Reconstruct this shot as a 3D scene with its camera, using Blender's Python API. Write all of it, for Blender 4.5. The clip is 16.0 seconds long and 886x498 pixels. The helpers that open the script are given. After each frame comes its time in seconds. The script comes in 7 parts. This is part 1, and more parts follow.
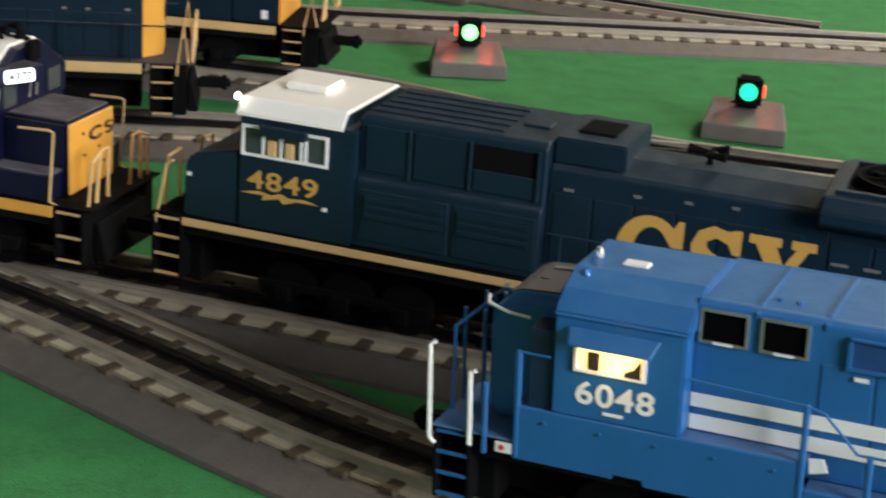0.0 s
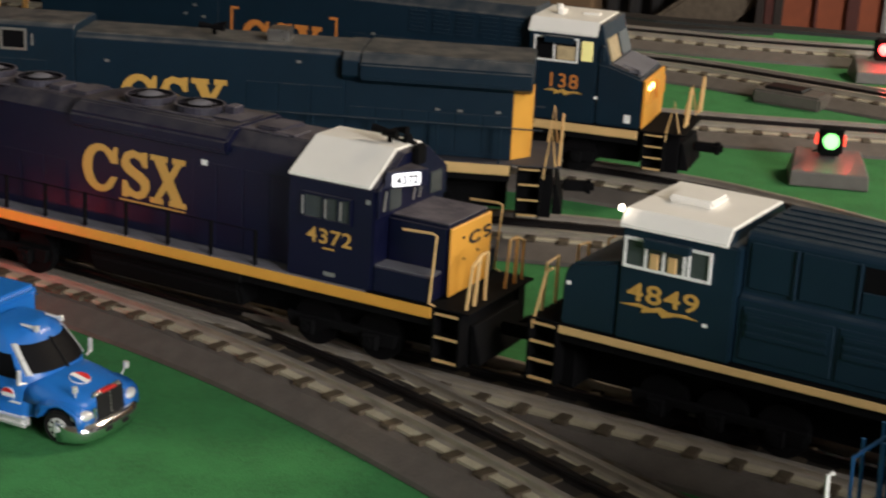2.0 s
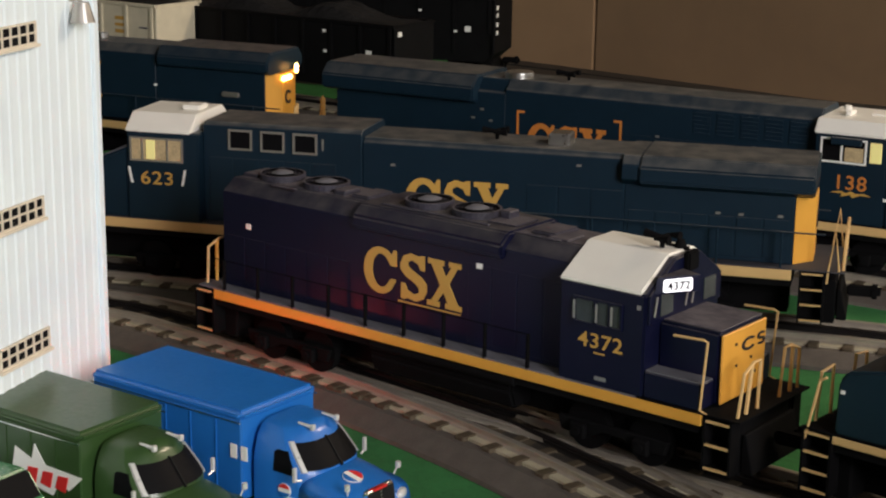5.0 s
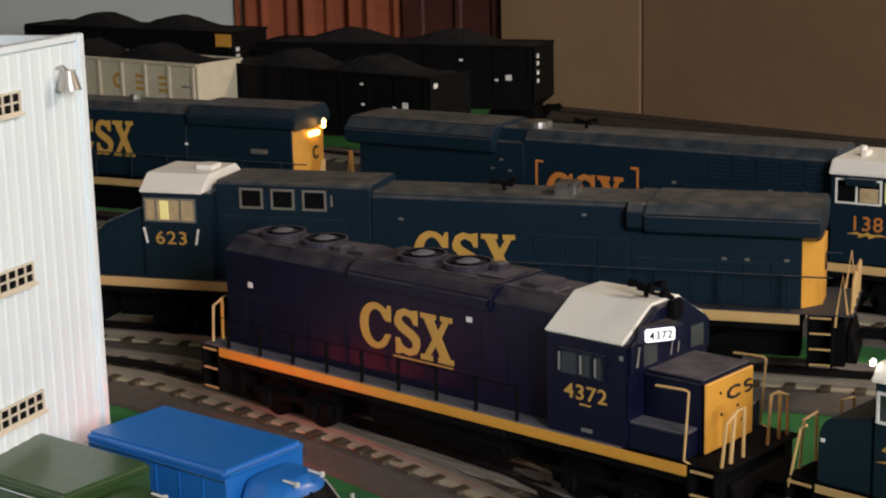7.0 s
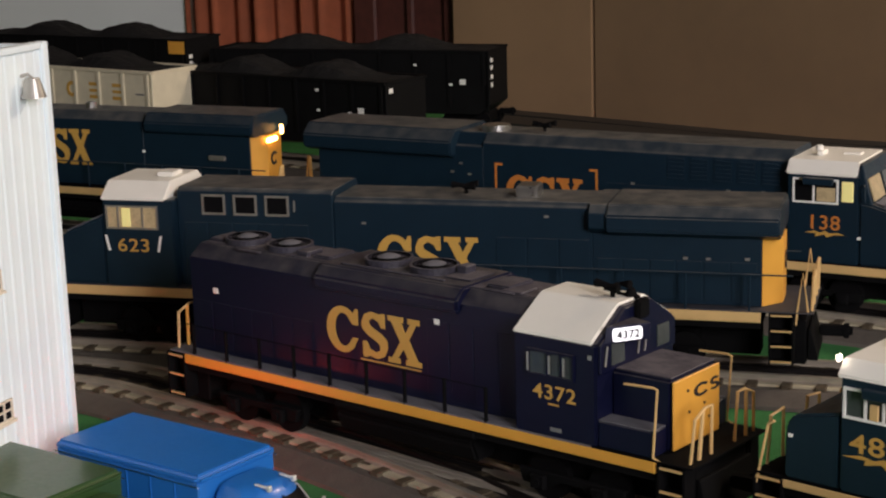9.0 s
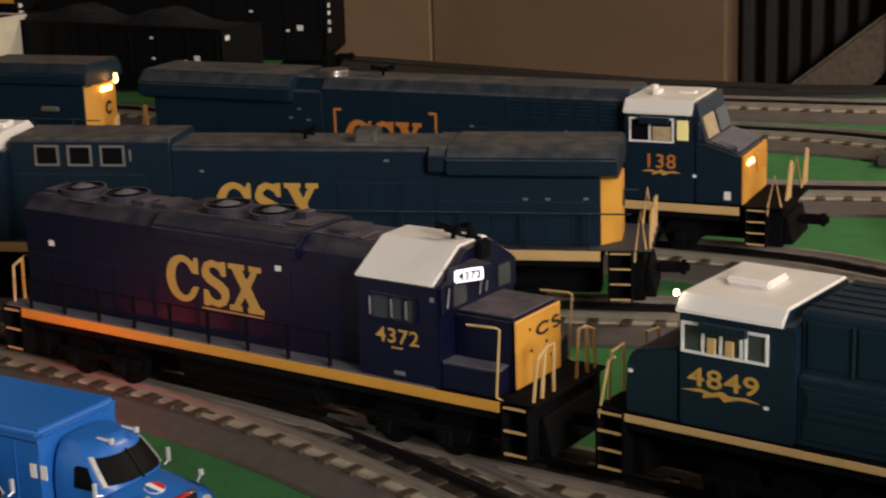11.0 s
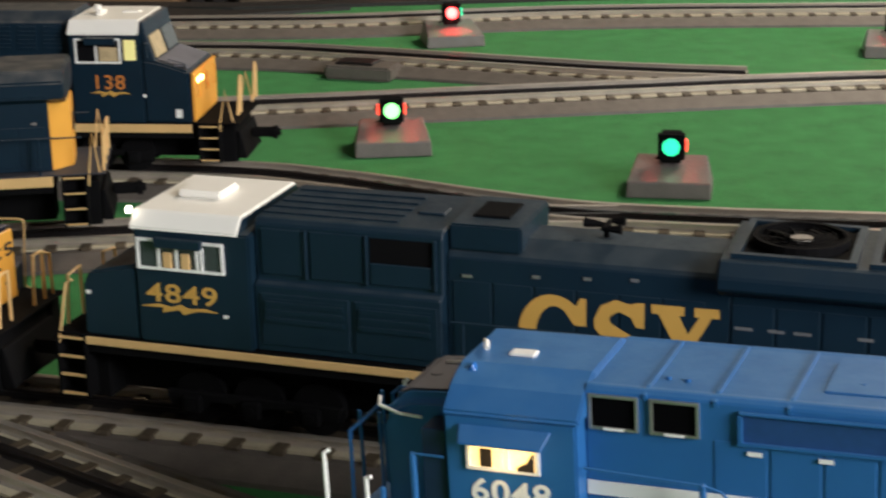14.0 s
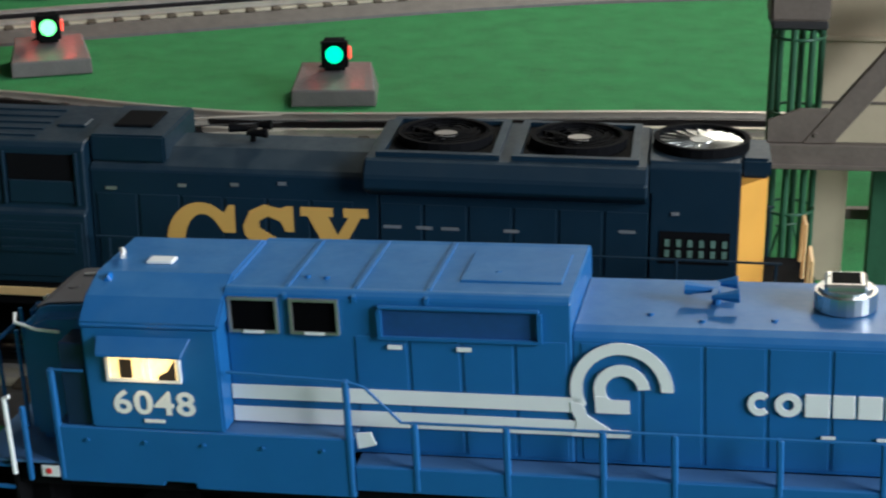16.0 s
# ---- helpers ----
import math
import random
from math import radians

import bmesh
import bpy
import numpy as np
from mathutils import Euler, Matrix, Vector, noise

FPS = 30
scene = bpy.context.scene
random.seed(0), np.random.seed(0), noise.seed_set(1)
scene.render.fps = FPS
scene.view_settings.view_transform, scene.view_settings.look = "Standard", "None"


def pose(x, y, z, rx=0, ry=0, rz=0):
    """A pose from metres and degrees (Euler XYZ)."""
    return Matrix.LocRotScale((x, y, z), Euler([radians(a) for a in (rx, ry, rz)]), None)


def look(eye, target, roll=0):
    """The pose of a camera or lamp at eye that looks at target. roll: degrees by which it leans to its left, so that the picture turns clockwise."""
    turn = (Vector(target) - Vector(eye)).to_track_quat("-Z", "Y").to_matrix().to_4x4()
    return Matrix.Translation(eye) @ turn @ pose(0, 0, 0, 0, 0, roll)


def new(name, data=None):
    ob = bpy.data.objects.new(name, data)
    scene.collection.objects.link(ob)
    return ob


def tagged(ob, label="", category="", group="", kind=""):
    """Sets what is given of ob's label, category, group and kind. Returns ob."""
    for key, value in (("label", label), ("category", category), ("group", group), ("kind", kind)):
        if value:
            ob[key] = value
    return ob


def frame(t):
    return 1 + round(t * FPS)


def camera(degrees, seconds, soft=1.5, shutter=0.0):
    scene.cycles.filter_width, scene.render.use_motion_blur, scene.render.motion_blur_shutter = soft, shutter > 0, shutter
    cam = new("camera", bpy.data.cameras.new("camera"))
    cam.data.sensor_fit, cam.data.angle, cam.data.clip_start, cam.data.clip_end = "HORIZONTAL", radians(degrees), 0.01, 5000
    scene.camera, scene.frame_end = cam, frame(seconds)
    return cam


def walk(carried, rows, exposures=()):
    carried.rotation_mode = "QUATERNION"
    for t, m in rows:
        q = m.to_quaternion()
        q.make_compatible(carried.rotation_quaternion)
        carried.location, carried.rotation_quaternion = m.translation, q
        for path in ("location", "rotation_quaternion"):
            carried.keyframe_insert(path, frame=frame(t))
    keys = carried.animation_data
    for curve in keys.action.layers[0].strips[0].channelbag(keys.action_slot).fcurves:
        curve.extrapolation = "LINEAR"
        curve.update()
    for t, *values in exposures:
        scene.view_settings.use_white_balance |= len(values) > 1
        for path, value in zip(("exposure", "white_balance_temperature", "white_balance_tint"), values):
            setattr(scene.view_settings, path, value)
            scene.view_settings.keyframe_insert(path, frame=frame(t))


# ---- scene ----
cam = camera(29.030, 16.0, soft=2.15, shutter=0.4)
# seconds, eye, target, roll
PATH = [
    (0, (0.3293, -0.6401, 0.2894), (0.0196, 0.2496, -0.0459), 3.98),
    (0.5, (0.3189, -0.6451, 0.2917), (-0.0377, 0.2306, -0.0338), 4.07),
    (1, (0.3152, -0.6509, 0.2937), (-0.0820, 0.2120, -0.0185), 3.74),
    (1.5, (0.3080, -0.6501, 0.2943), (-0.1293, 0.1967, -0.0086), 3.52),
    (2, (0.3010, -0.6490, 0.2963), (-0.1797, 0.1761, -0.0005), 3.15),
    (2.5, (0.2970, -0.6485, 0.2989), (-0.2310, 0.1487, 0.0062), 2.77),
    (3, (0.2942, -0.6554, 0.2991), (-0.2724, 0.1157, 0.0084), 2.61),
    (3.5, (0.2952, -0.6606, 0.3004), (-0.2956, 0.0941, 0.0152), 2.25),
    (4, (0.2986, -0.6610, 0.3019), (-0.3034, 0.0894, 0.0288), 1.83),
    (4.2, (0.3014, -0.6582, 0.2982), (-0.3079, 0.0901, 0.0361), 1.66),
    (6.3, (0.3409, -0.6207, 0.3082), (-0.3235, 0.0882, 0.0714), -0.52),
    (6.5, (0.3456, -0.6173, 0.3070), (-0.3243, 0.0879, 0.0748), -0.83),
    (7, (0.3517, -0.6115, 0.3063), (-0.3257, 0.0896, 0.0835), -1.38),
    (7.5, (0.3516, -0.6158, 0.3066), (-0.3186, 0.0934, 0.0878), -1.43),
    (8, (0.3512, -0.6204, 0.3071), (-0.3124, 0.0958, 0.0909), -1.36),
    (8.2, (0.3503, -0.6214, 0.3069), (-0.3147, 0.0935, 0.0909), -1.48),
    (10.3, (0.3471, -0.6164, 0.3046), (-0.2674, 0.1355, 0.0656), -2.04),
    (10.5, (0.3461, -0.6149, 0.3035), (-0.2606, 0.1419, 0.0602), -1.99),
    (11, (0.3486, -0.6186, 0.3042), (-0.2326, 0.1548, 0.0511), -1.86),
    (11.5, (0.3494, -0.6220, 0.3042), (-0.1907, 0.1784, 0.0441), -1.61),
    (12, (0.3489, -0.6243, 0.3028), (-0.1390, 0.2065, 0.0350), -1.26),
    (12.5, (0.3487, -0.6245, 0.3032), (-0.0966, 0.2286, 0.0314), -0.90),
    (13, (0.3488, -0.6237, 0.3027), (-0.0604, 0.2457, 0.0259), -0.83),
    (13.5, (0.3510, -0.6214, 0.3023), (-0.0134, 0.2640, 0.0137), -0.82),
    (14, (0.3563, -0.6173, 0.2995), (0.0504, 0.2856, -0.0025), -1.07),
    (14.5, (0.3602, -0.6198, 0.2962), (0.1056, 0.2930, -0.0233), -1.05),
    (15, (0.3654, -0.6184, 0.2933), (0.1532, 0.3004, -0.0397), -0.90),
    (15.5, (0.3691, -0.6129, 0.2905), (0.1952, 0.3093, -0.0547), -0.79),
    (16, (0.3742, -0.6078, 0.2909), (0.2403, 0.3201, -0.0571), -0.52),
]
EXPOSURES = [(0, 0.20, 6150, 12), (1.5, 0.10, 6500, 14), (2.0, -0.04, 6550, 14), (3.0, -0.14, 6600, 14), (4.2, -0.2, 6650, 15), (8.2, -0.2, 6600, 18), (10.5, -0.34, 6900, 22), (11.0, -0.27, 6950, 22), (12.0, 0.04, 7000, 21), (13.5, 0.22, 6850, 19), (14.0, 0.15, 6350, 13), (14.5, 0.14, 6150, 11), (16, 0.0, 5500, 7)]
walk(cam, [(t, look(eye, target, roll)) for t, eye, target, roll in PATH], EXPOSURES)

# ---- light: a dim room, a ceiling lamp and a side light, both out of view ----
world = bpy.data.worlds.new("room_world")
world.use_nodes = True
world.node_tree.nodes["Background"].inputs[0].default_value = (0.9, 0.85, 0.8, 1)
world.node_tree.nodes["Background"].inputs[1].default_value = 0.004
scene.world = world


def area_lamp(name, eye, target, size, size_y, power, colour):
    d = bpy.data.lights.new(name, "AREA")
    d.shape, d.size, d.size_y, d.energy, d.color = "RECTANGLE", size, size_y, power, colour
    ob = new(name, d)
    ob.matrix_world = look(eye, target)
    return ob


area_lamp("ceiling_lamp_light", (0.75, 1.35, 1.36), (0.1, 0.3, 0), 0.5, 0.5, 34, (1.0, 0.84, 0.62))
area_lamp("side_light", (2.25, -1.05, 0.88), (-0.2, -0.1, 0.05), 0.9, 0.9, 66, (0.98, 0.97, 0.95))


def point_lamp(name, place, power, colour, radius=0.003):
    d = bpy.data.lights.new(name, "POINT")
    d.energy, d.color, d.shadow_soft_size = power, colour, radius
    ob = new(name, d)
    ob.location = place
    return ob


# ---- materials ----
def material(name, colour, rough=0.5, metal=0.0, var=0.12, scale=60.0, bump=0.0, bump_scale=400.0, dust=0.0, dust_colour=(0.22, 0.2, 0.18), glow=0.0, glow_colour=None, island=0.0, coat=0.0, spec=0.5):
    m = bpy.data.materials.new(name)
    m.use_nodes = True
    t = m.node_tree
    b = t.nodes["Principled BSDF"]
    b.inputs["Roughness"].default_value, b.inputs["Metallic"].default_value = rough, metal
    b.inputs["Coat Weight"].default_value = coat
    b.inputs["Specular IOR Level"].default_value = spec
    geo = t.nodes.new("ShaderNodeNewGeometry")
    co = t.nodes.new("ShaderNodeTexCoord")

    def noise_node(s, detail=4):
        n = t.nodes.new("ShaderNodeTexNoise")
        n.inputs["Scale"].default_value, n.inputs["Detail"].default_value = s, detail
        t.links.new(co.outputs["Object"], n.inputs["Vector"])
        return n

    def mix(a, c, fac):
        n = t.nodes.new("ShaderNodeMix")
        n.data_type = "RGBA"
        for sock, v in ((n.inputs[6], a), (n.inputs[7], c)):
            if isinstance(v, tuple):
                sock.default_value = (*v[:3], 1)
            else:
                t.links.new(v, sock)
        t.links.new(fac, n.inputs[0]) if not isinstance(fac, float) else setattr(n.inputs[0], "default_value", fac)
        return n.outputs[2]

    big, small = noise_node(scale), noise_node(scale * 7, 6)
    dark = tuple(c * (1 - 2.2 * var) for c in colour)
    light = tuple(min(1, c * (1 + 1.6 * var) + 0.01 * var) for c in colour)
    col = mix(dark, light, big.outputs[0])
    ramp = t.nodes.new("ShaderNodeValToRGB")
    ramp.color_ramp.elements[0].position, ramp.color_ramp.elements[1].position = 0.35, 0.72
    t.links.new(small.outputs[0], ramp.inputs[0])
    mul = t.nodes.new("ShaderNodeMath")
    mul.operation = "MULTIPLY"
    mul.inputs[1].default_value = min(1.0, 2.0 * var)
    t.links.new(ramp.outputs[0], mul.inputs[0])
    col = mix(col, light, mul.outputs[0])
    if island:
        info = t.nodes.new("ShaderNodeObjectInfo")
        m2 = t.nodes.new("ShaderNodeMath")
        m2.operation = "MULTIPLY"
        m2.inputs[1].default_value = island
        t.links.new(info.outputs["Random"], m2.inputs[0])
        col = mix(col, tuple(c * 0.45 for c in colour), m2.outputs[0])
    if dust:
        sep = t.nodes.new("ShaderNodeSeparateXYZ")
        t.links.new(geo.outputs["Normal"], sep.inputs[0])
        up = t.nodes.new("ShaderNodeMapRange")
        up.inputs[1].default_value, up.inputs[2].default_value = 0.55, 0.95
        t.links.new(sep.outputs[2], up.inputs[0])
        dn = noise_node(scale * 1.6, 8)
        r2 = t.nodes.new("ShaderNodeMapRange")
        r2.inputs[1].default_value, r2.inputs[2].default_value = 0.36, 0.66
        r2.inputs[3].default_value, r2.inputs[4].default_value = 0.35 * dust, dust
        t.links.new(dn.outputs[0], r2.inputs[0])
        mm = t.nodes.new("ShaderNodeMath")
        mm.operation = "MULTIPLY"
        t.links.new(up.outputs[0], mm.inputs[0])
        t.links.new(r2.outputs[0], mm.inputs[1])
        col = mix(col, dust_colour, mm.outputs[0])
    t.links.new(col, b.inputs["Base Color"])
    rr = t.nodes.new("ShaderNodeMapRange")
    rr.inputs[3].default_value, rr.inputs[4].default_value = max(0.02, rough - 0.1), min(1, rough + 0.12)
    t.links.new(small.outputs[0], rr.inputs[0])
    t.links.new(rr.outputs[0], b.inputs["Roughness"])
    if bump:
        bn = noise_node(bump_scale, 3)
        bp = t.nodes.new("ShaderNodeBump")
        bp.inputs["Strength"].default_value, bp.inputs["Distance"].default_value = bump, 0.001
        t.links.new(bn.outputs[0], bp.inputs["Height"])
        t.links.new(bp.outputs[0], b.inputs["Normal"])
    if glow:
        b.inputs["Emission Color"].default_value = (*(glow_colour or colour), 1)
        b.inputs["Emission Strength"].default_value = glow
    return m


M_NAVY = material("navy_paint", (0.0032, 0.0045, 0.023), 0.42, dust=0.5, var=0.1, spec=0.28)
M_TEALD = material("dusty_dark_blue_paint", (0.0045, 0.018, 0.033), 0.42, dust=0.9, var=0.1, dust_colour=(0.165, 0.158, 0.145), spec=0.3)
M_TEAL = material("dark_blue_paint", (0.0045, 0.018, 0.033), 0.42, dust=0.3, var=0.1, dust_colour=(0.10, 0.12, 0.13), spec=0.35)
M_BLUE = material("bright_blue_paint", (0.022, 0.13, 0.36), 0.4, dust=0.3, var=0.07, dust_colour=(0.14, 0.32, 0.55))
M_YELLOW = material("yellow_paint", (0.76, 0.37, 0.055), 0.42, var=0.06)
M_CREAM = material("gold_rail_paint", (0.72, 0.47, 0.20), 0.45, var=0.08)
M_GOLDO = material("orange_lettering", (0.62, 0.22, 0.045), 0.45, var=0.05)
M_GOLD = material("gold_lettering", (0.62, 0.36, 0.08), 0.45, var=0.05)
M_WHITE = material("white_roof_paint", (0.93, 0.91, 0.84), 0.4, var=0.03)
M_WHITEP = material("white_stripe_paint", (0.90, 0.90, 0.86), 0.45, var=0.03)
M_BLACK = material("black_plastic", (0.0035, 0.0035, 0.004), 0.8, var=0.2, spec=0.06)
M_BLACKP = material("black_lettering", (0.012, 0.012, 0.02), 0.5, var=0.1)
M_DECK = material("dark_grey_deck", (0.040, 0.040, 0.050), 0.65, var=0.25)
M_GREYD = material("dusty_grey_deck", (0.13, 0.13, 0.15), 0.7, var=0.2)
M_DUSTY = material("dust_streaked_navy", (0.020, 0.018, 0.030), 0.6, var=0.45, scale=70, dust=0.85, dust_colour=(0.15, 0.135, 0.15), bump=0.5)
M_GREYB = material("blue_grey_deck", (0.07, 0.16, 0.33), 0.6, var=0.15)
M_STEEL = material("bright_steel", (0.72, 0.72, 0.70), 0.3, 1.0, var=0.05)
M_CHROME = material("chrome_plating", (0.85, 0.85, 0.86), 0.15, 1.0, var=0.02)
M_RAIL = material("tin_rail", (0.52, 0.47, 0.40), 0.38, 0.6, var=0.15)
M_RAILB = material("blackened_rail", (0.025, 0.022, 0.022), 0.4, 0.6, var=0.2)
M_BED = material("grey_roadbed_plastic", (0.120, 0.104, 0.090), 0.55, var=0.2, scale=120, bump=0.4, bump_scale=700)
# Paler than the roadbed; lamp sheen on the plastic is put into the colour.
M_BALLAST = material("sheen_paled_ballast", (0.50, 0.45, 0.32), 0.32, var=0.2, scale=120, bump=0.35, bump_scale=700)
M_BALLASTC = material("dark_centre_ballast", (0.030, 0.024, 0.019), 0.7, var=0.3, scale=120, bump=0.35, bump_scale=700)
M_TIE = material("brown_tie_plastic", (0.088, 0.066, 0.040), 0.6, var=0.25, scale=150, bump=0.4, island=0.4)
M_CARPET = material("green_felt", (0.032, 0.21, 0.055), 0.95, var=0.26, scale=45, bump=1.0, bump_scale=900)
M_SIGBASE = material("grey_signal_base", (0.17, 0.15, 0.14), 0.38, var=0.15, bump=0.3)
M_GLASSD = material("dark_window", (0.004, 0.004, 0.005), 0.6, var=0.05, spec=0.1)
M_BLACKW = material("black_window_void", (0.0015, 0.0015, 0.002), 0.9, var=0.05, spec=0.05)
M_SLOT = material("shade_blue_recess", (0.010, 0.06, 0.20), 0.6, var=0.2)
M_DOORW = material("shade_blue_door", (0.006, 0.022, 0.060), 0.5, var=0.2)
M_GLINT = material("green_grey_glint", (0.10, 0.17, 0.13), 0.5, var=0.3)
M_GLASSG = material("grey_window", (0.05, 0.06, 0.06), 0.15, var=0.2)
M_LIT = material("lit_cab_interior", (1.0, 0.72, 0.35), 0.6, var=0.35, scale=90, glow=1.7, glow_colour=(1.0, 0.62, 0.20))
M_LITDIM = material("dim_cab_interior", (0.32, 0.25, 0.14), 0.5, var=0.4, scale=140, glow=0.10, glow_colour=(1.0, 0.75, 0.4))
M_LITYEL = material("yellow_lit_pane", (0.9, 0.8, 0.3), 0.5, glow=0.25, glow_colour=(1.0, 0.85, 0.35))
M_LAMPW = material("lit_white_lamp", (1, 1, 1), 0.4, glow=9.0, glow_colour=(1, 0.9, 0.7))
M_LAMPO = material("lit_orange_lamp", (1, 0.8, 0.5), 0.4, glow=14.0, glow_colour=(1, 0.55, 0.16))
M_BOARD = material("lit_number_board", (1, 1, 1), 0.4, glow=1.0, glow_colour=(0.95, 0.97, 1))
M_LEDG = material("green_led", (0.1, 1, 0.5), 0.3, glow=0.9, glow_colour=(0.0, 0.95, 0.42))
M_LEDGW = material("bright_green_led", (0.3, 0.9, 0.3), 0.3, glow=2.3, glow_colour=(0.24, 1.0, 0.22))
M_LEDR = material("red_led", (1, 0.1, 0.08), 0.3, glow=6.0, glow_colour=(1.0, 0.07, 0.07))
M_LEDRD = material("red_led_side", (1, 0.15, 0.1), 0.3, glow=1.6, glow_colour=(1.0, 0.08, 0.04))
M_WALLW = material("white_corrugated_wall", (0.83, 0.92, 1.0), 0.5, var=0.05, scale=30)
M_FRAMEC = material("cream_window_frame", (0.80, 0.72, 0.58), 0.5, var=0.05)
M_TIN = material("dull_tin", (0.48, 0.46, 0.43), 0.4, 0.8, var=0.15)
M_HEADL = material("bright_plated_plastic", (0.80, 0.80, 0.78), 0.3, 0.35, var=0.05)
M_TRBLUE = material("glossy_truck_blue", (0.010, 0.15, 0.52), 0.36, var=0.04, coat=0.12)
M_TRGREEN = material("glossy_truck_green", (0.030, 0.072, 0.020), 0.34, var=0.06, coat=0.15)
M_VANGREEN = material("glossy_van_green", (0.05, 0.20, 0.085), 0.25, var=0.06, coat=0.4)
M_RED = material("red_print", (0.70, 0.03, 0.03), 0.4, var=0.05)
M_RUBBER = material("black_rubber", (0.012, 0.012, 0.012), 0.8, var=0.2, spec=0.2)
M_COAL = material("coal_load", (0.007, 0.007, 0.0075), 0.8, var=0.5, scale=150, bump=1.0, bump_scale=250, spec=0.2)
M_CREAMCAR = material("cream_car_paint", (0.70, 0.64, 0.48), 0.5, var=0.1)
M_BLACKCAR = material("black_car_paint", (0.004, 0.004, 0.0045), 0.65, var=0.2, spec=0.1)
M_BROWN = material("brown_bridge_plastic", (0.135, 0.105, 0.08), 0.6, var=0.2, bump=0.2)
M_BEIGE = material("beige_panel", (0.46, 0.37, 0.24), 0.6, var=0.08)
M_GREENB = material("dark_green_metal", (0.025, 0.09, 0.04), 0.5, var=0.2)
M_CARDL = material("lit_brown_cardboard", (0.245, 0.153, 0.080), 0.85, var=0.14, scale=6)
M_CARDB = material("brown_cardboard", (0.180, 0.112, 0.058), 0.85, var=0.14, scale=6)
M_WOODR = material("red_brown_curtain", (0.33, 0.085, 0.035), 0.8, var=0.2, scale=12)
M_DARKR = material("dark_red_wood", (0.075, 0.018, 0.012), 0.6, var=0.3, scale=14)
M_PALE = material("pale_blue_panel", (0.86, 0.90, 0.90), 0.6, var=0.04, scale=5)
M_DARKW = material("dark_wood", (0.022, 0.014, 0.010), 0.6, var=0.3, scale=14)
M_RUG = material("worn_beige_rug", (0.13, 0.10, 0.068), 0.95, var=0.35, scale=18, bump=0.6, bump_scale=120)
M_WALLR = material("dimmed_wall_paint", (0.17, 0.14, 0.11), 0.85, var=0.06, scale=3)
M_FLOOR = material("room_floor_wood", (0.13, 0.085, 0.05), 0.5, var=0.2, scale=7)
M_CEIL = material("dimmed_ceiling_paint", (0.28, 0.26, 0.24), 0.9, var=0.03, scale=3)
M_EDGE = material("table_edge_black", (0.018, 0.016, 0.015), 0.6, var=0.2)


# ---- mesh helpers ----
def bm_box(x0, x1, y0, y1, z0, z1, bm=None):
    bm = bm or bmesh.new()
    v = [bm.verts.new(p) for p in ((x0, y0, z0), (x1, y0, z0), (x1, y1, z0), (x0, y1, z0), (x0, y0, z1), (x1, y0, z1), (x1, y1, z1), (x0, y1, z1))]
    for f in ((3, 2, 1, 0), (4, 5, 6, 7), (0, 1, 5, 4), (1, 2, 6, 5), (2, 3, 7, 6), (3, 0, 4, 7)):
        bm.faces.new([v[i] for i in f])
    return bm


def bm_extrude(ring_a, ring_b, bm=None):
    """A solid between two rings of the same number of points."""
    bm = bm or bmesh.new()
    a, b = [bm.verts.new(p) for p in ring_a], [bm.verts.new(p) for p in ring_b]
    n = len(a)
    bm.faces.new(a), bm.faces.new(b[::-1])
    for i in range(n):
        bm.faces.new((a[i], b[i], b[(i + 1) % n], a[(i + 1) % n]))
    bmesh.ops.recalc_face_normals(bm, faces=bm.faces)
    return bm


def bm_along(profile, x0, x1, bm=None):
    """A profile of (y, z) drawn along x."""
    return bm_extrude([(x0, y, z) for y, z in profile], [(x1, y, z) for y, z in profile], bm)


def bm_across(profile, y0, y1, bm=None):
    """A profile of (x, z) drawn across y."""
    return bm_extrude([(x, y0, z) for x, z in profile], [(x, y1, z) for x, z in profile], bm)


def bm_cyl(c, axis, r, h, seg=20, r2=None, bm=None):
    """A cylinder or cone with its base at c, along the axis."""
    r2 = r if r2 is None else r2
    q = Vector((0, 0, 1)).rotation_difference(Vector(axis))
    rings = []
    for rad, d in ((r, 0), (r2, h)):
        rings.append([Vector(c) + q @ Vector((rad * math.cos(2 * math.pi * i / seg), rad * math.sin(2 * math.pi * i / seg), d)) for i in range(seg)])
    return bm_extrude(rings[0], rings[1], bm)


def bm_tube(points, r, seg=6, bm=None):
    bm = bm or bmesh.new()
    pts = [Vector(p) for p in points]
    rings = []
    for i, p in enumerate(pts):
        d = (pts[min(i + 1, len(pts) - 1)] - pts[max(i - 1, 0)]).normalized()
        q = Vector((0, 0, 1)).rotation_difference(d)
        rings.append([bm.verts.new(p + q @ Vector((r * math.cos(2 * math.pi * k / seg), r * math.sin(2 * math.pi * k / seg), 0))) for k in range(seg)])
    for a, b in zip(rings, rings[1:]):
        for k in range(seg):
            bm.faces.new((a[k], a[(k + 1) % seg], b[(k + 1) % seg], b[k]))
    bm.faces.new(rings[0][::-1]), bm.faces.new(rings[-1])
    return bm


def bevel(bm, w, seg=2):
    bmesh.ops.remove_doubles(bm, verts=bm.verts, dist=1e-7)
    edges = [e for e in bm.edges if len(e.link_faces) == 2 and e.calc_face_angle(0) > 0.4]
    bmesh.ops.bevel(bm, geom=edges, offset=w, segments=seg, affect="EDGES", clamp_overlap=True)
    return bm


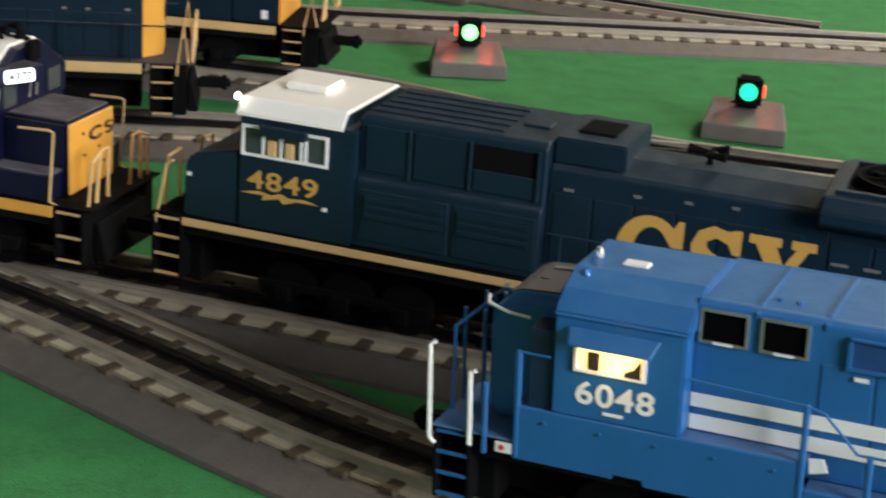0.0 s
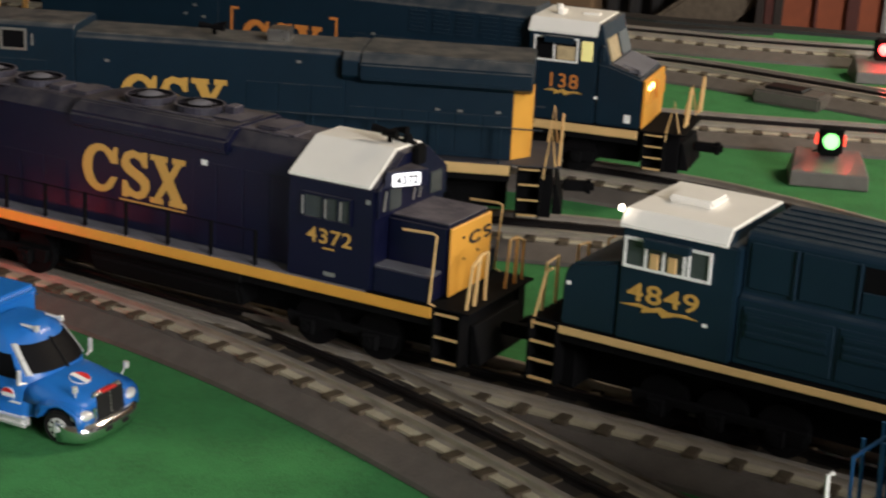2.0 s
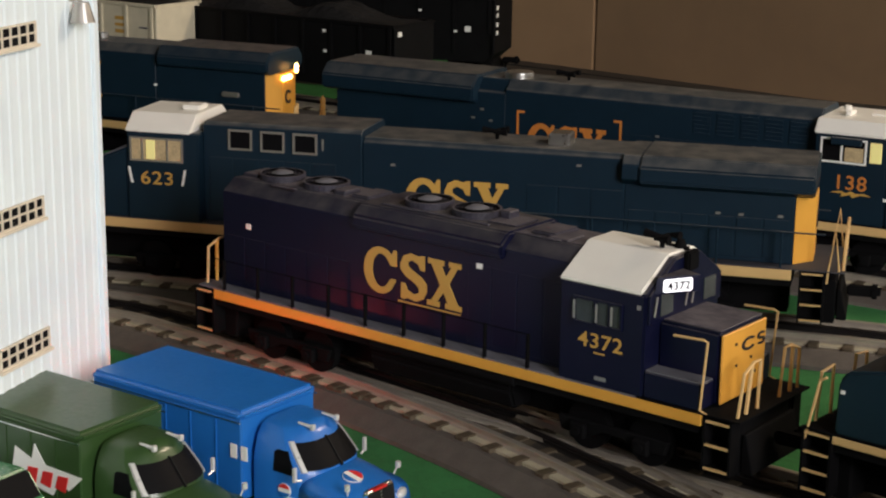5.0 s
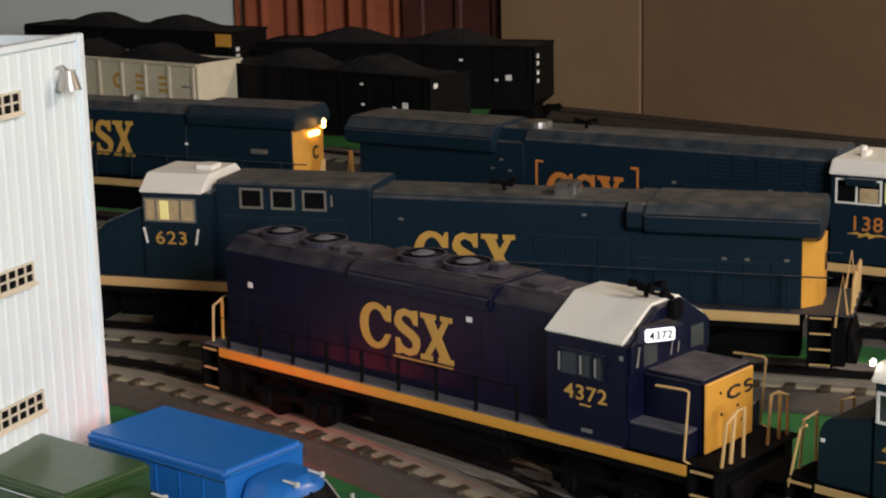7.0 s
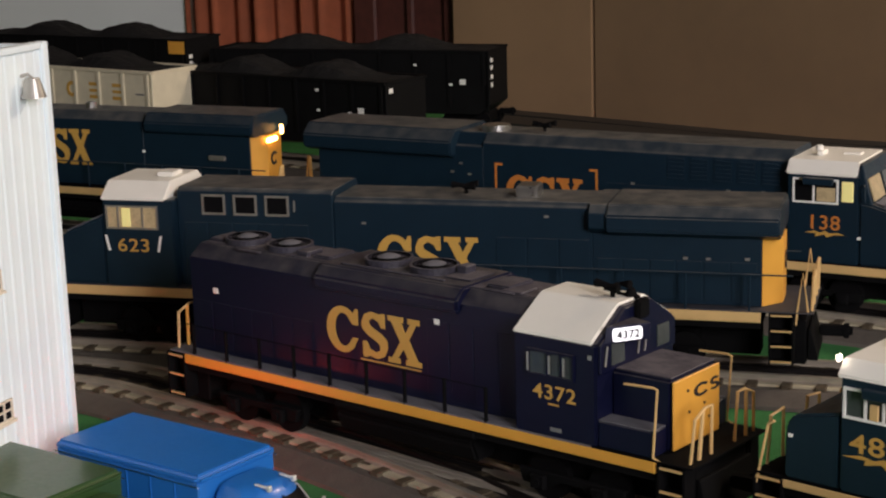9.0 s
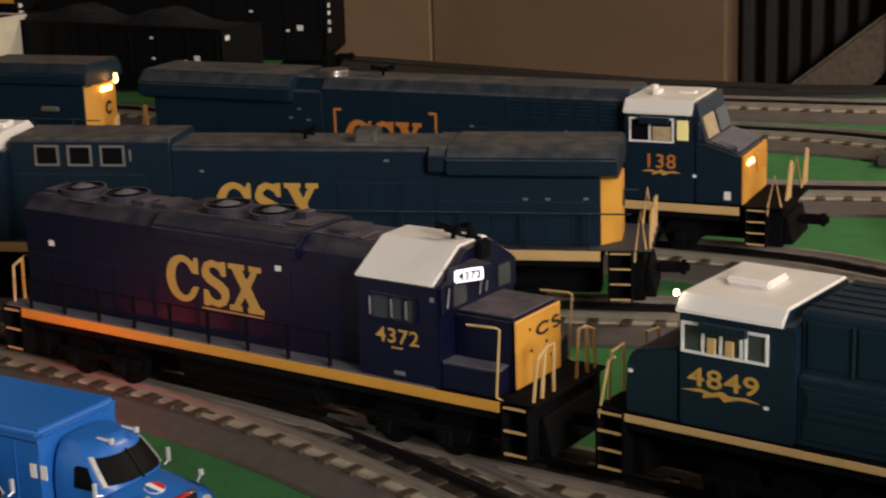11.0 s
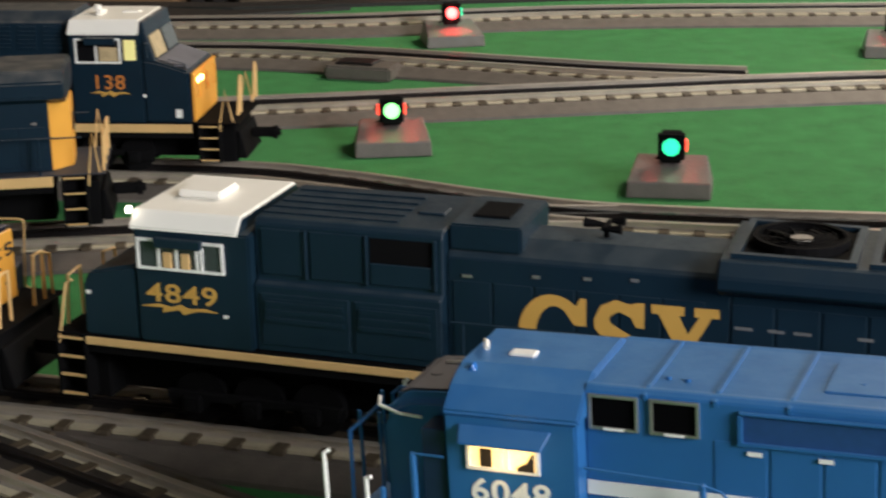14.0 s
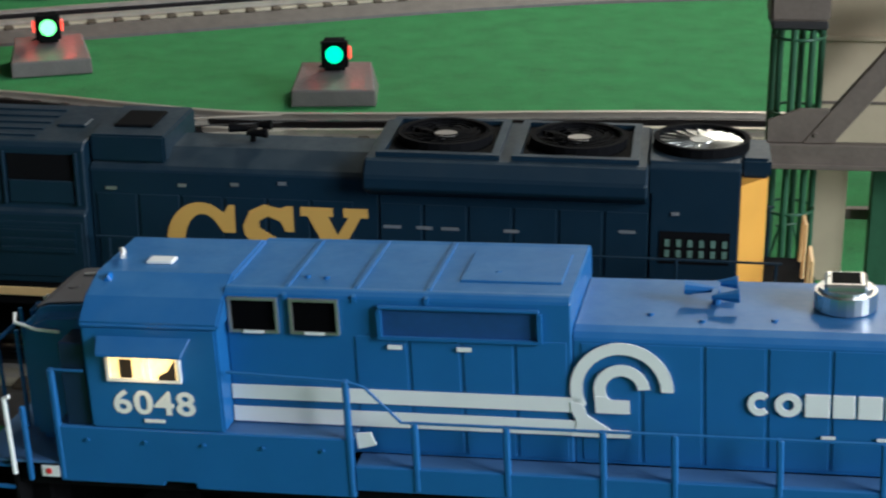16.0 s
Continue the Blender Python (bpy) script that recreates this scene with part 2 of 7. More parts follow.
def part(name, bm, mat, parent=None, label="", smooth=False):
    me = bpy.data.meshes.new(name)
    bm.to_mesh(me)
    bm.free()
    me.materials.append(mat)
    if smooth:
        me.shade_smooth()
    ob = new(name, me)
    ob.parent = parent
    if label:
        ob["label"] = label
    return ob


def thing(name, m, label, category, group="", kind=""):
    ob = new(name)
    ob.matrix_world = m
    ob.empty_display_size = 0.01
    return tagged(ob, label, category, group, kind)


def bm_polys(polys, y, depth, bm=None):
    """Flat shapes in (x, z), standing on the plane y, with a small depth towards -y."""
    bm = bm or bmesh.new()
    for poly in polys:
        bm_extrude([(x, y, z) for x, z in poly], [(x, y - depth, z) for x, z in poly], bm)
    return bm


def ring_strips(cx, cz, r0, r1, a0, a1, n=18):
    """Quads of a ring sector in (x, z), angles in degrees."""
    out = []
    for i in range(n):
        p, q = radians(a0 + (a1 - a0) * i / n), radians(a0 + (a1 - a0) * (i + 1) / n)
        out.append([(cx + r0 * math.cos(p), cz + r0 * math.sin(p)), (cx + r1 * math.cos(p), cz + r1 * math.sin(p)), (cx + r1 * math.cos(q), cz + r1 * math.sin(q)), (cx + r0 * math.cos(q), cz + r0 * math.sin(q))])
    return out


def text_mesh(name, body, x0, x1, z0, z1, y, mat, parent, depth=0.00012, flip=False, bold=0.0, label=""):
    """Figures standing on the plane y between x0 and x1, z0 and z1, facing -y."""
    cu = bpy.data.curves.new(name, "FONT")
    cu.body, cu.size, cu.extrude, cu.offset = body, 1.0, 0.0, bold
    cu.space_character = 1.08
    tmp = new(name, cu)
    me = bpy.data.meshes.new_from_object(tmp.evaluated_get(bpy.context.evaluated_depsgraph_get()))
    bpy.data.objects.remove(tmp)
    co = np.array([v.co for v in me.vertices])
    lo, hi = co.min(0), co.max(0)
    for v in me.vertices:
        a, b = (v.co.x - lo[0]) / (hi[0] - lo[0]), (v.co.y - lo[1]) / (hi[1] - lo[1])
        v.co = Vector((x0 + a * (x1 - x0), y, z0 + b * (z1 - z0)))
    bm = bmesh.new()
    bm.from_mesh(me)
    for face in bm.faces:
        face.smooth = False
    got = bmesh.ops.extrude_face_region(bm, geom=bm.faces[:])
    bmesh.ops.translate(bm, verts=[g for g in got["geom"] if isinstance(g, bmesh.types.BMVert)], vec=(0, -depth if not flip else depth, 0))
    bmesh.ops.recalc_face_normals(bm, faces=bm.faces)
    return part(name, bm, mat, parent, label, smooth=False)


# ---- room ----
def setting(name, bm, mat, label):
    return tagged(part(name, bm, mat), label, name.split("_")[0], kind="structure")


# The room shell is out of view and toned dark to cut bounced light.
setting("floor", bm_box(-3.2, 2.6, -2.3, 3.2, -0.96, -0.9), M_FLOOR, "unseen wooden room floor, toned dark to cut bounced light")
setting("ceiling", bm_box(-3.2, 2.6, -2.3, 3.2, 1.45, 1.5), M_CEIL, "unseen room ceiling, toned dark to cut bounced light")
setting("wall_north", bm_box(-3.2, 2.6, 3.2, 3.3, -0.96, 1.5), M_WALLR, "unseen room wall, toned dark to cut bounced light")
setting("wall_south", bm_box(-3.2, 2.6, -2.4, -2.3, -0.96, 1.5), M_WALLR, "unseen room wall, toned dark to cut bounced light")
setting("wall_west", bm_box(-3.3, -3.2, -2.4, 3.3, -0.96, 1.5), M_WALLR, "unseen room wall, toned dark to cut bounced light")
setting("wall_east", bm_box(2.6, 2.7, -2.4, 3.3, -0.96, 1.5), M_WALLR, "unseen room wall, toned dark to cut bounced light")

# the layout table: one sheet of green felt on a board, its far edge skewed to the tracks
TABLE = [(-2.3, -0.75), (1.3, -0.55), (1.3, 1.60), (0.45, 1.33), (-0.09, 1.14), (-0.42, 1.005), (-0.58, 0.976), (-0.95, 0.974), (-2.3, 0.90)]
table = thing("layout_table", Matrix.Identity(4), "large table covered with green felt and toy railway tracks", "table")
part("felt_top", bm_extrude([(x, y, 0) for x, y in TABLE], [(x, y, -0.006) for x, y in TABLE]), M_CARPET, table, "green felt ground cloth")
part("rim", bm_extrude([(x, y, 0.0) for x, y in TABLE[2:]] + [(x, y + 0.03, 0.0) for x, y in TABLE[:1:-1]], [(x, y, 0.004) for x, y in TABLE[2:]] + [(x, y + 0.03, 0.004) for x, y in TABLE[:1:-1]]), M_EDGE, table, "black raised table rim")
part("board", bm_extrude([(x, y, -0.0065) for x, y in TABLE], [(x, y, -0.045) for x, y in TABLE]), M_EDGE, table)
# An added dark strip covers the felt where the far edge is shaded.
part("edge_board", bm_extrude([(-0.98, 0.915, 0.0), (-0.60, 0.925, 0.0), (-0.42, 0.950, 0.0), (-0.30, 1.035, 0.0), (-0.42, 0.99, 0.0), (-0.98, 0.965, 0.0)], [(-0.98, 0.915, 0.0035), (-0.60, 0.925, 0.0035), (-0.42, 0.950, 0.0035), (-0.30, 1.035, 0.0035), (-0.42, 0.99, 0.0035), (-0.98, 0.965, 0.0035)]), M_EDGE, table, "added dark strip for the shade along the far edge")
for x, y in ((-2.2, -0.65), (1.2, -0.45), (1.2, 1.45), (-2.2, 0.8)):
    part("leg", bevel(bm_box(x - 0.04, x + 0.04, y - 0.04, y + 0.04, -0.9, -0.0455), 0.005), M_DARKW, table)


# ---- tracks ----
def smooth_path(pts, step):
    """Points at even steps along a smooth line through pts, with headings."""
    P = [Vector((*p, 0)) for p in pts]
    P = [2 * P[0] - P[1]] + P + [2 * P[-1] - P[-2]]
    dense = []
    for i in range(1, len(P) - 2):
        a, b, c, d = P[i - 1:i + 3]
        for k in range(24):
            s = k / 24
            dense.append(0.5 * (2 * b + (c - a) * s + (2 * a - 5 * b + 4 * c - d) * s * s + (3 * b - a - 3 * c + d) * s ** 3))
    dense.append(P[-2])
    out, left = [dense[0]], step
    for p, q in zip(dense, dense[1:]):
        seg = (q - p).length
        while seg >= left > 0:
            p = p + (q - p) * (left / seg)
            out.append(p)
            seg = (q - p).length
            left = step
        left -= seg
    return [(p, ((out[min(i + 1, len(out) - 1)] - out[max(i - 1, 0)]).normalized())) for i, p in enumerate(out)]


def rise(x, grade):
    return max(0.0, (x - grade[0]) * grade[1]) if grade else 0.0


def sweep(path, profile, z=0.0, grade=None):
    bm = bmesh.new()
    rings = [[bm.verts.new((p.x - d.y * o, p.y + d.x * o, h + z + (rise(p.x, grade) if h > 0.001 else 0))) for o, h in profile] for p, d in path]
    n = len(profile)
    for a, b in zip(rings, rings[1:]):
        for i in range(n):
            bm.faces.new((a[i], a[(i + 1) % n], b[(i + 1) % n], b[i]))
    bm.faces.new(rings[0]), bm.faces.new(rings[-1][::-1])
    bmesh.ops.recalc_face_normals(bm, faces=bm.faces)
    return bm


TIE_BM = bevel(bm_box(-0.0035, 0.0035, -0.0272, 0.0272, 0.0070, 0.0102), 0.0008, 1)
TIE = bpy.data.meshes.new("tie")
TIE_BM.to_mesh(TIE)
TIE.materials.append(M_TIE)
RAIL = [(-0.0026, 0.0095), (0.0026, 0.0095), (0.0010, 0.0106), (0.0010, 0.0124), (0.0018, 0.0130), (0.0018, 0.0137), (0.0011, 0.0140), (-0.0011, 0.0140), (-0.0018, 0.0137), (-0.0018, 0.0130), (-0.0010, 0.0124), (-0.0010, 0.0106)]
TIES_TO_LAY = []


def track(name, pts, z=0.0, grade=None, label="three-rail toy track on grey plastic roadbed with brown ties"):
    tr = thing(name, Matrix.Identity(4), label, "track", "toy railway tracks", "structure")
    fine = smooth_path(pts, 0.01)
    bed = [(-0.0425, 0.0), (0.0425, 0.0), (0.0420, 0.0022), (0.0300, 0.0082), (-0.0300, 0.0082), (-0.0420, 0.0022)]
    part("roadbed", sweep(fine, bed, z, grade), M_BED, tr, "grey moulded ballast")
    for o0, o1 in ((-0.0240, -0.0125), (0.0125, 0.0240)):
        part("ballast", sweep(fine, [(o0, 0.0080), (o1, 0.0080), (o1, 0.0096), (o0, 0.0096)], z, grade), M_BALLAST, tr, "ballast between the ties, paled for lamp sheen")
    part("centre_strip", sweep(fine, [(-0.0123, 0.0080), (0.0123, 0.0080), (0.0123, 0.0097), (-0.0123, 0.0097)], z, grade), M_BALLASTC, tr, "dark strip under the centre rail")
    for o, mat, lab in ((-0.0168, M_RAIL, "tinned outer rail"), (0.0, M_RAILB, "blackened centre rail"), (0.0168, M_RAIL, "tinned outer rail")):
        part("rail", sweep(fine, [(y + o, h) for y, h in RAIL], z, grade), mat, tr, lab)
    TIES_TO_LAY.append((tr, pts, z, grade))
    return tr


track("track_1", [(-1.1, -0.34), (-0.80, -0.18), (-0.62, -0.085), (-0.48, -0.0255), (-0.40, -0.0165), (-0.30, -0.0165), (-0.20, -0.0135), (-0.06, -0.008), (0.1, -0.003), (0.4, -0.001), (0.9, 0.0), (1.28, 0.0)])
track("track_2", [(-0.36, -0.0150), (-0.28, -0.0162), (-0.24, -0.0192), (-0.197, -0.0238), (-0.156, -0.0303), (-0.1155, -0.0387), (-0.0746, -0.0490), (-0.034, -0.0611), (0.0066, -0.0745), (0.0466, -0.0884), (0.086, -0.1014), (0.1245, -0.1119), (0.18, -0.1225), (0.25, -0.1315), (0.5, -0.15), (0.9, -0.185), (1.28, -0.23)], 0.0004, grade=(0.20, 0.040))
track("track_3", [(-1.2, -0.26), (-0.8, -0.09), (-0.53, 0.035), (-0.345, 0.125), (-0.16, 0.214), (-0.08, 0.247), (0.0, 0.280), (0.08, 0.311), (0.15, 0.331)], 0.0002)
track("track_4", [(-1.25, 0.10), (-0.95, 0.195), (-0.655, 0.275), (-0.40, 0.320), (-0.144, 0.366), (-0.05, 0.364), (0.05, 0.343), (0.12, 0.333), (0.2, 0.339), (0.3, 0.354), (0.42, 0.366), (0.7, 0.372), (1.28, 0.38)])
track("track_5", [(-1.3, 0.40), (-0.9, 0.42), (-0.5, 0.46), (-0.3, 0.515), (-0.17, 0.568), (-0.06, 0.620), (0.06, 0.676), (0.18, 0.731), (0.31, 0.779), (0.5, 0.815), (0.9, 0.84), (1.28, 0.84)])
track("track_6", [(-1.5, 0.511), (-1.1, 0.553), (-0.8, 0.587), (-0.62, 0.640), (-0.45, 0.720), (-0.29, 0.762), (-0.18, 0.763), (-0.06, 0.755), (0.05, 0.748), (0.16, 0.755)], 0.0003)
track("track_7", [(-2.2, 0.55), (-1.6, 0.60), (-1.2, 0.70), (-0.88, 0.805), (-0.6, 0.83), (-0.36, 0.892), (-0.25, 0.928), (-0.06, 1.015), (0.2, 1.09), (0.6, 1.2), (1.28, 1.42)])

track("track_8", [(-1.6, 0.449), (-1.3, 0.480), (-1.045, 0.507), (-0.96, 0.516)], 0.0001)

SWITCH_BED = [(-0.085, 0.262), (0.02, 0.302), (0.13, 0.335), (0.05, 0.340), (-0.05, 0.352), (-0.13, 0.352)]
jb = thing("switch_bed", Matrix.Identity(4), "grey plastic bed where two tracks join", "track switch", kind="structure")
part("plate", bm_extrude([(x, y, 0.0004) for x, y in SWITCH_BED], [(x, y, 0.0074) for x, y in SWITCH_BED]), M_BED, jb)
sw = thing("switch_blade", Matrix.Identity(4), "thin worn steel point blades of the junction", "track switch", kind="structure")
for off in (-0.0095, 0.0062):
    line = smooth_path([(-0.30, -0.0163), (-0.22, -0.0172), (-0.15, -0.0222), (-0.09, -0.0330), (-0.055, -0.0420)], 0.008)
    part("blade", sweep(line, [(off - 0.0008, 0.0098), (off + 0.0008, 0.0098), (off + 0.0006, 0.0136), (off - 0.0006, 0.0136)]), M_RAIL, sw)


# ---- locomotives ----
WHEEL_BM = bm_cyl((0, -0.0022, 0), (0, 1, 0), 0.0115, 0.0044, 24)
bm_cyl((0, -0.0040, 0), (0, 1, 0), 0.0035, 0.008, 12, bm=WHEEL_BM)
WHEEL = bpy.data.meshes.new("wheel")
WHEEL_BM.to_mesh(WHEEL)
WHEEL.materials.append(M_BLACK)


def bogie(parent, u, axles=3, gap=0.0265):
    half = gap * (axles - 1) / 2
    bm = bm_box(u - half - 0.008, u + half + 0.008, -0.014, 0.014, 0.0255, 0.038)
    bg = part("bogie", bm, M_BLACK, parent, "black six-wheel bogie" if axles == 3 else "black four-wheel bogie")
    for s in (-1, 1):
        prof = [(u - half - 0.013, 0.0300), (u - half - 0.011, 0.0230), (u - half + 0.004, 0.0220)]
        for i in range(axles - 1):
            c = u - half + gap * (i + 0.5)
            prof += [(c - 0.006, 0.0260), (c + 0.006, 0.0260), (c + gap / 2 - 0.005, 0.0220)]
        prof += [(u + half + 0.011, 0.0230), (u + half + 0.013, 0.0300)]
        part("side_frame", bevel(bm_across(prof, s * 0.0225, s * 0.0255), 0.0006, 1), M_BLACK, bg)
        for i in range(axles):
            c = u - half + gap * i
            bm = bevel(bm_box(c - 0.0042, c + 0.0042, min(s * 0.0257, s * 0.029), max(s * 0.0257, s * 0.029), 0.0217, 0.0293), 0.0008, 1)
            bm_cyl((c, s * 0.029, 0.0255), (0, s, 0), 0.0022, 0.0012, 10, bm=bm)
            part("axle_box", bm, M_BLACK, bg)
            w = new("wheel", WHEEL)
            w.parent = bg
            w.location = (c, s * 0.0172, 0.0257)
    return bg


def steps(parent, u, s, z0=0.0245, z1=0.049, n=3, w=0.013, edge=None):
    """A boarding ladder in the corner of a locomotive, on side s."""
    y0, y1 = (s * 0.0245, s * 0.0318)
    ld = part("boarding_steps", bm_box(u - w / 2, u + w / 2, min(s * 0.0225, s * 0.024), max(s * 0.0225, s * 0.024), z0, z1), M_BLACK, parent)
    for k in (-1, 1):
        part("side_plate", bm_box(u + k * w / 2 - 0.0006, u + k * w / 2 + 0.0006, min(y0, y1), max(y0, y1), z0, z1), M_BLACK, ld)
    for i in range(n):
        z = z0 + 0.001 + (z1 - z0 - 0.003) * i / max(1, n - 1)
        part("tread", bm_box(u - w / 2 + 0.0006, u + w / 2 - 0.0006, min(y0, s * 0.0306), max(y0, s * 0.0306), z, z + 0.0007), M_BLACK, ld)
        part("tread_edge", bm_box(u - w / 2 + 0.0006, u + w / 2 - 0.0006, min(s * 0.0306, s * 0.0318), max(s * 0.0306, s * 0.0318), z, z + 0.0009), edge or M_CREAM, ld, "worn pale tread edge")
    return ld


def coupler(parent, u, d):
    bm = bevel(bm_box(min(u, u + d * 0.016), max(u, u + d * 0.016), -0.003, 0.003, 0.0335, 0.0395), 0.001)
    bevel_box = bm_box(min(u + d * 0.012, u + d * 0.019), max(u + d * 0.012, u + d * 0.019), -0.004, 0.004, 0.0325, 0.0405)
    me = bpy.data.meshes.new("tmp")
    bevel(bevel_box, 0.002).to_mesh(me)
    bm.from_mesh(me)
    bpy.data.meshes.remove(me)
    return part("coupler", bm, M_BLACK, parent, "black knuckle coupler")


def plough(parent, u, d):
    prof = [(u - d * 0.004, 0.024), (u - d * 0.004, 0.042), (u - d * 0.002, 0.042), (u + d * 0.002, 0.0255), (u + d * 0.002, 0.024)]
    part("pilot_plate", bevel(bm_across(prof, -0.022, 0.022), 0.0005, 1), M_BLACK, parent)
    a, b = sorted((u - d * 0.0190, u - d * 0.0045))
    part("draft_box", bevel(bm_box(a, b, -0.0220, 0.0220, 0.0215, 0.0472), 0.0008, 1), M_BLACK, parent)


def window(parent, u0, u1, z0, z1, y, frame_mat, pane_mat, bars=(), t=0.0011, label=""):
    """A framed window on the side plane y, that faces away from the middle."""
    s = -1 if y < 0 else 1
    a, b = y, y + s * 0.0011
    bm = bmesh.new()
    for x0, x1, h0, h1 in ((u0, u1, z0, z0 + t), (u0, u1, z1 - t, z1), (u0, u0 + t, z0 + t, z1 - t), (u1 - t, u1, z0 + t, z1 - t)) + tuple((c - t / 2, c + t / 2, z0 + t, z1 - t) for c in bars):
        bm_box(x0, x1, min(a, b), max(a, b), h0, h1, bm)
    w = part("window", bm, frame_mat, parent, label)
    part("pane", bm_box(u0 + t * 0.6, u1 - t * 0.6, min(y + s * 0.0003, y - s * 0.0006), max(y + s * 0.0003, y - s * 0.0006), z0 + t * 0.6, z1 - t * 0.6), pane_mat, w)
    return w


def grabs(parent, pts, mat, r=0.0006, name="handrail", label=""):
    return part(name, bm_tube(pts, r), mat, parent, label)


def arc_poly(cx, cz, r0, r1, a0, a1, sx=1.0, sz=1.0, n=20):
    """The outline of a ring sector in (x, z)."""
    an = [radians(a0 + (a1 - a0) * i / n) for i in range(n + 1)]
    return [(cx + sx * r1 * math.cos(t), cz + sz * r1 * math.sin(t)) for t in an] + [(cx + sx * r0 * math.cos(t), cz + sz * r0 * math.sin(t)) for t in an[::-1]]


def end_ring(parent, x, y, z, r0, r1, mat, name="end_mark"):
    """A plain open ring painted on an end that faces +x."""
    ring = arc_poly(y, z, r0, r1, 40, 320, 1.0, 1.1)
    return part(name, bm_extrude([(x, a, b) for a, b in ring], [(x + 0.0005, a, b) for a, b in ring]), mat, parent, "plain painted open ring")


def emblem(parent, u0, u1, z0, z1, y, mat, depth=0.0005):
    """Three plain heavy shapes in a row: an open ring, a folded band, crossed bars."""
    w, h = (u1 - u0), (z1 - z0)
    an = [radians(48 + 264 * i / 22) for i in range(23)]
    ring = [(0.175 + 0.175 * math.cos(t), 0.5 + 0.5 * math.sin(t)) for t in an] + [(0.345, 0.36), (0.285, 0.36)] + [(0.185 + 0.095 * math.cos(t), 0.5 + 0.36 * math.sin(t)) for t in an[::-1]] + [(0.285, 0.64), (0.345, 0.64), (0.345, 0.98), (0.315, 0.98)]
    band = [(0.385, 0.74), (0.42, 0.92), (0.49, 1.0), (0.57, 0.96), (0.60, 0.99), (0.635, 0.99), (0.635, 0.68), (0.595, 0.68), (0.57, 0.80), (0.51, 0.86), (0.465, 0.80), (0.465, 0.72), (0.50, 0.66), (0.60, 0.54), (0.655, 0.42), (0.66, 0.26), (0.625, 0.08), (0.55, 0.0), (0.47, 0.04), (0.43, 0.0), (0.395, 0.01), (0.395, 0.34), (0.435, 0.34), (0.465, 0.20), (0.53, 0.14), (0.58, 0.20), (0.58, 0.30), (0.54, 0.38), (0.44, 0.50), (0.39, 0.62)]
    cross = [(0.67, 0.99), (0.83, 0.99), (0.83, 0.88), (0.805, 0.88), (0.850, 0.66), (0.905, 0.88), (0.88, 0.88), (0.88, 0.99), (1.0, 0.99), (1.0, 0.88), (0.965, 0.88), (0.885, 0.53), (0.975, 0.11), (1.01, 0.11), (1.01, 0.0), (0.85, 0.0), (0.85, 0.11), (0.875, 0.11), (0.828, 0.33), (0.765, 0.11), (0.79, 0.11), (0.79, 0.0), (0.665, 0.0), (0.665, 0.11), (0.705, 0.11), (0.795, 0.47), (0.705, 0.88), (0.67, 0.88)]
    for name, poly in (("emblem_ring", ring), ("emblem_band", band), ("emblem_cross", cross)):
        part(name, bm_polys([[(u0 + a * w, z0 + b * h) for a, b in poly]], y, depth), mat, parent, "heavy painted shape")


def bolt_mark(parent, u0, u1, zc, y):
    w = u1 - u0
    poly = [(0, 0.1), (0.30, 0.1), (0.28, -0.9), (0.50, -0.1), (0.56, -1.0), (0.74, -0.05), (1.0, -0.05), (0.84, 0.55), (0.62, 0.3), (0.52, 0.95), (0.40, 0.3), (0.24, 0.8)]
    part("bolt_stripe", bm_polys([[(u0 + a * w, zc + b * 0.0022) for a, b in poly]], y, 0.0004), M_GOLD, parent, "jagged yellow stripe")


def small_plate(parent, u, z, y, w=0.0022, h=0.0016, mat=None):
    part("data_plate", bm_box(u - w / 2, u + w / 2, y - 0.0004, y, z - h / 2, z + h / 2), mat or M_WHITEP, parent)


def fan(parent, u, y, z, r, blade_mat, hub_mat, label):
    bm = bmesh.new()
    n = 28
    rows = [[bm.verts.new((u + q * math.cos(2 * math.pi * i / n), y + q * math.sin(2 * math.pi * i / n), z + h)) for q, h in ((r, 0), (r, 0.0035), (r * 0.90, 0.0035), (r * 0.90, 0))] for i in range(n)]
    for i in range(n):
        p, q = rows[i], rows[(i + 1) % n]
        for k in range(4):
            bm.faces.new((p[k], p[(k + 1) % 4], q[(k + 1) % 4], q[k]))
    bmesh.ops.recalc_face_normals(bm, faces=bm.faces)
    f = part("roof_fan", bm, M_DUSTY if hub_mat is M_GREYD else M_BLACK, parent, label)
    bm = bm_cyl((u, y, z + 0.0008), (0, 0, 1), r * 0.24, 0.0016, 18)
    part("hub", bm, hub_mat, f)
    n = 20 if blade_mat is M_STEEL else 10
    for i in range(n):
        a = 2 * math.pi * i / n
        c, s = math.cos(a), math.sin(a)
        pts = [(0.22 * r, -0.10 * r), (0.9 * r, -0.22 * r), (0.9 * r, 0.12 * r), (0.22 * r, 0.06 * r)]
        ring = [(u + px * c - py * s, y + px * s + py * c, z + 0.0012 + (0.0010 if py > 0 else 0)) for px, py in pts]
        part("blade", bm_extrude(ring, [(a_, b_, c_ - 0.0003) for a_, b_, c_ in ring]), blade_mat, f)
    if blade_mat is M_STEEL:
        return f
    bm = bmesh.new()
    for k in range(4):
        rr = r * (0.35 + 0.17 * k)
        bm_tube([(u + rr * math.cos(2 * math.pi * i / 24), y + rr * math.sin(2 * math.pi * i / 24), z + 0.0034) for i in range(25)], 0.00025, 4, bm)
    part("guard", bm, M_BLACK, f)
    return f


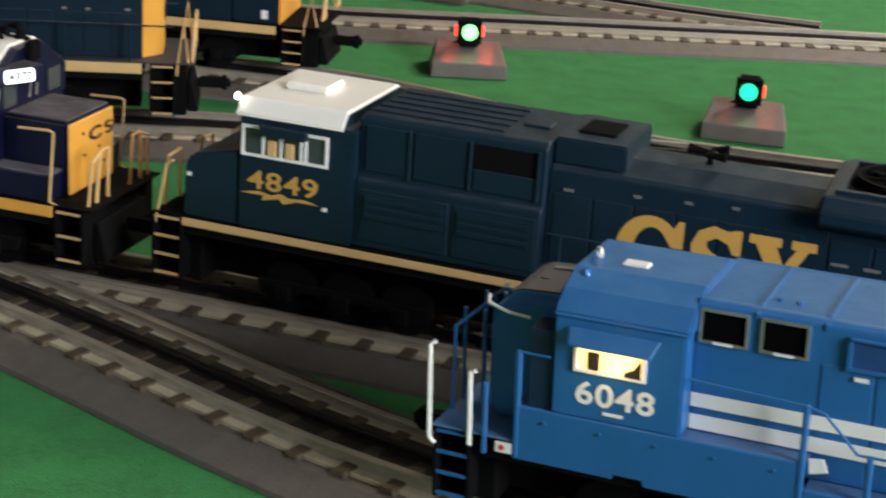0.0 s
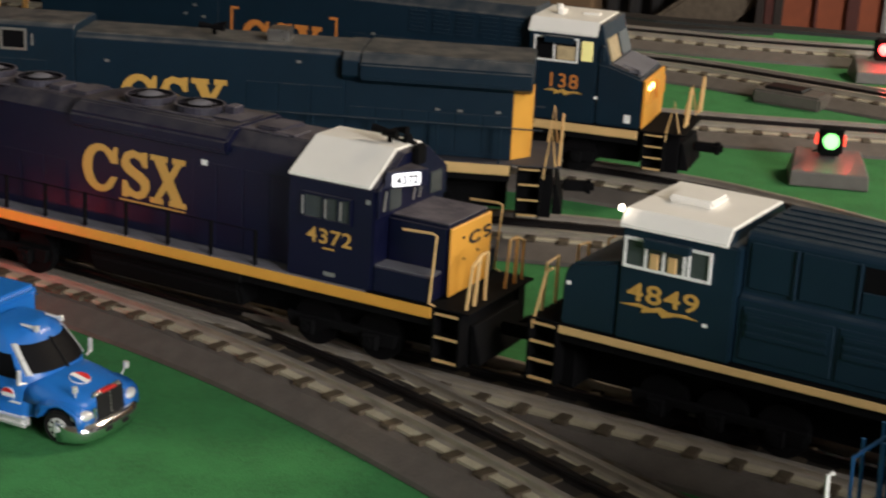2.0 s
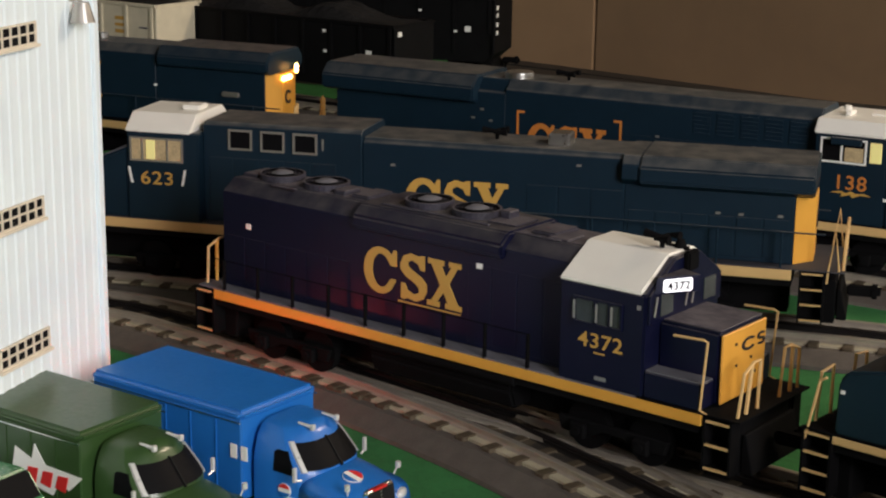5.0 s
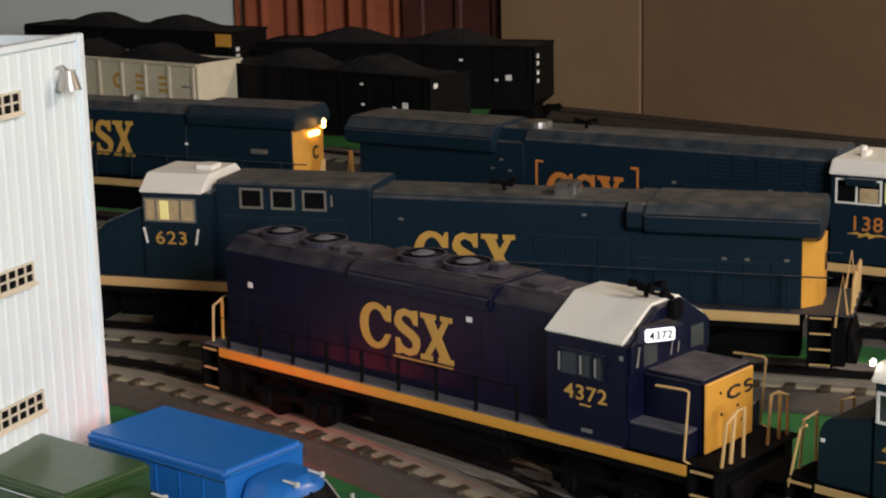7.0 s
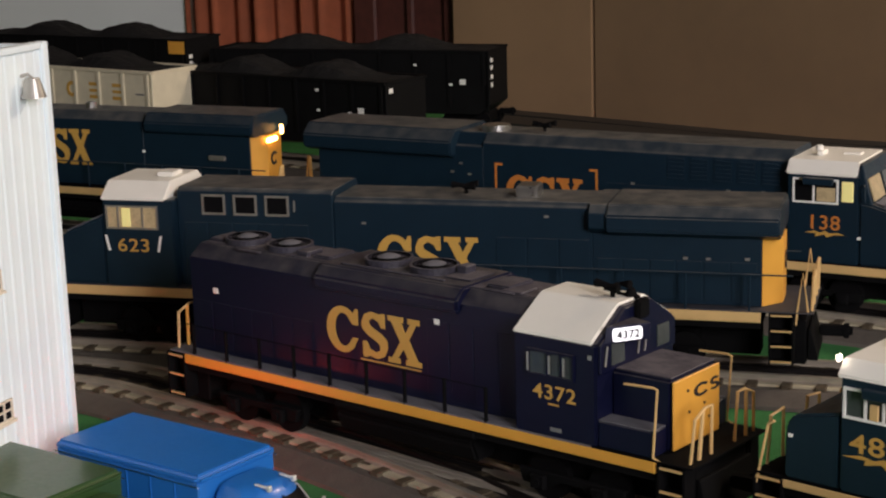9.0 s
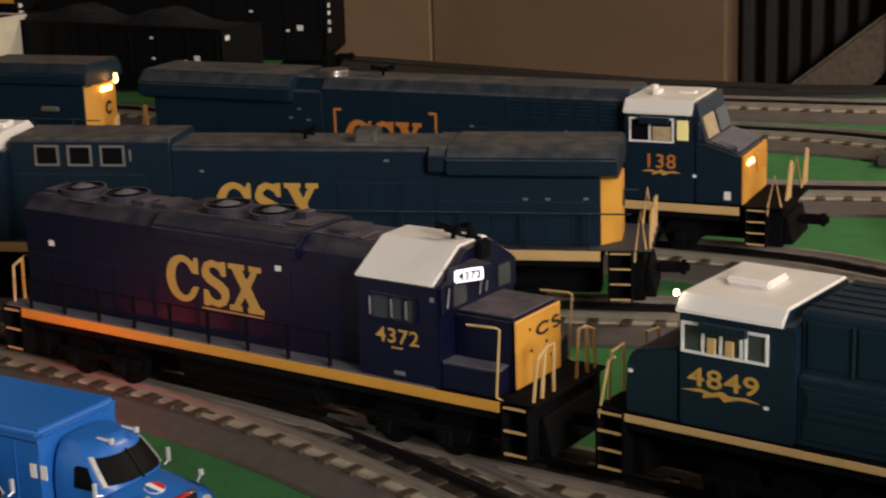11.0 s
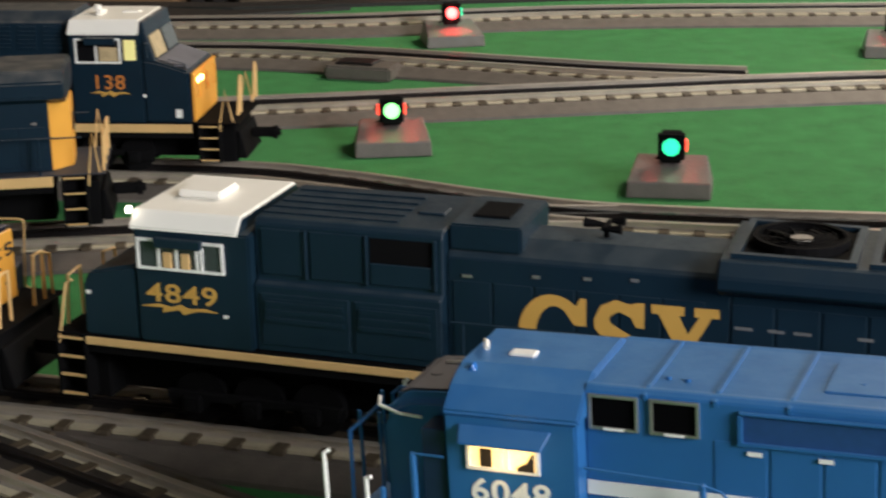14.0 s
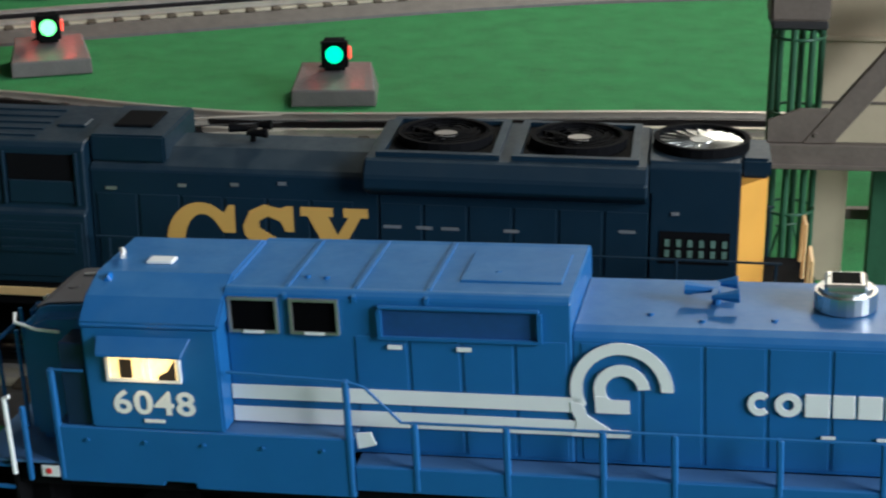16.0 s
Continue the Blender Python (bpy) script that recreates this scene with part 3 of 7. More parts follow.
def rail_posts(parent, us, s, z0, z1, mat, r=0.0006, y=0.0318):
    for u in us:
        part("handrail_post", bevel(bm_box(u - r, u + r, min(s * y, s * (y - 2 * r)), max(s * y, s * (y - 2 * r)), z0, z1), r * 0.5, 1), mat, parent)


def hood(parent, u0, u1, half, z0, zs, zt, mat, name="hood", cham=None, label=""):
    """A long hood with a slanted roof edge: sides to zs, top at zt."""
    c = half * 0.62 if cham is None else cham
    prof = [(-half, z0), (-half, zs), (-half + 0.002, zs + 0.0016), (-c, zt), (c, zt), (half - 0.002, zs + 0.0016), (half, zs), (half, z0)]
    return part(name, bevel(bm_along(prof, u0, u1), 0.0005, 1), mat, parent, label)


def doors(parent, us, y, z0, z1, mat, t=0.0003):
    """Raised access doors on a hood side."""
    for a, b in zip(us, us[1:]):
        part("hood_door", bevel(bm_box(a + 0.0006, b - 0.0006, min(y, y + (t if y > 0 else -t)), max(y, y + (t if y > 0 else -t)), z0, z1), 0.0002, 1), mat, parent)


def louvres(parent, u0, u1, z0, z1, y, n, mat, vertical=False):
    s = -1 if y < 0 else 1
    g = part("grille", bm_box(u0, u1, min(y, y + s * 0.0003), max(y, y + s * 0.0003), z0, z1), mat, parent)
    for i in range(n):
        if vertical:
            a = u0 + (u1 - u0) * (i + 0.2) / n
            bm = bm_box(a, a + (u1 - u0) * 0.55 / n, min(y + s * 0.0003, y + s * 0.0009), max(y + s * 0.0003, y + s * 0.0009), z0 + 0.0004, z1 - 0.0004)
        else:
            a = z0 + (z1 - z0) * (i + 0.2) / n
            bm = bm_box(u0 + 0.0004, u1 - 0.0004, min(y + s * 0.0003, y + s * 0.0009), max(y + s * 0.0003, y + s * 0.0009), a, a + (z1 - z0) * 0.5 / n)
        part("slat", bm, mat, g)
    return g


def horn(parent, u, y, z, mat, d=1):
    bm = bm_cyl((u, y, z), (0, 0, 1), 0.0012, 0.0045, 8)
    bm_box(u - 0.001, u + 0.001, y - 0.006, y + 0.006, z + 0.0042, z + 0.0056, bm)
    for k, (dy, ln) in enumerate(((-0.0055, 0.007), (0, 0.009), (0.0055, 0.006))):
        bm_cyl((u, y + dy, z + 0.005), (d if k != 1 else -d, 0, 0.05), 0.0008, ln, 8, 0.0021, bm)
    return part("air_horn", bm, mat, parent)


def underframe(parent, u0, u1, zb, zt, stripe, half=0.032, tank=None):
    """Side sills with a painted stripe, a deck between, and the fuel tank."""
    part("frame", bm_box(u0, u1, -half + 0.002, half - 0.002, zb - 0.004, zt - 0.0005), M_BLACK, parent)
    part("centre_sill", bm_box(u0 + 0.002, u1 - 0.002, -0.009, 0.009, 0.0225, zb - 0.0042), M_BLACK, parent)
    for s in (-1, 1):
        a, b = sorted((s * half, s * (half - 0.002)))
        part("side_sill", bevel(bm_box(u0, u1, a, b, zb, zt), 0.0003, 1), stripe, parent, "painted sill stripe")
    if tank:
        prof = [(-0.024, 0.040), (-0.026, 0.034), (-0.022, 0.0245), (0.022, 0.0245), (0.026, 0.034), (0.024, 0.040)]
        part("fuel_tank", bevel(bm_along(prof, *tank), 0.0015), M_BLACK, parent)


def chamfer_end(parent, u, z0, z1, out):
    """A yellow hood end with cut-off corners."""
    ring = [(u, -0.0222), (u + out, -0.0105), (u + out, 0.0105), (u, 0.0222)]
    return part("end_plate", bevel(bm_extrude([(x, y, z0) for x, y in ring], [(x, y, z1) for x, y in ring]), 0.0004, 1), M_YELLOW, parent, "yellow hood end with cut corners")


def cab_roof(parent, u0, u1, half, ze, zt, flat, mat, over=0.001):
    prof = [(-half - over, ze), (-half - over, ze + 0.0012), (-flat, zt), (flat, zt), (half + over, ze + 0.0012), (half + over, ze)]
    return part("cab_roof", bevel(bm_along(prof, u0, u1), 0.0006), mat, parent, "")


# 4372: a short dusty navy road switcher
a = thing("diesel_locomotive", pose(-0.0605, -0.0094, 0, 0, 0, 2.23), "dusty navy model locomotive with white cab roof and yellow nose", "model locomotive", "diesel locomotives")
underframe(a, -0.3005, 0.0015, 0.0445, 0.0497, M_YELLOW, tank=(-0.195, -0.105))
part("deck", bm_box(-0.312, -0.0320, -0.0318, 0.0318, 0.0498, 0.0506), M_GREYD, a, "dusty grey walkway")
part("front_platform", bm_box(-0.0319, 0.0205, -0.0318, 0.0318, 0.0498, 0.0506), M_BLACK, a)
hood(a, -0.302, -0.0742, 0.0225, 0.0507, 0.1020, 0.1085, M_NAVY)
part("blister", bevel(bm_along([(-0.0255, 0.0985), (-0.0255, 0.1045), (-0.019, 0.1098), (0.019, 0.1098), (0.0255, 0.1045), (0.0255, 0.0985), (0.02, 0.096), (-0.02, 0.096)], -0.207, -0.113), 0.0012), M_NAVY, a, "flared dynamic brake blister")
for u in (-0.279, -0.247, -0.177, -0.147):
    fan(a, u, 0, 0.1085 if u < -0.21 else 0.1098, 0.0125, M_DUSTY, M_GREYD, "dust-covered roof fan")
for u, w in ((-0.215, 0.006), (-0.125, 0.009), (-0.10, 0.007)):
    part("roof_hatch", bevel(bm_box(u - w, u + w, -0.010, 0.010, 0.1083, 0.1106), 0.0008), M_DUSTY, a)
for u, y, w, l, h in ((-0.2945, 0.0, 0.005, 0.009, 0.0022), (-0.262, -0.0165, 0.009, 0.0012, 0.0010), (-0.229, -0.004, 0.004, 0.006, 0.0030), (-0.162, -0.0150, 0.034, 0.0010, 0.0012), (-0.130, 0.004, 0.003, 0.004, 0.0045), (-0.113, -0.0135, 0.026, 0.0009, 0.0010), (-0.090, -0.006, 0.006, 0.007, 0.0014)):
    top = 0.1096 if -0.207 < u < -0.113 else 0.1083
    part("roof_fitting", bevel(bm_box(u - w, u + w, y - l, y + l, top, top + h), 0.0005, 1), M_DUSTY, a)
for u in (-0.279, -0.247, -0.177, -0.147):
    bm = bm_cyl((u, 0, 0.1118 if u < -0.21 else 0.1131), (0, 0, 1), 0.0065, 0.0014, 18, 0.0030)
    part("fan_cap", bm, M_GREYD, a, "dusty domed fan cap")
part("roof_walk", bm_box(-0.299, -0.0755, -0.0125, 0.0125, 0.1083, 0.1088), M_DUSTY, a, "dust-streaked roof")
part("cab", bevel(bm_box(-0.0742, -0.0290, -0.032, 0.032, 0.0507, 0.0975), 0.0008), M_NAVY, a)
part("cab_upper", bevel(bm_along([(-0.0315, 0.0976), (-0.0105, 0.1108), (0.0105, 0.1108), (0.0315, 0.0976)], -0.0735, -0.0287), 0.0004, 1), M_NAVY, a)
cab_roof(a, -0.0745, -0.0310, 0.0316, 0.0972, 0.1118, 0.0105, M_WHITE)
part("nose", bevel(bm_box(-0.0295, 0.0022, -0.0195, 0.0195, 0.0507, 0.0838), 0.0015), M_NAVY, a)
part("nose_top", bevel(bm_box(-0.0285, 0.0015, -0.0185, 0.0185, 0.0836, 0.0845), 0.0003, 1), M_DUSTY, a, "dust-streaked nose top")
nf = part("nose_door", bevel(bm_box(0.0022, 0.0034, -0.0192, 0.0192, 0.0512, 0.0828), 0.0004, 1), M_YELLOW, a, "yellow nose front")
ring = arc_poly(0.0036, 0.0745, 0.0019, 0.0031, 38, 322, 2.1, 1.0)
part("nose_mark", bm_extrude([(0.0034, y, z) for y, z in ring], [(0.0037, y, z) for y, z in ring]), M_BLACKP, nf, "black open ring")
for c, a0, a1 in ((0.0758, 30, 270), (0.0733, 90, -150)):
    ring = arc_poly(0.0146, c, 0.0007, 0.0018, a0, a1, 2.1, 1.0)
    part("nose_mark", bm_extrude([(0.0034, y, z) for y, z in ring], [(0.0037, y, z) for y, z in ring]), M_BLACKP, nf, "black open ring")
for y, z in ((-0.008, 0.0765), (-0.007, 0.0665), (0.006, 0.0675), (0.010, 0.0600)):
    part("rivet", bm_cyl((0.0034, y, z), (1, 0, 0), 0.0007, 0.0005, 8), M_BLACKP, nf)
window(a, -0.0662, -0.0402, 0.0787, 0.0912, -0.032, M_NAVY, M_GLASSG, (-0.0545, -0.047), label="sliding cab side window")
for u in (-0.0655, -0.0535, -0.0455):
    small_plate(a, u, 0.085, -0.0331, 0.0011, 0.0085, M_TIN)
text_mesh("road_number", "4372", -0.0637, -0.0398, 0.0682, 0.0752, -0.0321, M_GOLD, a, bold=0.012, label="gold figures")
small_plate(a, -0.052, 0.0662, -0.032, 0.006, 0.0007, M_GOLD)
small_plate(a, -0.051, 0.0545, -0.032, 0.0060, 0.0018, M_TIN)
small_plate(a, -0.032, 0.0915, -0.032, 0.002, 0.002, M_TIN)
emblem(a, -0.2005, -0.1385, 0.0665, 0.0905, -0.0226, M_GOLD)
part("emblem_line", bm_box(-0.178, -0.1385, -0.0229, -0.0225, 0.0646, 0.0653), M_GOLD, a)
small_plate(a, -0.2825, 0.0855, -0.0225, 0.0036, 0.0030)
small_plate(a, -0.1275, 0.0915, -0.0225, 0.0036, 0.0026)
doors(a, [-0.30, -0.285, -0.27, -0.255, -0.24, -0.225, -0.21], -0.0225, 0.053, 0.079, M_NAVY)
doors(a, [-0.135, -0.12, -0.105, -0.09, -0.076], -0.0225, 0.053, 0.092, M_NAVY)
# cab front: lit number board, windscreens, bell
fr = part("cab_front", bevel(bm_along([(-0.0305, 0.084), (-0.0305, 0.0968), (-0.0105, 0.1102), (0.0105, 0.1102), (0.0305, 0.0968), (0.0305, 0.084)], -0.0288, -0.0272), 0.0003, 1), M_NAVY, a)
BOARD = Matrix.Translation((-0.0217, -0.0183, 0.1012)) @ Matrix.Rotation(radians(-30.7), 4, "Z")
part("board_housing", bevel(bm_extrude([(-0.0272, -0.0280, 0.0972), (-0.0155, -0.0083, 0.0972), (-0.0272, -0.0050, 0.0972)], [(-0.0272, -0.0265, 0.1050), (-0.0155, -0.0083, 0.1050), (-0.0272, -0.0050, 0.1050)]), 0.0003, 1), M_NAVY, fr)
nb = part("number_board", bevel(bm_box(0.0004, 0.0016, -0.0072, 0.0072, -0.0030, 0.0030), 0.0007, 2), M_BOARD, fr, "lit white number board")
nb.data.transform(BOARD)
tx = text_mesh("board_figures", "4372", -0.0056, 0.0056, -0.0019, 0.0019, 0.0, M_BLACKP, None, depth=0.00012, bold=0.02)
tx.data.transform(BOARD @ Matrix.Translation((0.0017, 0, 0)) @ Matrix.Rotation(radians(90), 4, "Z"))
tx.parent = nb
for s in (-1, 1):
    y0, y1 = sorted((s * 0.0310, s * 0.0197))
    part("step_box", bevel(bm_box(-0.0288, 0.0000, y0, y1, 0.0507, 0.0628), 0.0006, 1), M_NAVY, a)
    part("step_plate", bm_box(-0.0286, -0.0002, y0 + 0.0006, y1 - 0.0006, 0.0628, 0.0633), M_GREYD, a, "dusty grey step plate")
for y in (-0.0225, 0.0145):
    part("windscreen", bm_box(-0.0272, -0.0266, y, y + 0.010, 0.0865, 0.0965), M_GLASSG, fr)
for y in (-0.0285, -0.0025, 0.003):
    grabs(fr, [(-0.0262, y, 0.0875), (-0.0256, y + 0.001, 0.0965)], M_TIN, 0.0005, "wiper")
part("headlight_box", bevel(bm_box(-0.0275, -0.024, -0.0045, 0.0045, 0.1035, 0.1125), 0.0008), M_BLACK, fr)
bm = bm_cyl((-0.034, 0.004, 0.1118), (0, 0, 1), 0.0032, 0.0036, 14, 0.0016)
bm_box(-0.041, -0.030, 0.0025, 0.0055, 0.1112, 0.1124, bm)
part("bell", bm, M_BLACK, a)
horn(a, -0.040, -0.002, 0.1118, M_BLACK)
for s in (-1, 1):
    for u in (-0.296, 0.0095):
        steps(a, u + (-0.012 if u < 0 else 0), s)
    us = [-0.293 + 0.0251 * i for i in range(9)]
    rail_posts(a, us, s, 0.0470, 0.0672, M_BLACK, 0.0009)
    grabs(a, [(-0.300, s * 0.0312, 0.0668)] + [(u, s * 0.0312, 0.0668) for u in us], M_BLACK, 0.0003)
    grabs(a, [(-0.0145, s * 0.0312, 0.0825), (0.0005, s * 0.0312, 0.0832), (0.0025, s * 0.0312, 0.0825), (0.0002, s * 0.0312, 0.0515), (0.004, s * 0.0312, 0.0500)], M_CREAM, 0.0006)
    for u, d in ((0.0165, 1), (-0.310, -1)):
        grabs(a, [(u, s * 0.027, 0.0500), (u + d * 0.001, s * 0.025, 0.070), (u + d * 0.001, s * 0.017, 0.0735), (u + d * 0.001, s * 0.011, 0.0735), (u, s * 0.010, 0.0500)], M_CREAM, 0.0008)
        grabs(a, [(u, s * 0.020, 0.0500), (u + d * 0.001, s * 0.0185, 0.0730)], M_YELLOW if d < 0 else M_CREAM, 0.0010)
plough(a, 0.0205, 1), plough(a, -0.312, -1), coupler(a, 0.0215, 1), coupler(a, -0.313, -1)
bogie(a, -0.048, 2, 0.034), bogie(a, -0.252, 2, 0.034)
for s in (-1, 1):
    part("air_tank", bevel(bm_cyl((-0.19, s * 0.029, 0.0415), (1, 0, 0), 0.0026, 0.09, 12), 0.0006, 1), M_BLACK, a)

# 4849: long dark blue freight locomotive, cab to the west
d = thing("diesel_locomotive", pose(0, 0, 0), "long dark blue model locomotive with white cab roof", "model locomotive", "diesel locomotives")
underframe(d, 0.0, 0.4060, 0.0490, 0.0525, M_CREAM, tank=(0.15, 0.265))
part("deck", bm_box(-0.014, 0.425, -0.0316, 0.0316, 0.0526, 0.0534), M_BLACK, d)
part("nose", bevel(bm_across([(0.0002, 0.0535), (0.0010, 0.0765), (0.0045, 0.0815), (0.0262, 0.0862), (0.0262, 0.0535)], -0.0318, 0.0318), 0.0012), M_TEAL, d)
part("cab", bevel(bm_box(0.0262, 0.0770, -0.0322, 0.0322, 0.0535, 0.1022), 0.0008), M_TEAL, d)
part("cab_upper", bm_along([(-0.0318, 0.1023), (-0.0270, 0.1075), (0.0270, 0.1075), (0.0318, 0.1023)], 0.0262, 0.0725), M_TEAL, d)
cab_roof(d, 0.0245, 0.0722, 0.0318, 0.1012, 0.1085, 0.0275, M_WHITE)
part("air_conditioner", bevel(bm_box(0.0345, 0.0545, -0.008, 0.010, 0.1084, 0.1118), 0.001), M_WHITE, d)
part("marker_lamp", bevel(bm_box(0.0232, 0.0248, -0.0315, -0.0290, 0.1075, 0.1100), 0.0003, 1), M_LAMPW, d, "lit white marker lamp")
window(d, 0.0277, 0.0662, 0.0852, 0.0982, -0.0322, M_WHITEP, M_GLASSG, (0.0375, 0.0455, 0.0545, 0.0565), label="white-framed cab side window")
part("sun_visor", bevel(bm_across([(0.037, 0.0995), (0.0375, 0.0955), (0.0575, 0.0955), (0.058, 0.0995)], -0.0365, -0.0334), 0.0004, 1), M_TEAL, d)
for u in (0.0415, 0.0495):
    part("driver_seat", bevel(bm_box(u - 0.002, u + 0.002, -0.0337, -0.0327, 0.0863, 0.0930), 0.0004, 1), M_CREAM, d)
window(d, 0.0277, 0.0662, 0.0852, 0.0982, 0.0322, M_WHITEP, M_GLASSG, (0.047,), label="white-framed cab side window")
text_mesh("road_number", "4849", 0.0304, 0.0622, 0.0712, 0.0793, -0.0323, M_GOLD, d, bold=0.014, label="gold figures")
bolt_mark(d, 0.0275, 0.0625, 0.0688, -0.0323)
small_plate(d, 0.0655, 0.0675, -0.0322, 0.002, 0.0014)
small_plate(d, 0.0035, 0.0725, -0.032, 0.002, 0.0015)
prof = [(-0.0295, 0.0535), (-0.0295, 0.0815), (-0.0265, 0.083), (-0.0265, 0.1062), (-0.0243, 0.1085), (0.0243, 0.1085), (0.0265, 0.1062), (0.0265, 0.083), (0.0295, 0.0815), (0.0295, 0.0535)]
part("cab_hood", bevel(bm_along(prof, 0.0772, 0.1560), 0.0006, 1), M_TEAL, d)
for i in range(5):
    part("roof_rib", bm_box(0.078 + i * 0.0005, 0.135, -0.019 + i * 0.0085, -0.0165 + i * 0.0085, 0.1084, 0.1092), M_TEAL, d)
for u0, u1, z0, z1 in ((0.0800, 0.0985, 0.0855, 0.1045), (0.1010, 0.1235, 0.0850, 0.1045), (0.080, 0.118, 0.0565, 0.0785), (0.120, 0.1545, 0.0565, 0.0785)):
    part("hood_door", bevel(bm_box(u0, u1, -0.0272 if z0 > 0.08 else -0.0301, -0.0263 if z0 > 0.08 else -0.0294, z0, z1), 0.0003, 1), M_TEAL, d)
part("intake_recess", bm_box(0.1262, 0.1515, -0.0268, -0.0264, 0.0940, 0.1040), M_BLACK, d, "dark intake opening")
part("hood_door", bevel(bm_box(0.1262, 0.1515, -0.0273, -0.0264, 0.0850, 0.0938), 0.0003, 1), M_TEAL, d)
for u in (0.0992, 0.1248, 0.1530):
    part("door_rib", bevel(bm_box(u - 0.0006, u + 0.0006, -0.0280, -0.0264, 0.0845, 0.1048), 0.0002, 1), M_TEAL, d)
for u0, u1 in ((0.082, 0.116), (0.122, 0.152)):
    louvres(d, u0, u1, 0.066, 0.0765, -0.0302, 3, M_TEAL)
part("roof_box", bevel(bm_box(0.1565, 0.1855, -0.0205, 0.0205, 0.1000, 0.1105), 0.0008), M_TEAL, d)
part("roof_hatch", bevel(bm_box(0.163, 0.178, -0.010, 0.010, 0.1104, 0.1116), 0.0004, 1), M_BLACK, d)
part("roof_hatch", bevel(bm_box(0.139, 0.150, -0.006, 0.004, 0.1084, 0.1096), 0.0004, 1), M_TEAL, d)
hood(d, 0.1562, 0.2660, 0.0225, 0.0535, 0.0975, 0.1035, M_TEAL, cham=0.0090)
hood(d, 0.2660, 0.3660, 0.0225, 0.0535, 0.0965, 0.1030, M_TEAL, cham=0.0195)
hood(d, 0.3642, 0.3966, 0.0225, 0.0535, 0.1052, 0.1075, M_TEAL, cham=0.0205)
horn(d, 0.214, 0, 0.1033, M_BLACK)
part("radiator", bevel(bm_along([(-0.0225, 0.0915), (-0.0305, 0.0960), (-0.0305, 0.1010), (-0.0260, 0.1065), (0.0260, 0.1065), (0.0305, 0.1010), (0.0305, 0.0960), (0.0225, 0.0915)], 0.2615, 0.3640), 0.0008, 1), M_TEAL, d, "flared radiator housing")
for u0, u1 in ((0.2655, 0.3105), (0.3150, 0.3605)):
    bm = bmesh.new()
    for x0, x1, y0, y1 in ((u0, u1, -0.0235, -0.0205), (u0, u1, 0.0205, 0.0235), (u0, u0 + 0.003, -0.0205, 0.0205), (u1 - 0.003, u1, -0.0205, 0.0205)):
        bm_box(x0, x1, y0, y1, 0.1064, 0.1084, bm)
    part("fan_frame", bm, M_TEAL, d)
    part("fan_well", bm_box(u0 + 0.003, u1 - 0.003, -0.0205, 0.0205, 0.1064, 0.1067), M_BLACK, d)
    fan(d, (u0 + u1) / 2, 0, 0.1068, 0.0180, M_BLACK, M_TIN, "large dark roof fan with grey hub")
fan(d, 0.3825, 0.0, 0.1076, 0.0175, M_STEEL, M_STEEL, "bright metal roof fan")
chamfer_end(d, 0.3967, 0.0535, 0.0995, 0.0100)
part("end_corner", bevel(bm_box(0.3966, 0.4075, -0.013, 0.013, 0.0996, 0.1070), 0.0012), M_TEAL, d)
part("end_grille", bm_box(0.3688, 0.3938, -0.0229, -0.0224, 0.0695, 0.0818), M_BLACK, d)
# Greenish glints on the grille are painted as two rows of plates.
for i in range(6):
    for z in (0.0735, 0.0775):
        small_plate(d, 0.3715 + 0.0041 * i, z, -0.0229, 0.0017, 0.0026, M_GLINT)
emblem(d, 0.1850, 0.2620, 0.0540, 0.0862, -0.0226, M_GOLD)
for u, z, w in ((0.1645, 0.0905, 0.004), (0.192, 0.0925, 0.003), (0.212, 0.0935, 0.003), (0.230, 0.0945, 0.003), (0.271, 0.0795, 0.0065), (0.283, 0.0795, 0.006), (0.2925, 0.0795, 0.0065), (0.315, 0.0795, 0.0055), (0.357, 0.0810, 0.006), (0.374, 0.0885, 0.003)):
    small_plate(d, u, z, -0.0226, w, 0.0012, M_TIN)
doors(d, [0.158 + 0.0165 * i for i in range(7)], -0.0225, 0.0555, 0.0885, M_TEAL, 0.0004)
doors(d, [0.266 + 0.0165 * i for i in range(7)], -0.0225, 0.0555, 0.0885, M_TEAL, 0.0004)
for s in (-1, 1):
    steps(d, -0.0072, s, 0.0245, 0.0525, 4)
    steps(d, 0.4145, s, 0.0245, 0.0525, 4)
    grabs(d, [(-0.0135, s * 0.0305, 0.0480), (-0.0125, s * 0.0305, 0.0520), (-0.0080, s * 0.0305, 0.0745), (-0.0050, s * 0.0305, 0.0765)], M_CREAM, 0.0006)
    grabs(d, [(-0.0135, s * 0.022, 0.0530), (-0.0130, s * 0.020, 0.0745), (-0.0130, s * 0.010, 0.0755), (-0.0135, s * 0.009, 0.0530)], M_CREAM, 0.0008)
    rail_posts(d, [0.165 + 0.035 * i for i in range(8)], s, 0.053, 0.0745, M_TEAL)
    grabs(d, [(0.160, s * 0.0312, 0.0742), (0.412, s * 0.0312, 0.0742)], M_TEAL, 0.0005)
    grabs(d, [(0.4225, s * 0.028, 0.0530), (0.4230, s * 0.025, 0.073), (0.4230, s * 0.012, 0.074), (0.4225, s * 0.010, 0.0530)], M_CREAM, 0.0008)
plough(d, -0.014, -1), plough(d, 0.425, 1), coupler(d, -0.015, -1), coupler(d, 0.426, 1)
bogie(d, 0.072), bogie(d, 0.338)

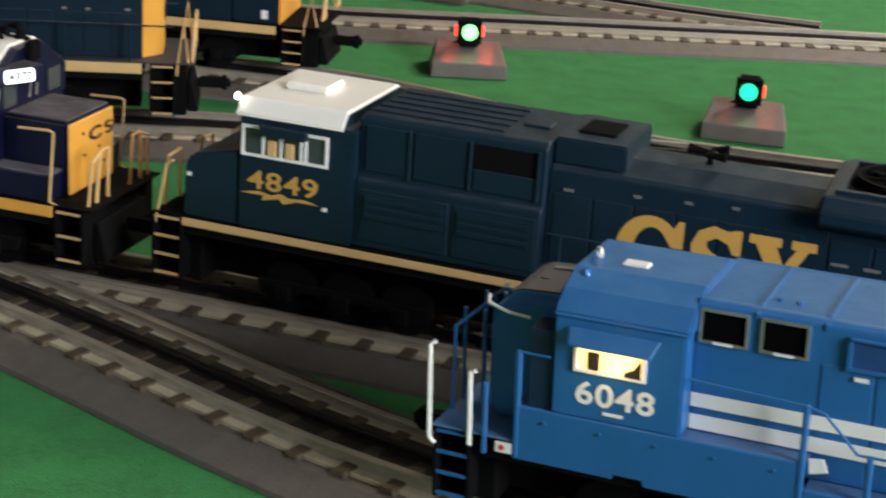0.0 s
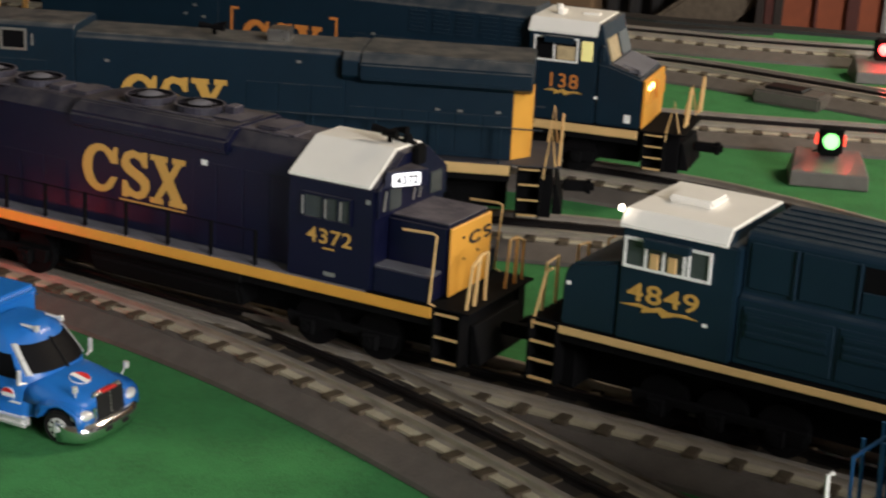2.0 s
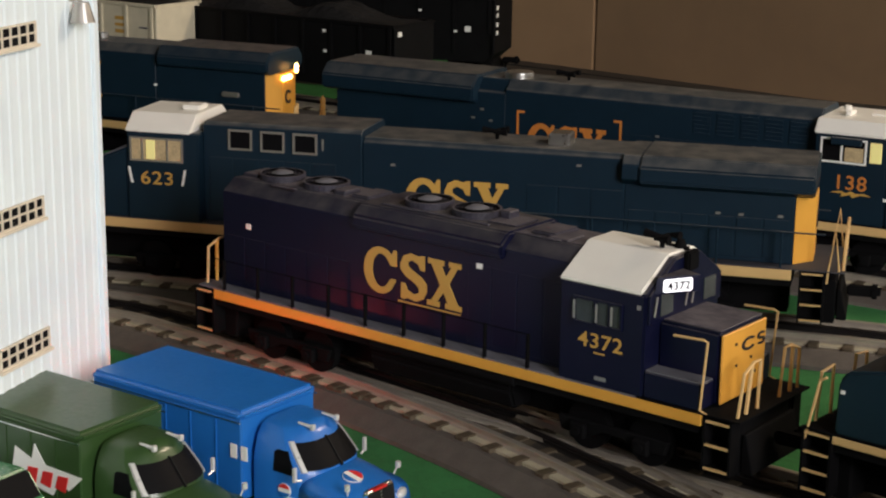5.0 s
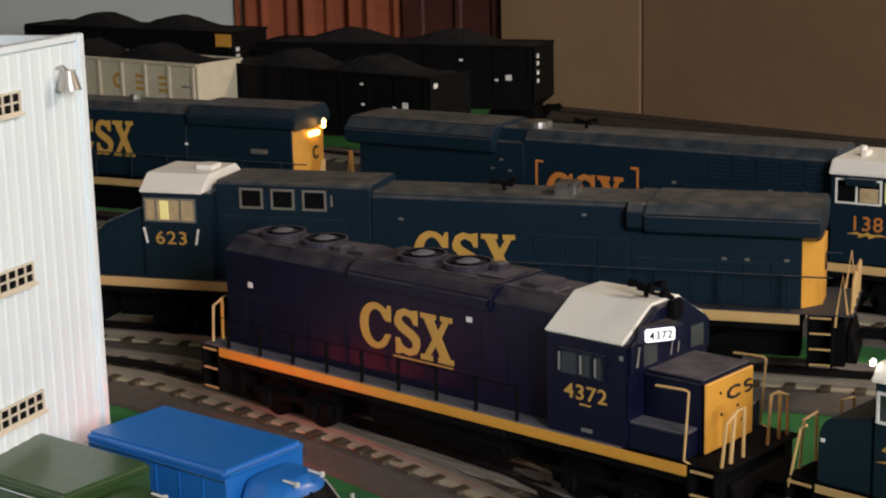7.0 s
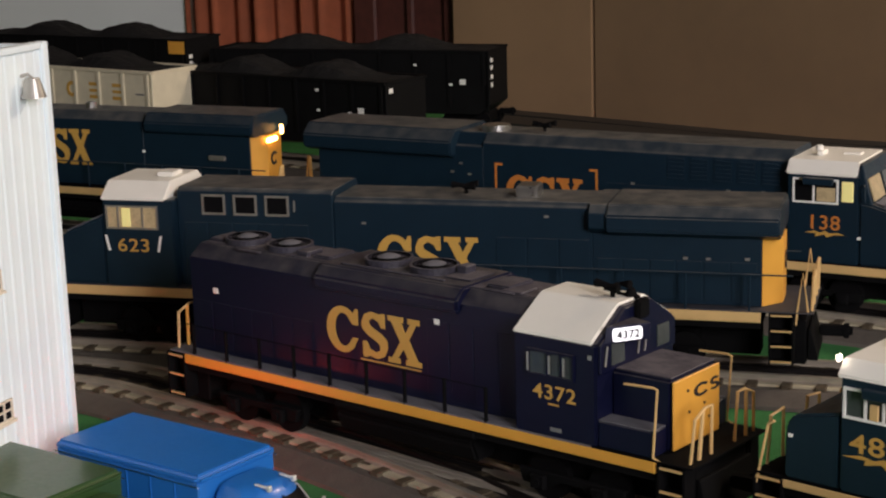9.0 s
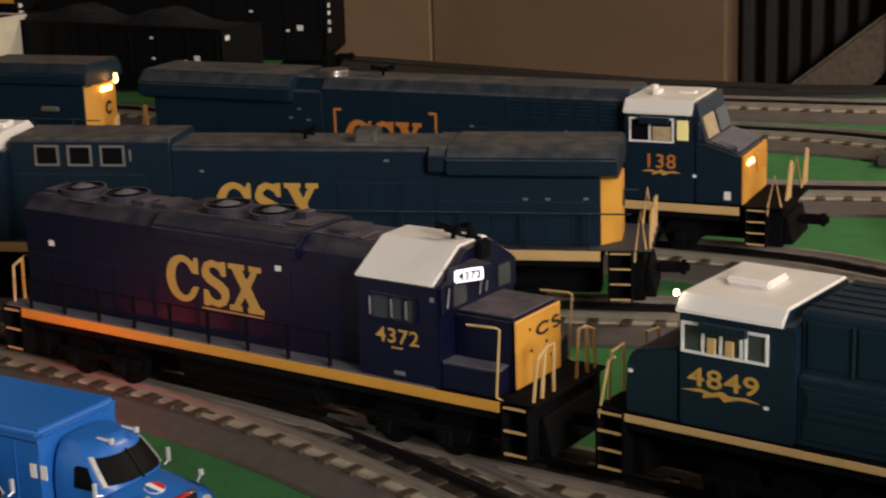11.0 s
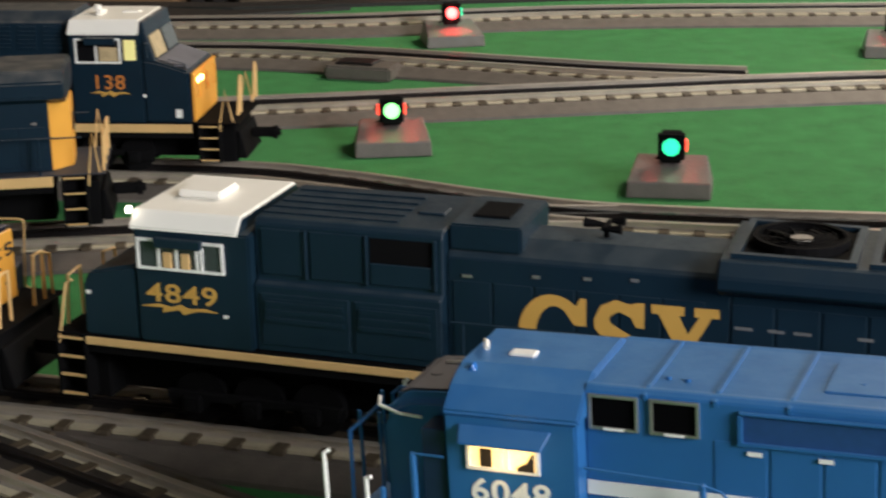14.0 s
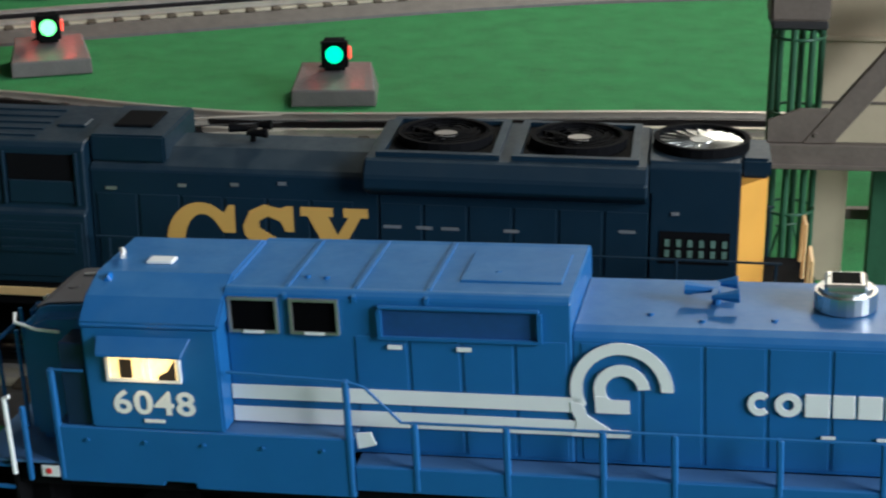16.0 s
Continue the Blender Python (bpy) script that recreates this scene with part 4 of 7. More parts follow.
# 623: the longest dark blue locomotive, cab to the west
b = thing("diesel_locomotive", pose(-0.16, 0.2159, 0, 0, 0, 26.11), "very long dark blue model locomotive with three side windows", "model locomotive", "diesel locomotives")
underframe(b, -0.4370, 0.0005, 0.0475, 0.0535, M_CREAM, tank=(-0.28, -0.14))
part("deck", bm_box(-0.458, 0.0300, -0.0316, 0.0316, 0.0536, 0.0543), M_DECK, b)
part("nose", bevel(bm_across([(-0.4365, 0.0544), (-0.4365, 0.080), (-0.432, 0.0865), (-0.4035, 0.0985), (-0.4035, 0.0544)], -0.0315, 0.0315), 0.0015), M_TEALD, b)
part("nose_top", bm_across([(-0.4315, 0.0870), (-0.4045, 0.0985), (-0.4045, 0.0992), (-0.4315, 0.0877)], -0.028, 0.028), M_GREYD, b)
part("cab", bevel(bm_box(-0.4035, -0.3565, -0.0322, 0.0322, 0.0544, 0.1092), 0.0008), M_TEALD, b)
part("cab_upper", bm_along([(-0.0315, 0.1093), (-0.020, 0.1180), (0.020, 0.1180), (0.0315, 0.1093)], -0.4030, -0.3620), M_TEALD, b)
cab_roof(b, -0.4045, -0.3615, 0.0317, 0.1085, 0.1190, 0.0205, M_WHITE)
part("air_conditioner", bevel(bm_box(-0.378, -0.366, -0.006, 0.008, 0.1188, 0.1218), 0.0008), M_WHITE, b)
window(b, -0.4012, -0.3662, 0.0905, 0.1055, -0.0322, M_TIN, M_LITDIM, (-0.393, -0.3765), label="cab side window, lit within")
# The seat block glows by itself to stand for cab light on it.
part("lit_seat", bevel(bm_box(-0.3905, -0.3845, -0.0334, -0.0328, 0.0920, 0.1040), 0.0004, 1), M_LITYEL, b, "seat back glowing for the warm cab light")
text_mesh("road_number", "623", -0.3945, -0.3735, 0.0762, 0.0845, -0.0323, M_GOLD, b, bold=0.008, label="gold figures")
for u, k in ((-0.3995, -1), (-0.3680, 1)):
    part("side_bracket", bm_polys([[(u, 0.0765), (u + k * 0.0016, 0.0765), (u + k * 0.0036, 0.0865), (u + k * 0.0020, 0.0865)]], -0.0323, 0.0003), M_WHITEP, b)
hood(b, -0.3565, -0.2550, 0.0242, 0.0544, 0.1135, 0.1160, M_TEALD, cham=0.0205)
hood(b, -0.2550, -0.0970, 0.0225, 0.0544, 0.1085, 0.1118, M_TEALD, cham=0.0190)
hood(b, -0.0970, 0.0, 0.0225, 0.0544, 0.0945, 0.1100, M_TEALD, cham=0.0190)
for u0, u1 in ((-0.3398, -0.3244), (-0.3190, -0.3036), (-0.2983, -0.2828)):
    window(b, u0, u1, 0.0995, 0.1122, -0.0242, M_TIN, M_GLASSD, t=0.0013, label="square window in a grey frame")
small_plate(b, -0.2795, 0.106, -0.0243, 0.0012, 0.007, M_TIN)
rad = part("radiator", bevel(bm_along([(-0.0225, 0.0935), (-0.0310, 0.0975), (-0.0310, 0.1065), (-0.0240, 0.1122), (0.0240, 0.1122), (0.0310, 0.1065), (0.0310, 0.0975), (0.0225, 0.0935)], -0.0880, 0.0105), 0.0010), M_TEALD, b, "wide overhanging radiator")
part("radiator_front", bevel(bm_along([(-0.0225, 0.0945), (-0.0285, 0.0985), (-0.0285, 0.1070), (-0.0230, 0.1118), (0.0230, 0.1118), (0.0285, 0.1070), (0.0285, 0.0985), (0.0225, 0.0945)], -0.0985, -0.0880), 0.0006, 1), M_TEALD, b)
part("exhaust_pipe", bevel(bm_box(-0.1455, -0.1325, -0.008, 0.008, 0.1110, 0.1185), 0.0008), M_STEEL, b, "bright metal exhaust stack")
horn(b, -0.178, 0, 0.1116, M_BLACK)
chamfer_end(b, 0.0002, 0.0544, 0.0932, 0.0110)
end_ring(b, 0.0114, 0.002, 0.0775, 0.003, 0.005, M_BLACKP)
emblem(b, -0.2285, -0.1655, 0.0625, 0.0900, -0.0226, M_GOLD)
doors(b, [-0.353 + 0.0165 * i for i in range(6)], -0.0242, 0.057, 0.0945, M_TEALD, 0.0004)
doors(b, [-0.095 + 0.0155 * i for i in range(7)], -0.0225, 0.057, 0.0800, M_TEALD, 0.0004)
doors(b, [-0.155 + 0.019 * i for i in range(4)], -0.0225, 0.057, 0.0905, M_TEALD, 0.0004)
for u, z in ((-0.124, 0.1035), (-0.043, 0.0815), (-0.030, 0.0815), (-0.008, 0.0820), (-0.236, 0.0965)):
    small_plate(b, u, z, -0.0226, 0.0028, 0.0014, M_TIN)
for s in (-1, 1):
    steps(b, 0.0120, s, 0.0235, 0.0535, 4)
    steps(b, -0.4450, s, 0.0235, 0.0535, 4)
    grabs(b, [(0.0200, s * 0.0305, 0.0470), (0.0205, s * 0.0305, 0.0540), (0.0235, s * 0.0300, 0.0770), (0.0265, s * 0.0290, 0.0540)], M_CREAM, 0.0007)
    grabs(b, [(0.0285, s * 0.026, 0.0540), (0.0290, s * 0.024, 0.0735), (0.0290, s * 0.011, 0.0745), (0.0285, s * 0.010, 0.0540)], M_CREAM, 0.0009)
    rail_posts(b, [-0.33 + 0.036 * i for i in range(10)], s, 0.054, 0.0755, M_TEALD)
    grabs(b, [(-0.335, s * 0.0312, 0.0752), (0.018, s * 0.0312, 0.0752)], M_TEALD, 0.0005)
    part("walkway_lip", bm_box(-0.0745, -0.0715, min(s * 0.0325, s * 0.032), max(s * 0.0325, s * 0.032), 0.0470, 0.0540), M_BLACK, b)
plough(b, 0.030, 1), plough(b, -0.458, -1), coupler(b, 0.031, 1), coupler(b, -0.459, -1)
bogie(b, -0.070), bogie(b, -0.365)


def end_rail(parent, u, d, mat):
    for s in (-1, 1):
        grabs(parent, [(u, s * 0.028, 0.0540), (u + d * 0.0015, s * 0.0245, 0.0765), (u + d * 0.0015, s * 0.0205, 0.0785), (u, s * 0.0185, 0.0540)], mat, 0.0009)
        grabs(parent, [(u, s * 0.0245, 0.0540), (u + d * 0.0015, s * 0.0225, 0.0785)], mat, 0.0009)


# 138: dark blue freight locomotive with its nose to the east, headlight lit
c = thing("diesel_locomotive", pose(-0.1445, 0.3706, 0, 0, 0, 12.29), "dark blue model locomotive with yellow nose and lit headlight", "model locomotive", "diesel locomotives")
underframe(c, -0.4400, 0.0020, 0.0430, 0.0485, M_CREAM, tank=(-0.27, -0.14))
part("deck", bm_box(-0.452, 0.0330, -0.0316, 0.0316, 0.0486, 0.0494), M_BLACK, c)
part("cab", bevel(bm_box(-0.0740, -0.0275, -0.0322, 0.0322, 0.0495, 0.1065), 0.0008), M_TEALD, c)
part("cab_upper", bm_along([(-0.0315, 0.1066), (-0.0262, 0.1138), (0.0262, 0.1138), (0.0315, 0.1066)], -0.0735, -0.0275), M_TEALD, c)
cab_roof(c, -0.0750, -0.0290, 0.0318, 0.1060, 0.1148, 0.0265, M_WHITE)
part("windscreen_frame", bevel(bm_across([(-0.0280, 0.1138), (-0.0280, 0.0885), (-0.0195, 0.0885), (-0.0245, 0.1070), (-0.0260, 0.1138)], -0.0300, 0.0300), 0.0006, 1), M_TEALD, c)
for y in (-0.0265, 0.0025):
    bm = bm_extrude([(-0.0238, y, 0.1045), (-0.0238, y + 0.024, 0.1045), (-0.0196, y + 0.024, 0.0905), (-0.0196, y, 0.0905)], [(-0.0230, y, 0.1047), (-0.0230, y + 0.024, 0.1047), (-0.0188, y + 0.024, 0.0907), (-0.0188, y, 0.0907)])
    part("windscreen", bm, M_LITDIM if y < 0 else M_GLASSG, c, "windscreen, faintly lit within")
part("nose", bevel(bm_across([(-0.0275, 0.0495), (-0.0275, 0.0900), (-0.0190, 0.0890), (0.0020, 0.0825), (0.0030, 0.0495)], -0.0312, 0.0312), 0.0014), M_TEALD, c)
part("nose_top", bm_across([(-0.0180, 0.0893), (0.0010, 0.0833), (0.0010, 0.0838), (-0.0180, 0.0898)], -0.027, 0.027), M_GREYD, c)
nf = part("nose_front", bevel(bm_box(0.0028, 0.0048, -0.0300, 0.0300, 0.0495, 0.0815), 0.0008), M_YELLOW, c, "yellow nose front")
part("headlight", bevel(bm_box(0.0048, 0.0060, -0.0215, -0.0085, 0.0735, 0.0770), 0.0006, 1), M_LAMPO, nf, "lit warm headlight")
end_ring(nf, 0.0048, 0.006, 0.0705, 0.003, 0.005, M_GOLDO, "nose_mark")
for y in (-0.024, -0.002, 0.018):
    grabs(nf, [(0.0050, y, 0.078), (0.0072, y, 0.0775), (0.0072, y, 0.066), (0.0050, y, 0.0655)], M_YELLOW, 0.0005, "grab_iron")
part("nose_lamp", bevel(bm_box(-0.008, 0.0005, -0.029, -0.0255, 0.0850, 0.0872), 0.0006, 1), M_GREYD, c)
grabs(c, [(-0.012, -0.0295, 0.0868), (-0.011, -0.0300, 0.0905), (0.0000, -0.0300, 0.0875), (0.0005, -0.0295, 0.0840)], M_GREYD, 0.0005)
window(c, -0.0702, -0.0405, 0.0880, 0.1040, -0.0322, M_WHITEP, M_GLASSD, (-0.0565,), t=0.0012, label="white-framed cab side window")
part("cab_light", bevel(bm_box(-0.0545, -0.0425, -0.0332, -0.0328, 0.0895, 0.0985), 0.0002, 1), M_LITDIM, c)
part("door_window", bevel(bm_box(-0.0385, -0.0310, -0.0332, -0.0318, 0.0900, 0.1030), 0.0004, 1), M_LITYEL, c, "yellow lit door window")
part("sun_visor", bevel(bm_across([(-0.063, 0.1050), (-0.0625, 0.1005), (-0.0435, 0.1005), (-0.043, 0.1050)], -0.0375, -0.0336), 0.0004, 1), M_TEALD, c)
grabs(c, [(-0.0240, -0.0322, 0.101), (-0.0232, -0.0345, 0.101), (-0.0232, -0.0345, 0.092), (-0.0240, -0.0322, 0.092)], M_TEALD, 0.0008, "mirror")
text_mesh("road_number", "138", -0.0580, -0.0392, 0.0712, 0.0805, -0.0323, M_GOLDO, c, bold=0.008, label="gold figures")
bolt_mark(c, -0.0625, -0.036, 0.0685, -0.0323)
small_plate(c, -0.0275, 0.0670, -0.0312, 0.003, 0.0018)
small_plate(c, -0.0055, 0.0555, -0.0312, 0.0042, 0.0055)
for u, y, w, l in ((-0.060, -0.004, 0.0020, 0.006), (-0.042, 0.004, 0.006, 0.004)):
    part("roof_box", bevel(bm_box(u - w, u + w, y - l, y + l, 0.1146, 0.1178 if w < 0.003 else 0.1161), 0.0006, 1), M_WHITE, c)
bm = bm_cyl((-0.0620, -0.004, 0.1177), (0, 0, 1), 0.0028, 0.003, 12, 0.0022)
part("aerial", bm, M_WHITE, c)
hood(c, -0.3000, -0.0742, 0.0228, 0.0495, 0.1115, 0.1190, M_TEALD, cham=0.0150)
hood(c, -0.4400, -0.3000, 0.0225, 0.0495, 0.1085, 0.1185, M_TEALD, cham=0.0150)
part("radiator", bevel(bm_along([(-0.0225, 0.1000), (-0.0310, 0.1030), (-0.0310, 0.1125), (-0.0230, 0.1205), (0.0230, 0.1205), (0.0310, 0.1125), (0.0310, 0.1030), (0.0225, 0.1000)], -0.4480, -0.3220), 0.0010), M_TEALD, c, "wide overhanging radiator")
part("exhaust_pipe", bevel(bm_cyl((-0.2985, -0.004, 0.1150), (0, 0, 1), 0.0105, 0.0078, 24), 0.0008), M_STEEL, c, "bright metal exhaust stack")
horn(c, -0.262, 0, 0.1188, M_BLACK)
emblem(c, -0.2820, -0.2225, 0.0640, 0.0910, -0.0229, M_GOLDO)
for u, k in ((-0.2905, 1), (-0.2110, -1)):
    part("square_bracket", bm_polys([[(u, 0.070), (u + k * 0.0016, 0.070), (u + k * 0.0016, 0.0985), (u, 0.0985)], [(u + k * 0.0016, 0.0968), (u + k * 0.0060, 0.0968), (u + k * 0.0060, 0.0985), (u + k * 0.0016, 0.0985)]], -0.0229, 0.0004), M_GOLDO, c, "orange bracket stroke")
for i in range(5):
    u = -0.160 + 0.0165 * i
    louvres(c, u, u + 0.0125, 0.0945, 0.1105, -0.0228, 6, M_TEALD)
doors(c, [-0.205 + 0.0165 * i for i in range(8)], -0.0228, 0.052, 0.0900, M_TEALD, 0.0004)
for u, z in ((-0.325, 0.090), (-0.311, 0.089), (-0.318, 0.0965), (-0.185, 0.0905), (-0.117, 0.0900), (-0.093, 0.0905)):
    small_plate(c, u, z, -0.0229, 0.0028, 0.0016, M_TIN)
for s in (-1, 1):
    steps(c, 0.0130, s, 0.0235, 0.0485, 4)
    grabs(c, [(0.0200, s * 0.0305, 0.0440), (0.0205, s * 0.0305, 0.0500), (0.0245, s * 0.0300, 0.0700), (0.0285, s * 0.0290, 0.0500)], M_CREAM, 0.0007)
    rail_posts(c, [-0.42 + 0.036 * i for i in range(10)], s, 0.049, 0.0715, M_TEALD)
    grabs(c, [(-0.425, s * 0.0312, 0.0712), (-0.090, s * 0.0312, 0.0712)], M_TEALD, 0.0005)
end_rail(c, 0.0315, 1, M_CREAM)
plough(c, 0.033, 1), plough(c, -0.452, -1), coupler(c, 0.034, 1), coupler(c, -0.453, -1)
bogie(c, -0.065), bogie(c, -0.360)

# a further dark blue locomotive coupled behind, its lit rear end to the east
f = thing("diesel_locomotive", pose(-0.6675, 0.2890, 0, 0, 0, 17.5), "dark blue model locomotive with lit orange rear number board", "model locomotive", "diesel locomotives")
underframe(f, -0.44, 0.0, 0.0470, 0.0530, M_CREAM, tank=(-0.28, -0.15))
part("deck", bm_box(-0.46, 0.028, -0.0316, 0.0316, 0.0531, 0.0538), M_BLACK, f)
hood(f, -0.36, -0.10, 0.0225, 0.0539, 0.1080, 0.1150, M_TEALD)
hood(f, -0.10, 0.0, 0.0225, 0.0539, 0.1060, 0.1130, M_TEALD)
part("radiator", bevel(bm_along([(-0.0225, 0.0990), (-0.0290, 0.1020), (-0.0290, 0.1090), (-0.0230, 0.1165), (0.0230, 0.1165), (0.0290, 0.1090), (0.0290, 0.1020), (0.0225, 0.0990)], -0.095, 0.006), 0.001), M_TEALD, f, "wide overhanging radiator")
part("cab", bevel(bm_box(-0.41, -0.36, -0.0322, 0.0322, 0.0539, 0.1085), 0.0008), M_TEALD, f)
cab_roof(f, -0.411, -0.3615, 0.0317, 0.108, 0.119, 0.018, M_WHITE)
part("nose", bevel(bm_box(-0.44, -0.41, -0.030, 0.030, 0.0539, 0.086), 0.002), M_TEALD, f)
ep = chamfer_end(f, 0.0002, 0.0539, 0.0995, 0.0092)
part("number_board", bevel(bm_box(0.0094, 0.0112, -0.0130, 0.0030, 0.0935, 0.0975), 0.0008), M_LAMPO, ep, "lit orange number board")
part("headlight", bevel(bm_box(0.0094, 0.0118, 0.0085, 0.0120, 0.0975, 0.1050), 0.0008), M_LAMPO, ep, "lit orange headlight")
end_ring(ep, 0.0096, -0.002, 0.080, 0.003, 0.005, M_BLACKP)
emblem(f, -0.2155, -0.1525, 0.0702, 0.1002, -0.0226, M_GOLD)
part("exhaust_pipe", bevel(bm_cyl((-0.165, 0, 0.1145), (0, 0, 1), 0.005, 0.005, 16), 0.0006), M_STEEL, f)
small_plate(f, -0.10, 0.084, -0.0226, 0.003, 0.002)
part("grab_box", bevel(bm_box(-0.038, -0.022, -0.0250, -0.0226, 0.0795, 0.0835), 0.0008), M_TIN, f)
for s in (-1, 1):
    steps(f, 0.012, s, 0.0235, 0.053, 4)
    rail_posts(f, [-0.33 + 0.036 * i for i in range(10)], s, 0.0535, 0.075, M_TEALD)
    grabs(f, [(-0.335, s * 0.0312, 0.0747), (0.018, s * 0.0312, 0.0747)], M_TEALD, 0.0005)
end_rail(f, 0.0265, 1, M_CREAM)
plough(f, 0.028, 1), plough(f, -0.46, -1), coupler(f, 0.029, 1), coupler(f, -0.461, -1)
bogie(f, -0.07), bogie(f, -0.36)

# 6048: bright blue locomotive in front, cab lit
e = thing("diesel_locomotive", pose(-0.0145, -0.1153, 0) @ pose(0, 0, 0, 0, 0, -3.85) @ pose(0.25, 0, 0.082) @ pose(0, 0, 0, 0, -2.5, 0) @ pose(-0.25, 0, -0.082), "bright blue model locomotive with white stripes and lit cab", "model locomotive", "diesel locomotives")
part("frame", bm_box(0.190, 0.610, -0.030, 0.030, 0.042, 0.0475), M_BLACK, e)
part("centre_sill", bm_box(0.192, 0.608, -0.009, 0.009, 0.0225, 0.0418), M_BLACK, e)
for s in (-1, 1):
    y0, y1 = sorted((s * 0.0325, s * 0.0305))
    prof = [(0.2065, 0.0445), (0.240, 0.0445), (0.2405, 0.0460), (0.2500, 0.0460), (0.2505, 0.0440), (0.3000, 0.0440), (0.3000, 0.0632), (0.2070, 0.0632)]
    part("cab_skirt", bevel(bm_across(prof, y0, y1), 0.0004, 1), M_BLUE, e)
    part("side_sill", bevel(bm_box(0.3002, 0.608, y0, y1, 0.0465, 0.0545), 0.0003, 1), M_BLUE, e)
    part("deck_edge", bm_box(0.3002, 0.608, min(s * 0.0305, s * 0.0230), max(s * 0.0305, s * 0.0230), 0.0535, 0.0543), M_GREYB, e, "pale blue walkway")
    for i in range(5):
        bm = bm_cyl((0.217 + i * 0.0185, s * 0.0325, 0.0590), (0, s, 0), 0.0006, 0.0005, 8)
        part("rivet", bm, M_BLUE, e)
part("front_deck", bm_box(0.178, 0.2075, -0.0320, 0.0320, 0.0500, 0.0508), M_GREYB, e)
part("cab_deck", bm_box(0.2065, 0.3000, -0.0305, 0.0305, 0.0622, 0.0630), M_GREYB, e, "pale blue walkway")
part("nose", bevel(bm_across([(0.1915, 0.0508), (0.1915, 0.0865), (0.1945, 0.0925), (0.2010, 0.0955), (0.2195, 0.0965), (0.2195, 0.0508)], -0.0195, 0.0195), 0.0035, 3), M_BLUE, e, "rounded nose with dusty top")
part("nose_top", bevel(bm_across([(0.1975, 0.0942), (0.2015, 0.0957), (0.2190, 0.0966), (0.2190, 0.0972), (0.2010, 0.0963), (0.1970, 0.0947)], -0.0150, 0.0150), 0.0003, 1), M_GREYD, e, "dust-grey nose top")
grabs(e, [(0.1905, -0.0165, 0.0930), (0.1915, -0.0195, 0.0912), (0.1990, -0.0208, 0.0896), (0.2065, -0.0208, 0.0890)], M_WHITEP, 0.0006, "grab_iron", "white grab iron")
grabs(e, [(0.203, 0.008, 0.0940), (0.204, 0.008, 0.0968), (0.216, 0.008, 0.0978), (0.217, 0.008, 0.0950)], M_WHITEP, 0.0006, "grab_iron", "white grab iron")
part("nose_knob", bevel(bm_cyl((0.2045, -0.002, 0.0938), (0, 0, 1), 0.0022, 0.003, 10), 0.0005, 1), M_GREYD, e)
part("cab", bevel(bm_box(0.2190, 0.2612, -0.0325, 0.0325, 0.0632, 0.0965), 0.0007), M_BLUE, e)
prof = [(-0.0328, 0.0958), (-0.0330, 0.0975), (-0.0255, 0.1034), (-0.0150, 0.1072), (0.0150, 0.1072), (0.0255, 0.1034), (0.0330, 0.0975), (0.0328, 0.0958)]
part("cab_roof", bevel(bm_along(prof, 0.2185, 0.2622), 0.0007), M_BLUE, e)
window(e, 0.2262, 0.2495, 0.0793, 0.0905, -0.0325, M_WHITEP, M_LIT, (0.2375, 0.2395), t=0.0010, label="cab window lit bright from within")
part("driver_seat", bevel(bm_box(0.2305, 0.2345, -0.0336, -0.0331, 0.0805, 0.0865), 0.0004, 1), M_DARKW, e)
part("seat_back", bevel(bm_across([(0.2425, 0.0800), (0.2480, 0.0800), (0.2480, 0.0870), (0.2455, 0.0830), (0.2425, 0.0815)], -0.0336, -0.0331), 0.0002, 1), M_DARKW, e)
part("sun_visor", bevel(bm_extrude([(0.2238, -0.0327, 0.0938), (0.2535, -0.0327, 0.0938), (0.2520, -0.0385, 0.0898), (0.2255, -0.0385, 0.0898)], [(0.2238, -0.0327, 0.0930), (0.2535, -0.0327, 0.0930), (0.2520, -0.0385, 0.0890), (0.2255, -0.0385, 0.0890)]), 0.0003, 1), M_BLUE, e, "sloping window awning")
text_mesh("road_number", "6048", 0.2270, 0.2527, 0.0684, 0.0763, -0.0326, M_WHITEP, e, depth=0.00012, bold=0.022, label="white figures")
small_plate(e, 0.2395, 0.0664, -0.0325, 0.0065, 0.0010)
small_plate(e, 0.2035, 0.0478, -0.0325, 0.0055, 0.0036)
part("red_dot", bm_cyl((0.2030, -0.0329, 0.0478), (0, -1, 0), 0.0010, 0.0002, 10), M_RED, e)
# The door blue is darkened for the shade beside the nose.
part("cab_door", bevel(bm_box(0.2105, 0.2185, -0.0310, -0.0200, 0.0632, 0.0900), 0.0003, 1), M_DOORW, e, "cab door in blue darkened for shade")
grabs(e, [(0.2225, -0.003, 0.1068), (0.2222, -0.003, 0.1098), (0.2240, -0.006, 0.1104), (0.2250, -0.009, 0.1094)], M_WHITEP, 0.0008, "lift_ring", "white lifting ring")
part("roof_vent", bevel(bm_box(0.2320, 0.2405, -0.0085, -0.0035, 0.1070, 0.1082), 0.0004, 1), M_WHITEP, e)
part("roof_lug", bevel(bm_across([(0.2215, 0.1045), (0.2255, 0.1045), (0.2240, 0.1078)], -0.0195, -0.0165), 0.0003, 1), M_TRBLUE, e)
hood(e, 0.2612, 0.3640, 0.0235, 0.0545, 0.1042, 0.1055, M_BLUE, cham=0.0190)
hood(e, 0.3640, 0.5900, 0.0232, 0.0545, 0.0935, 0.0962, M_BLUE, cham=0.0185)
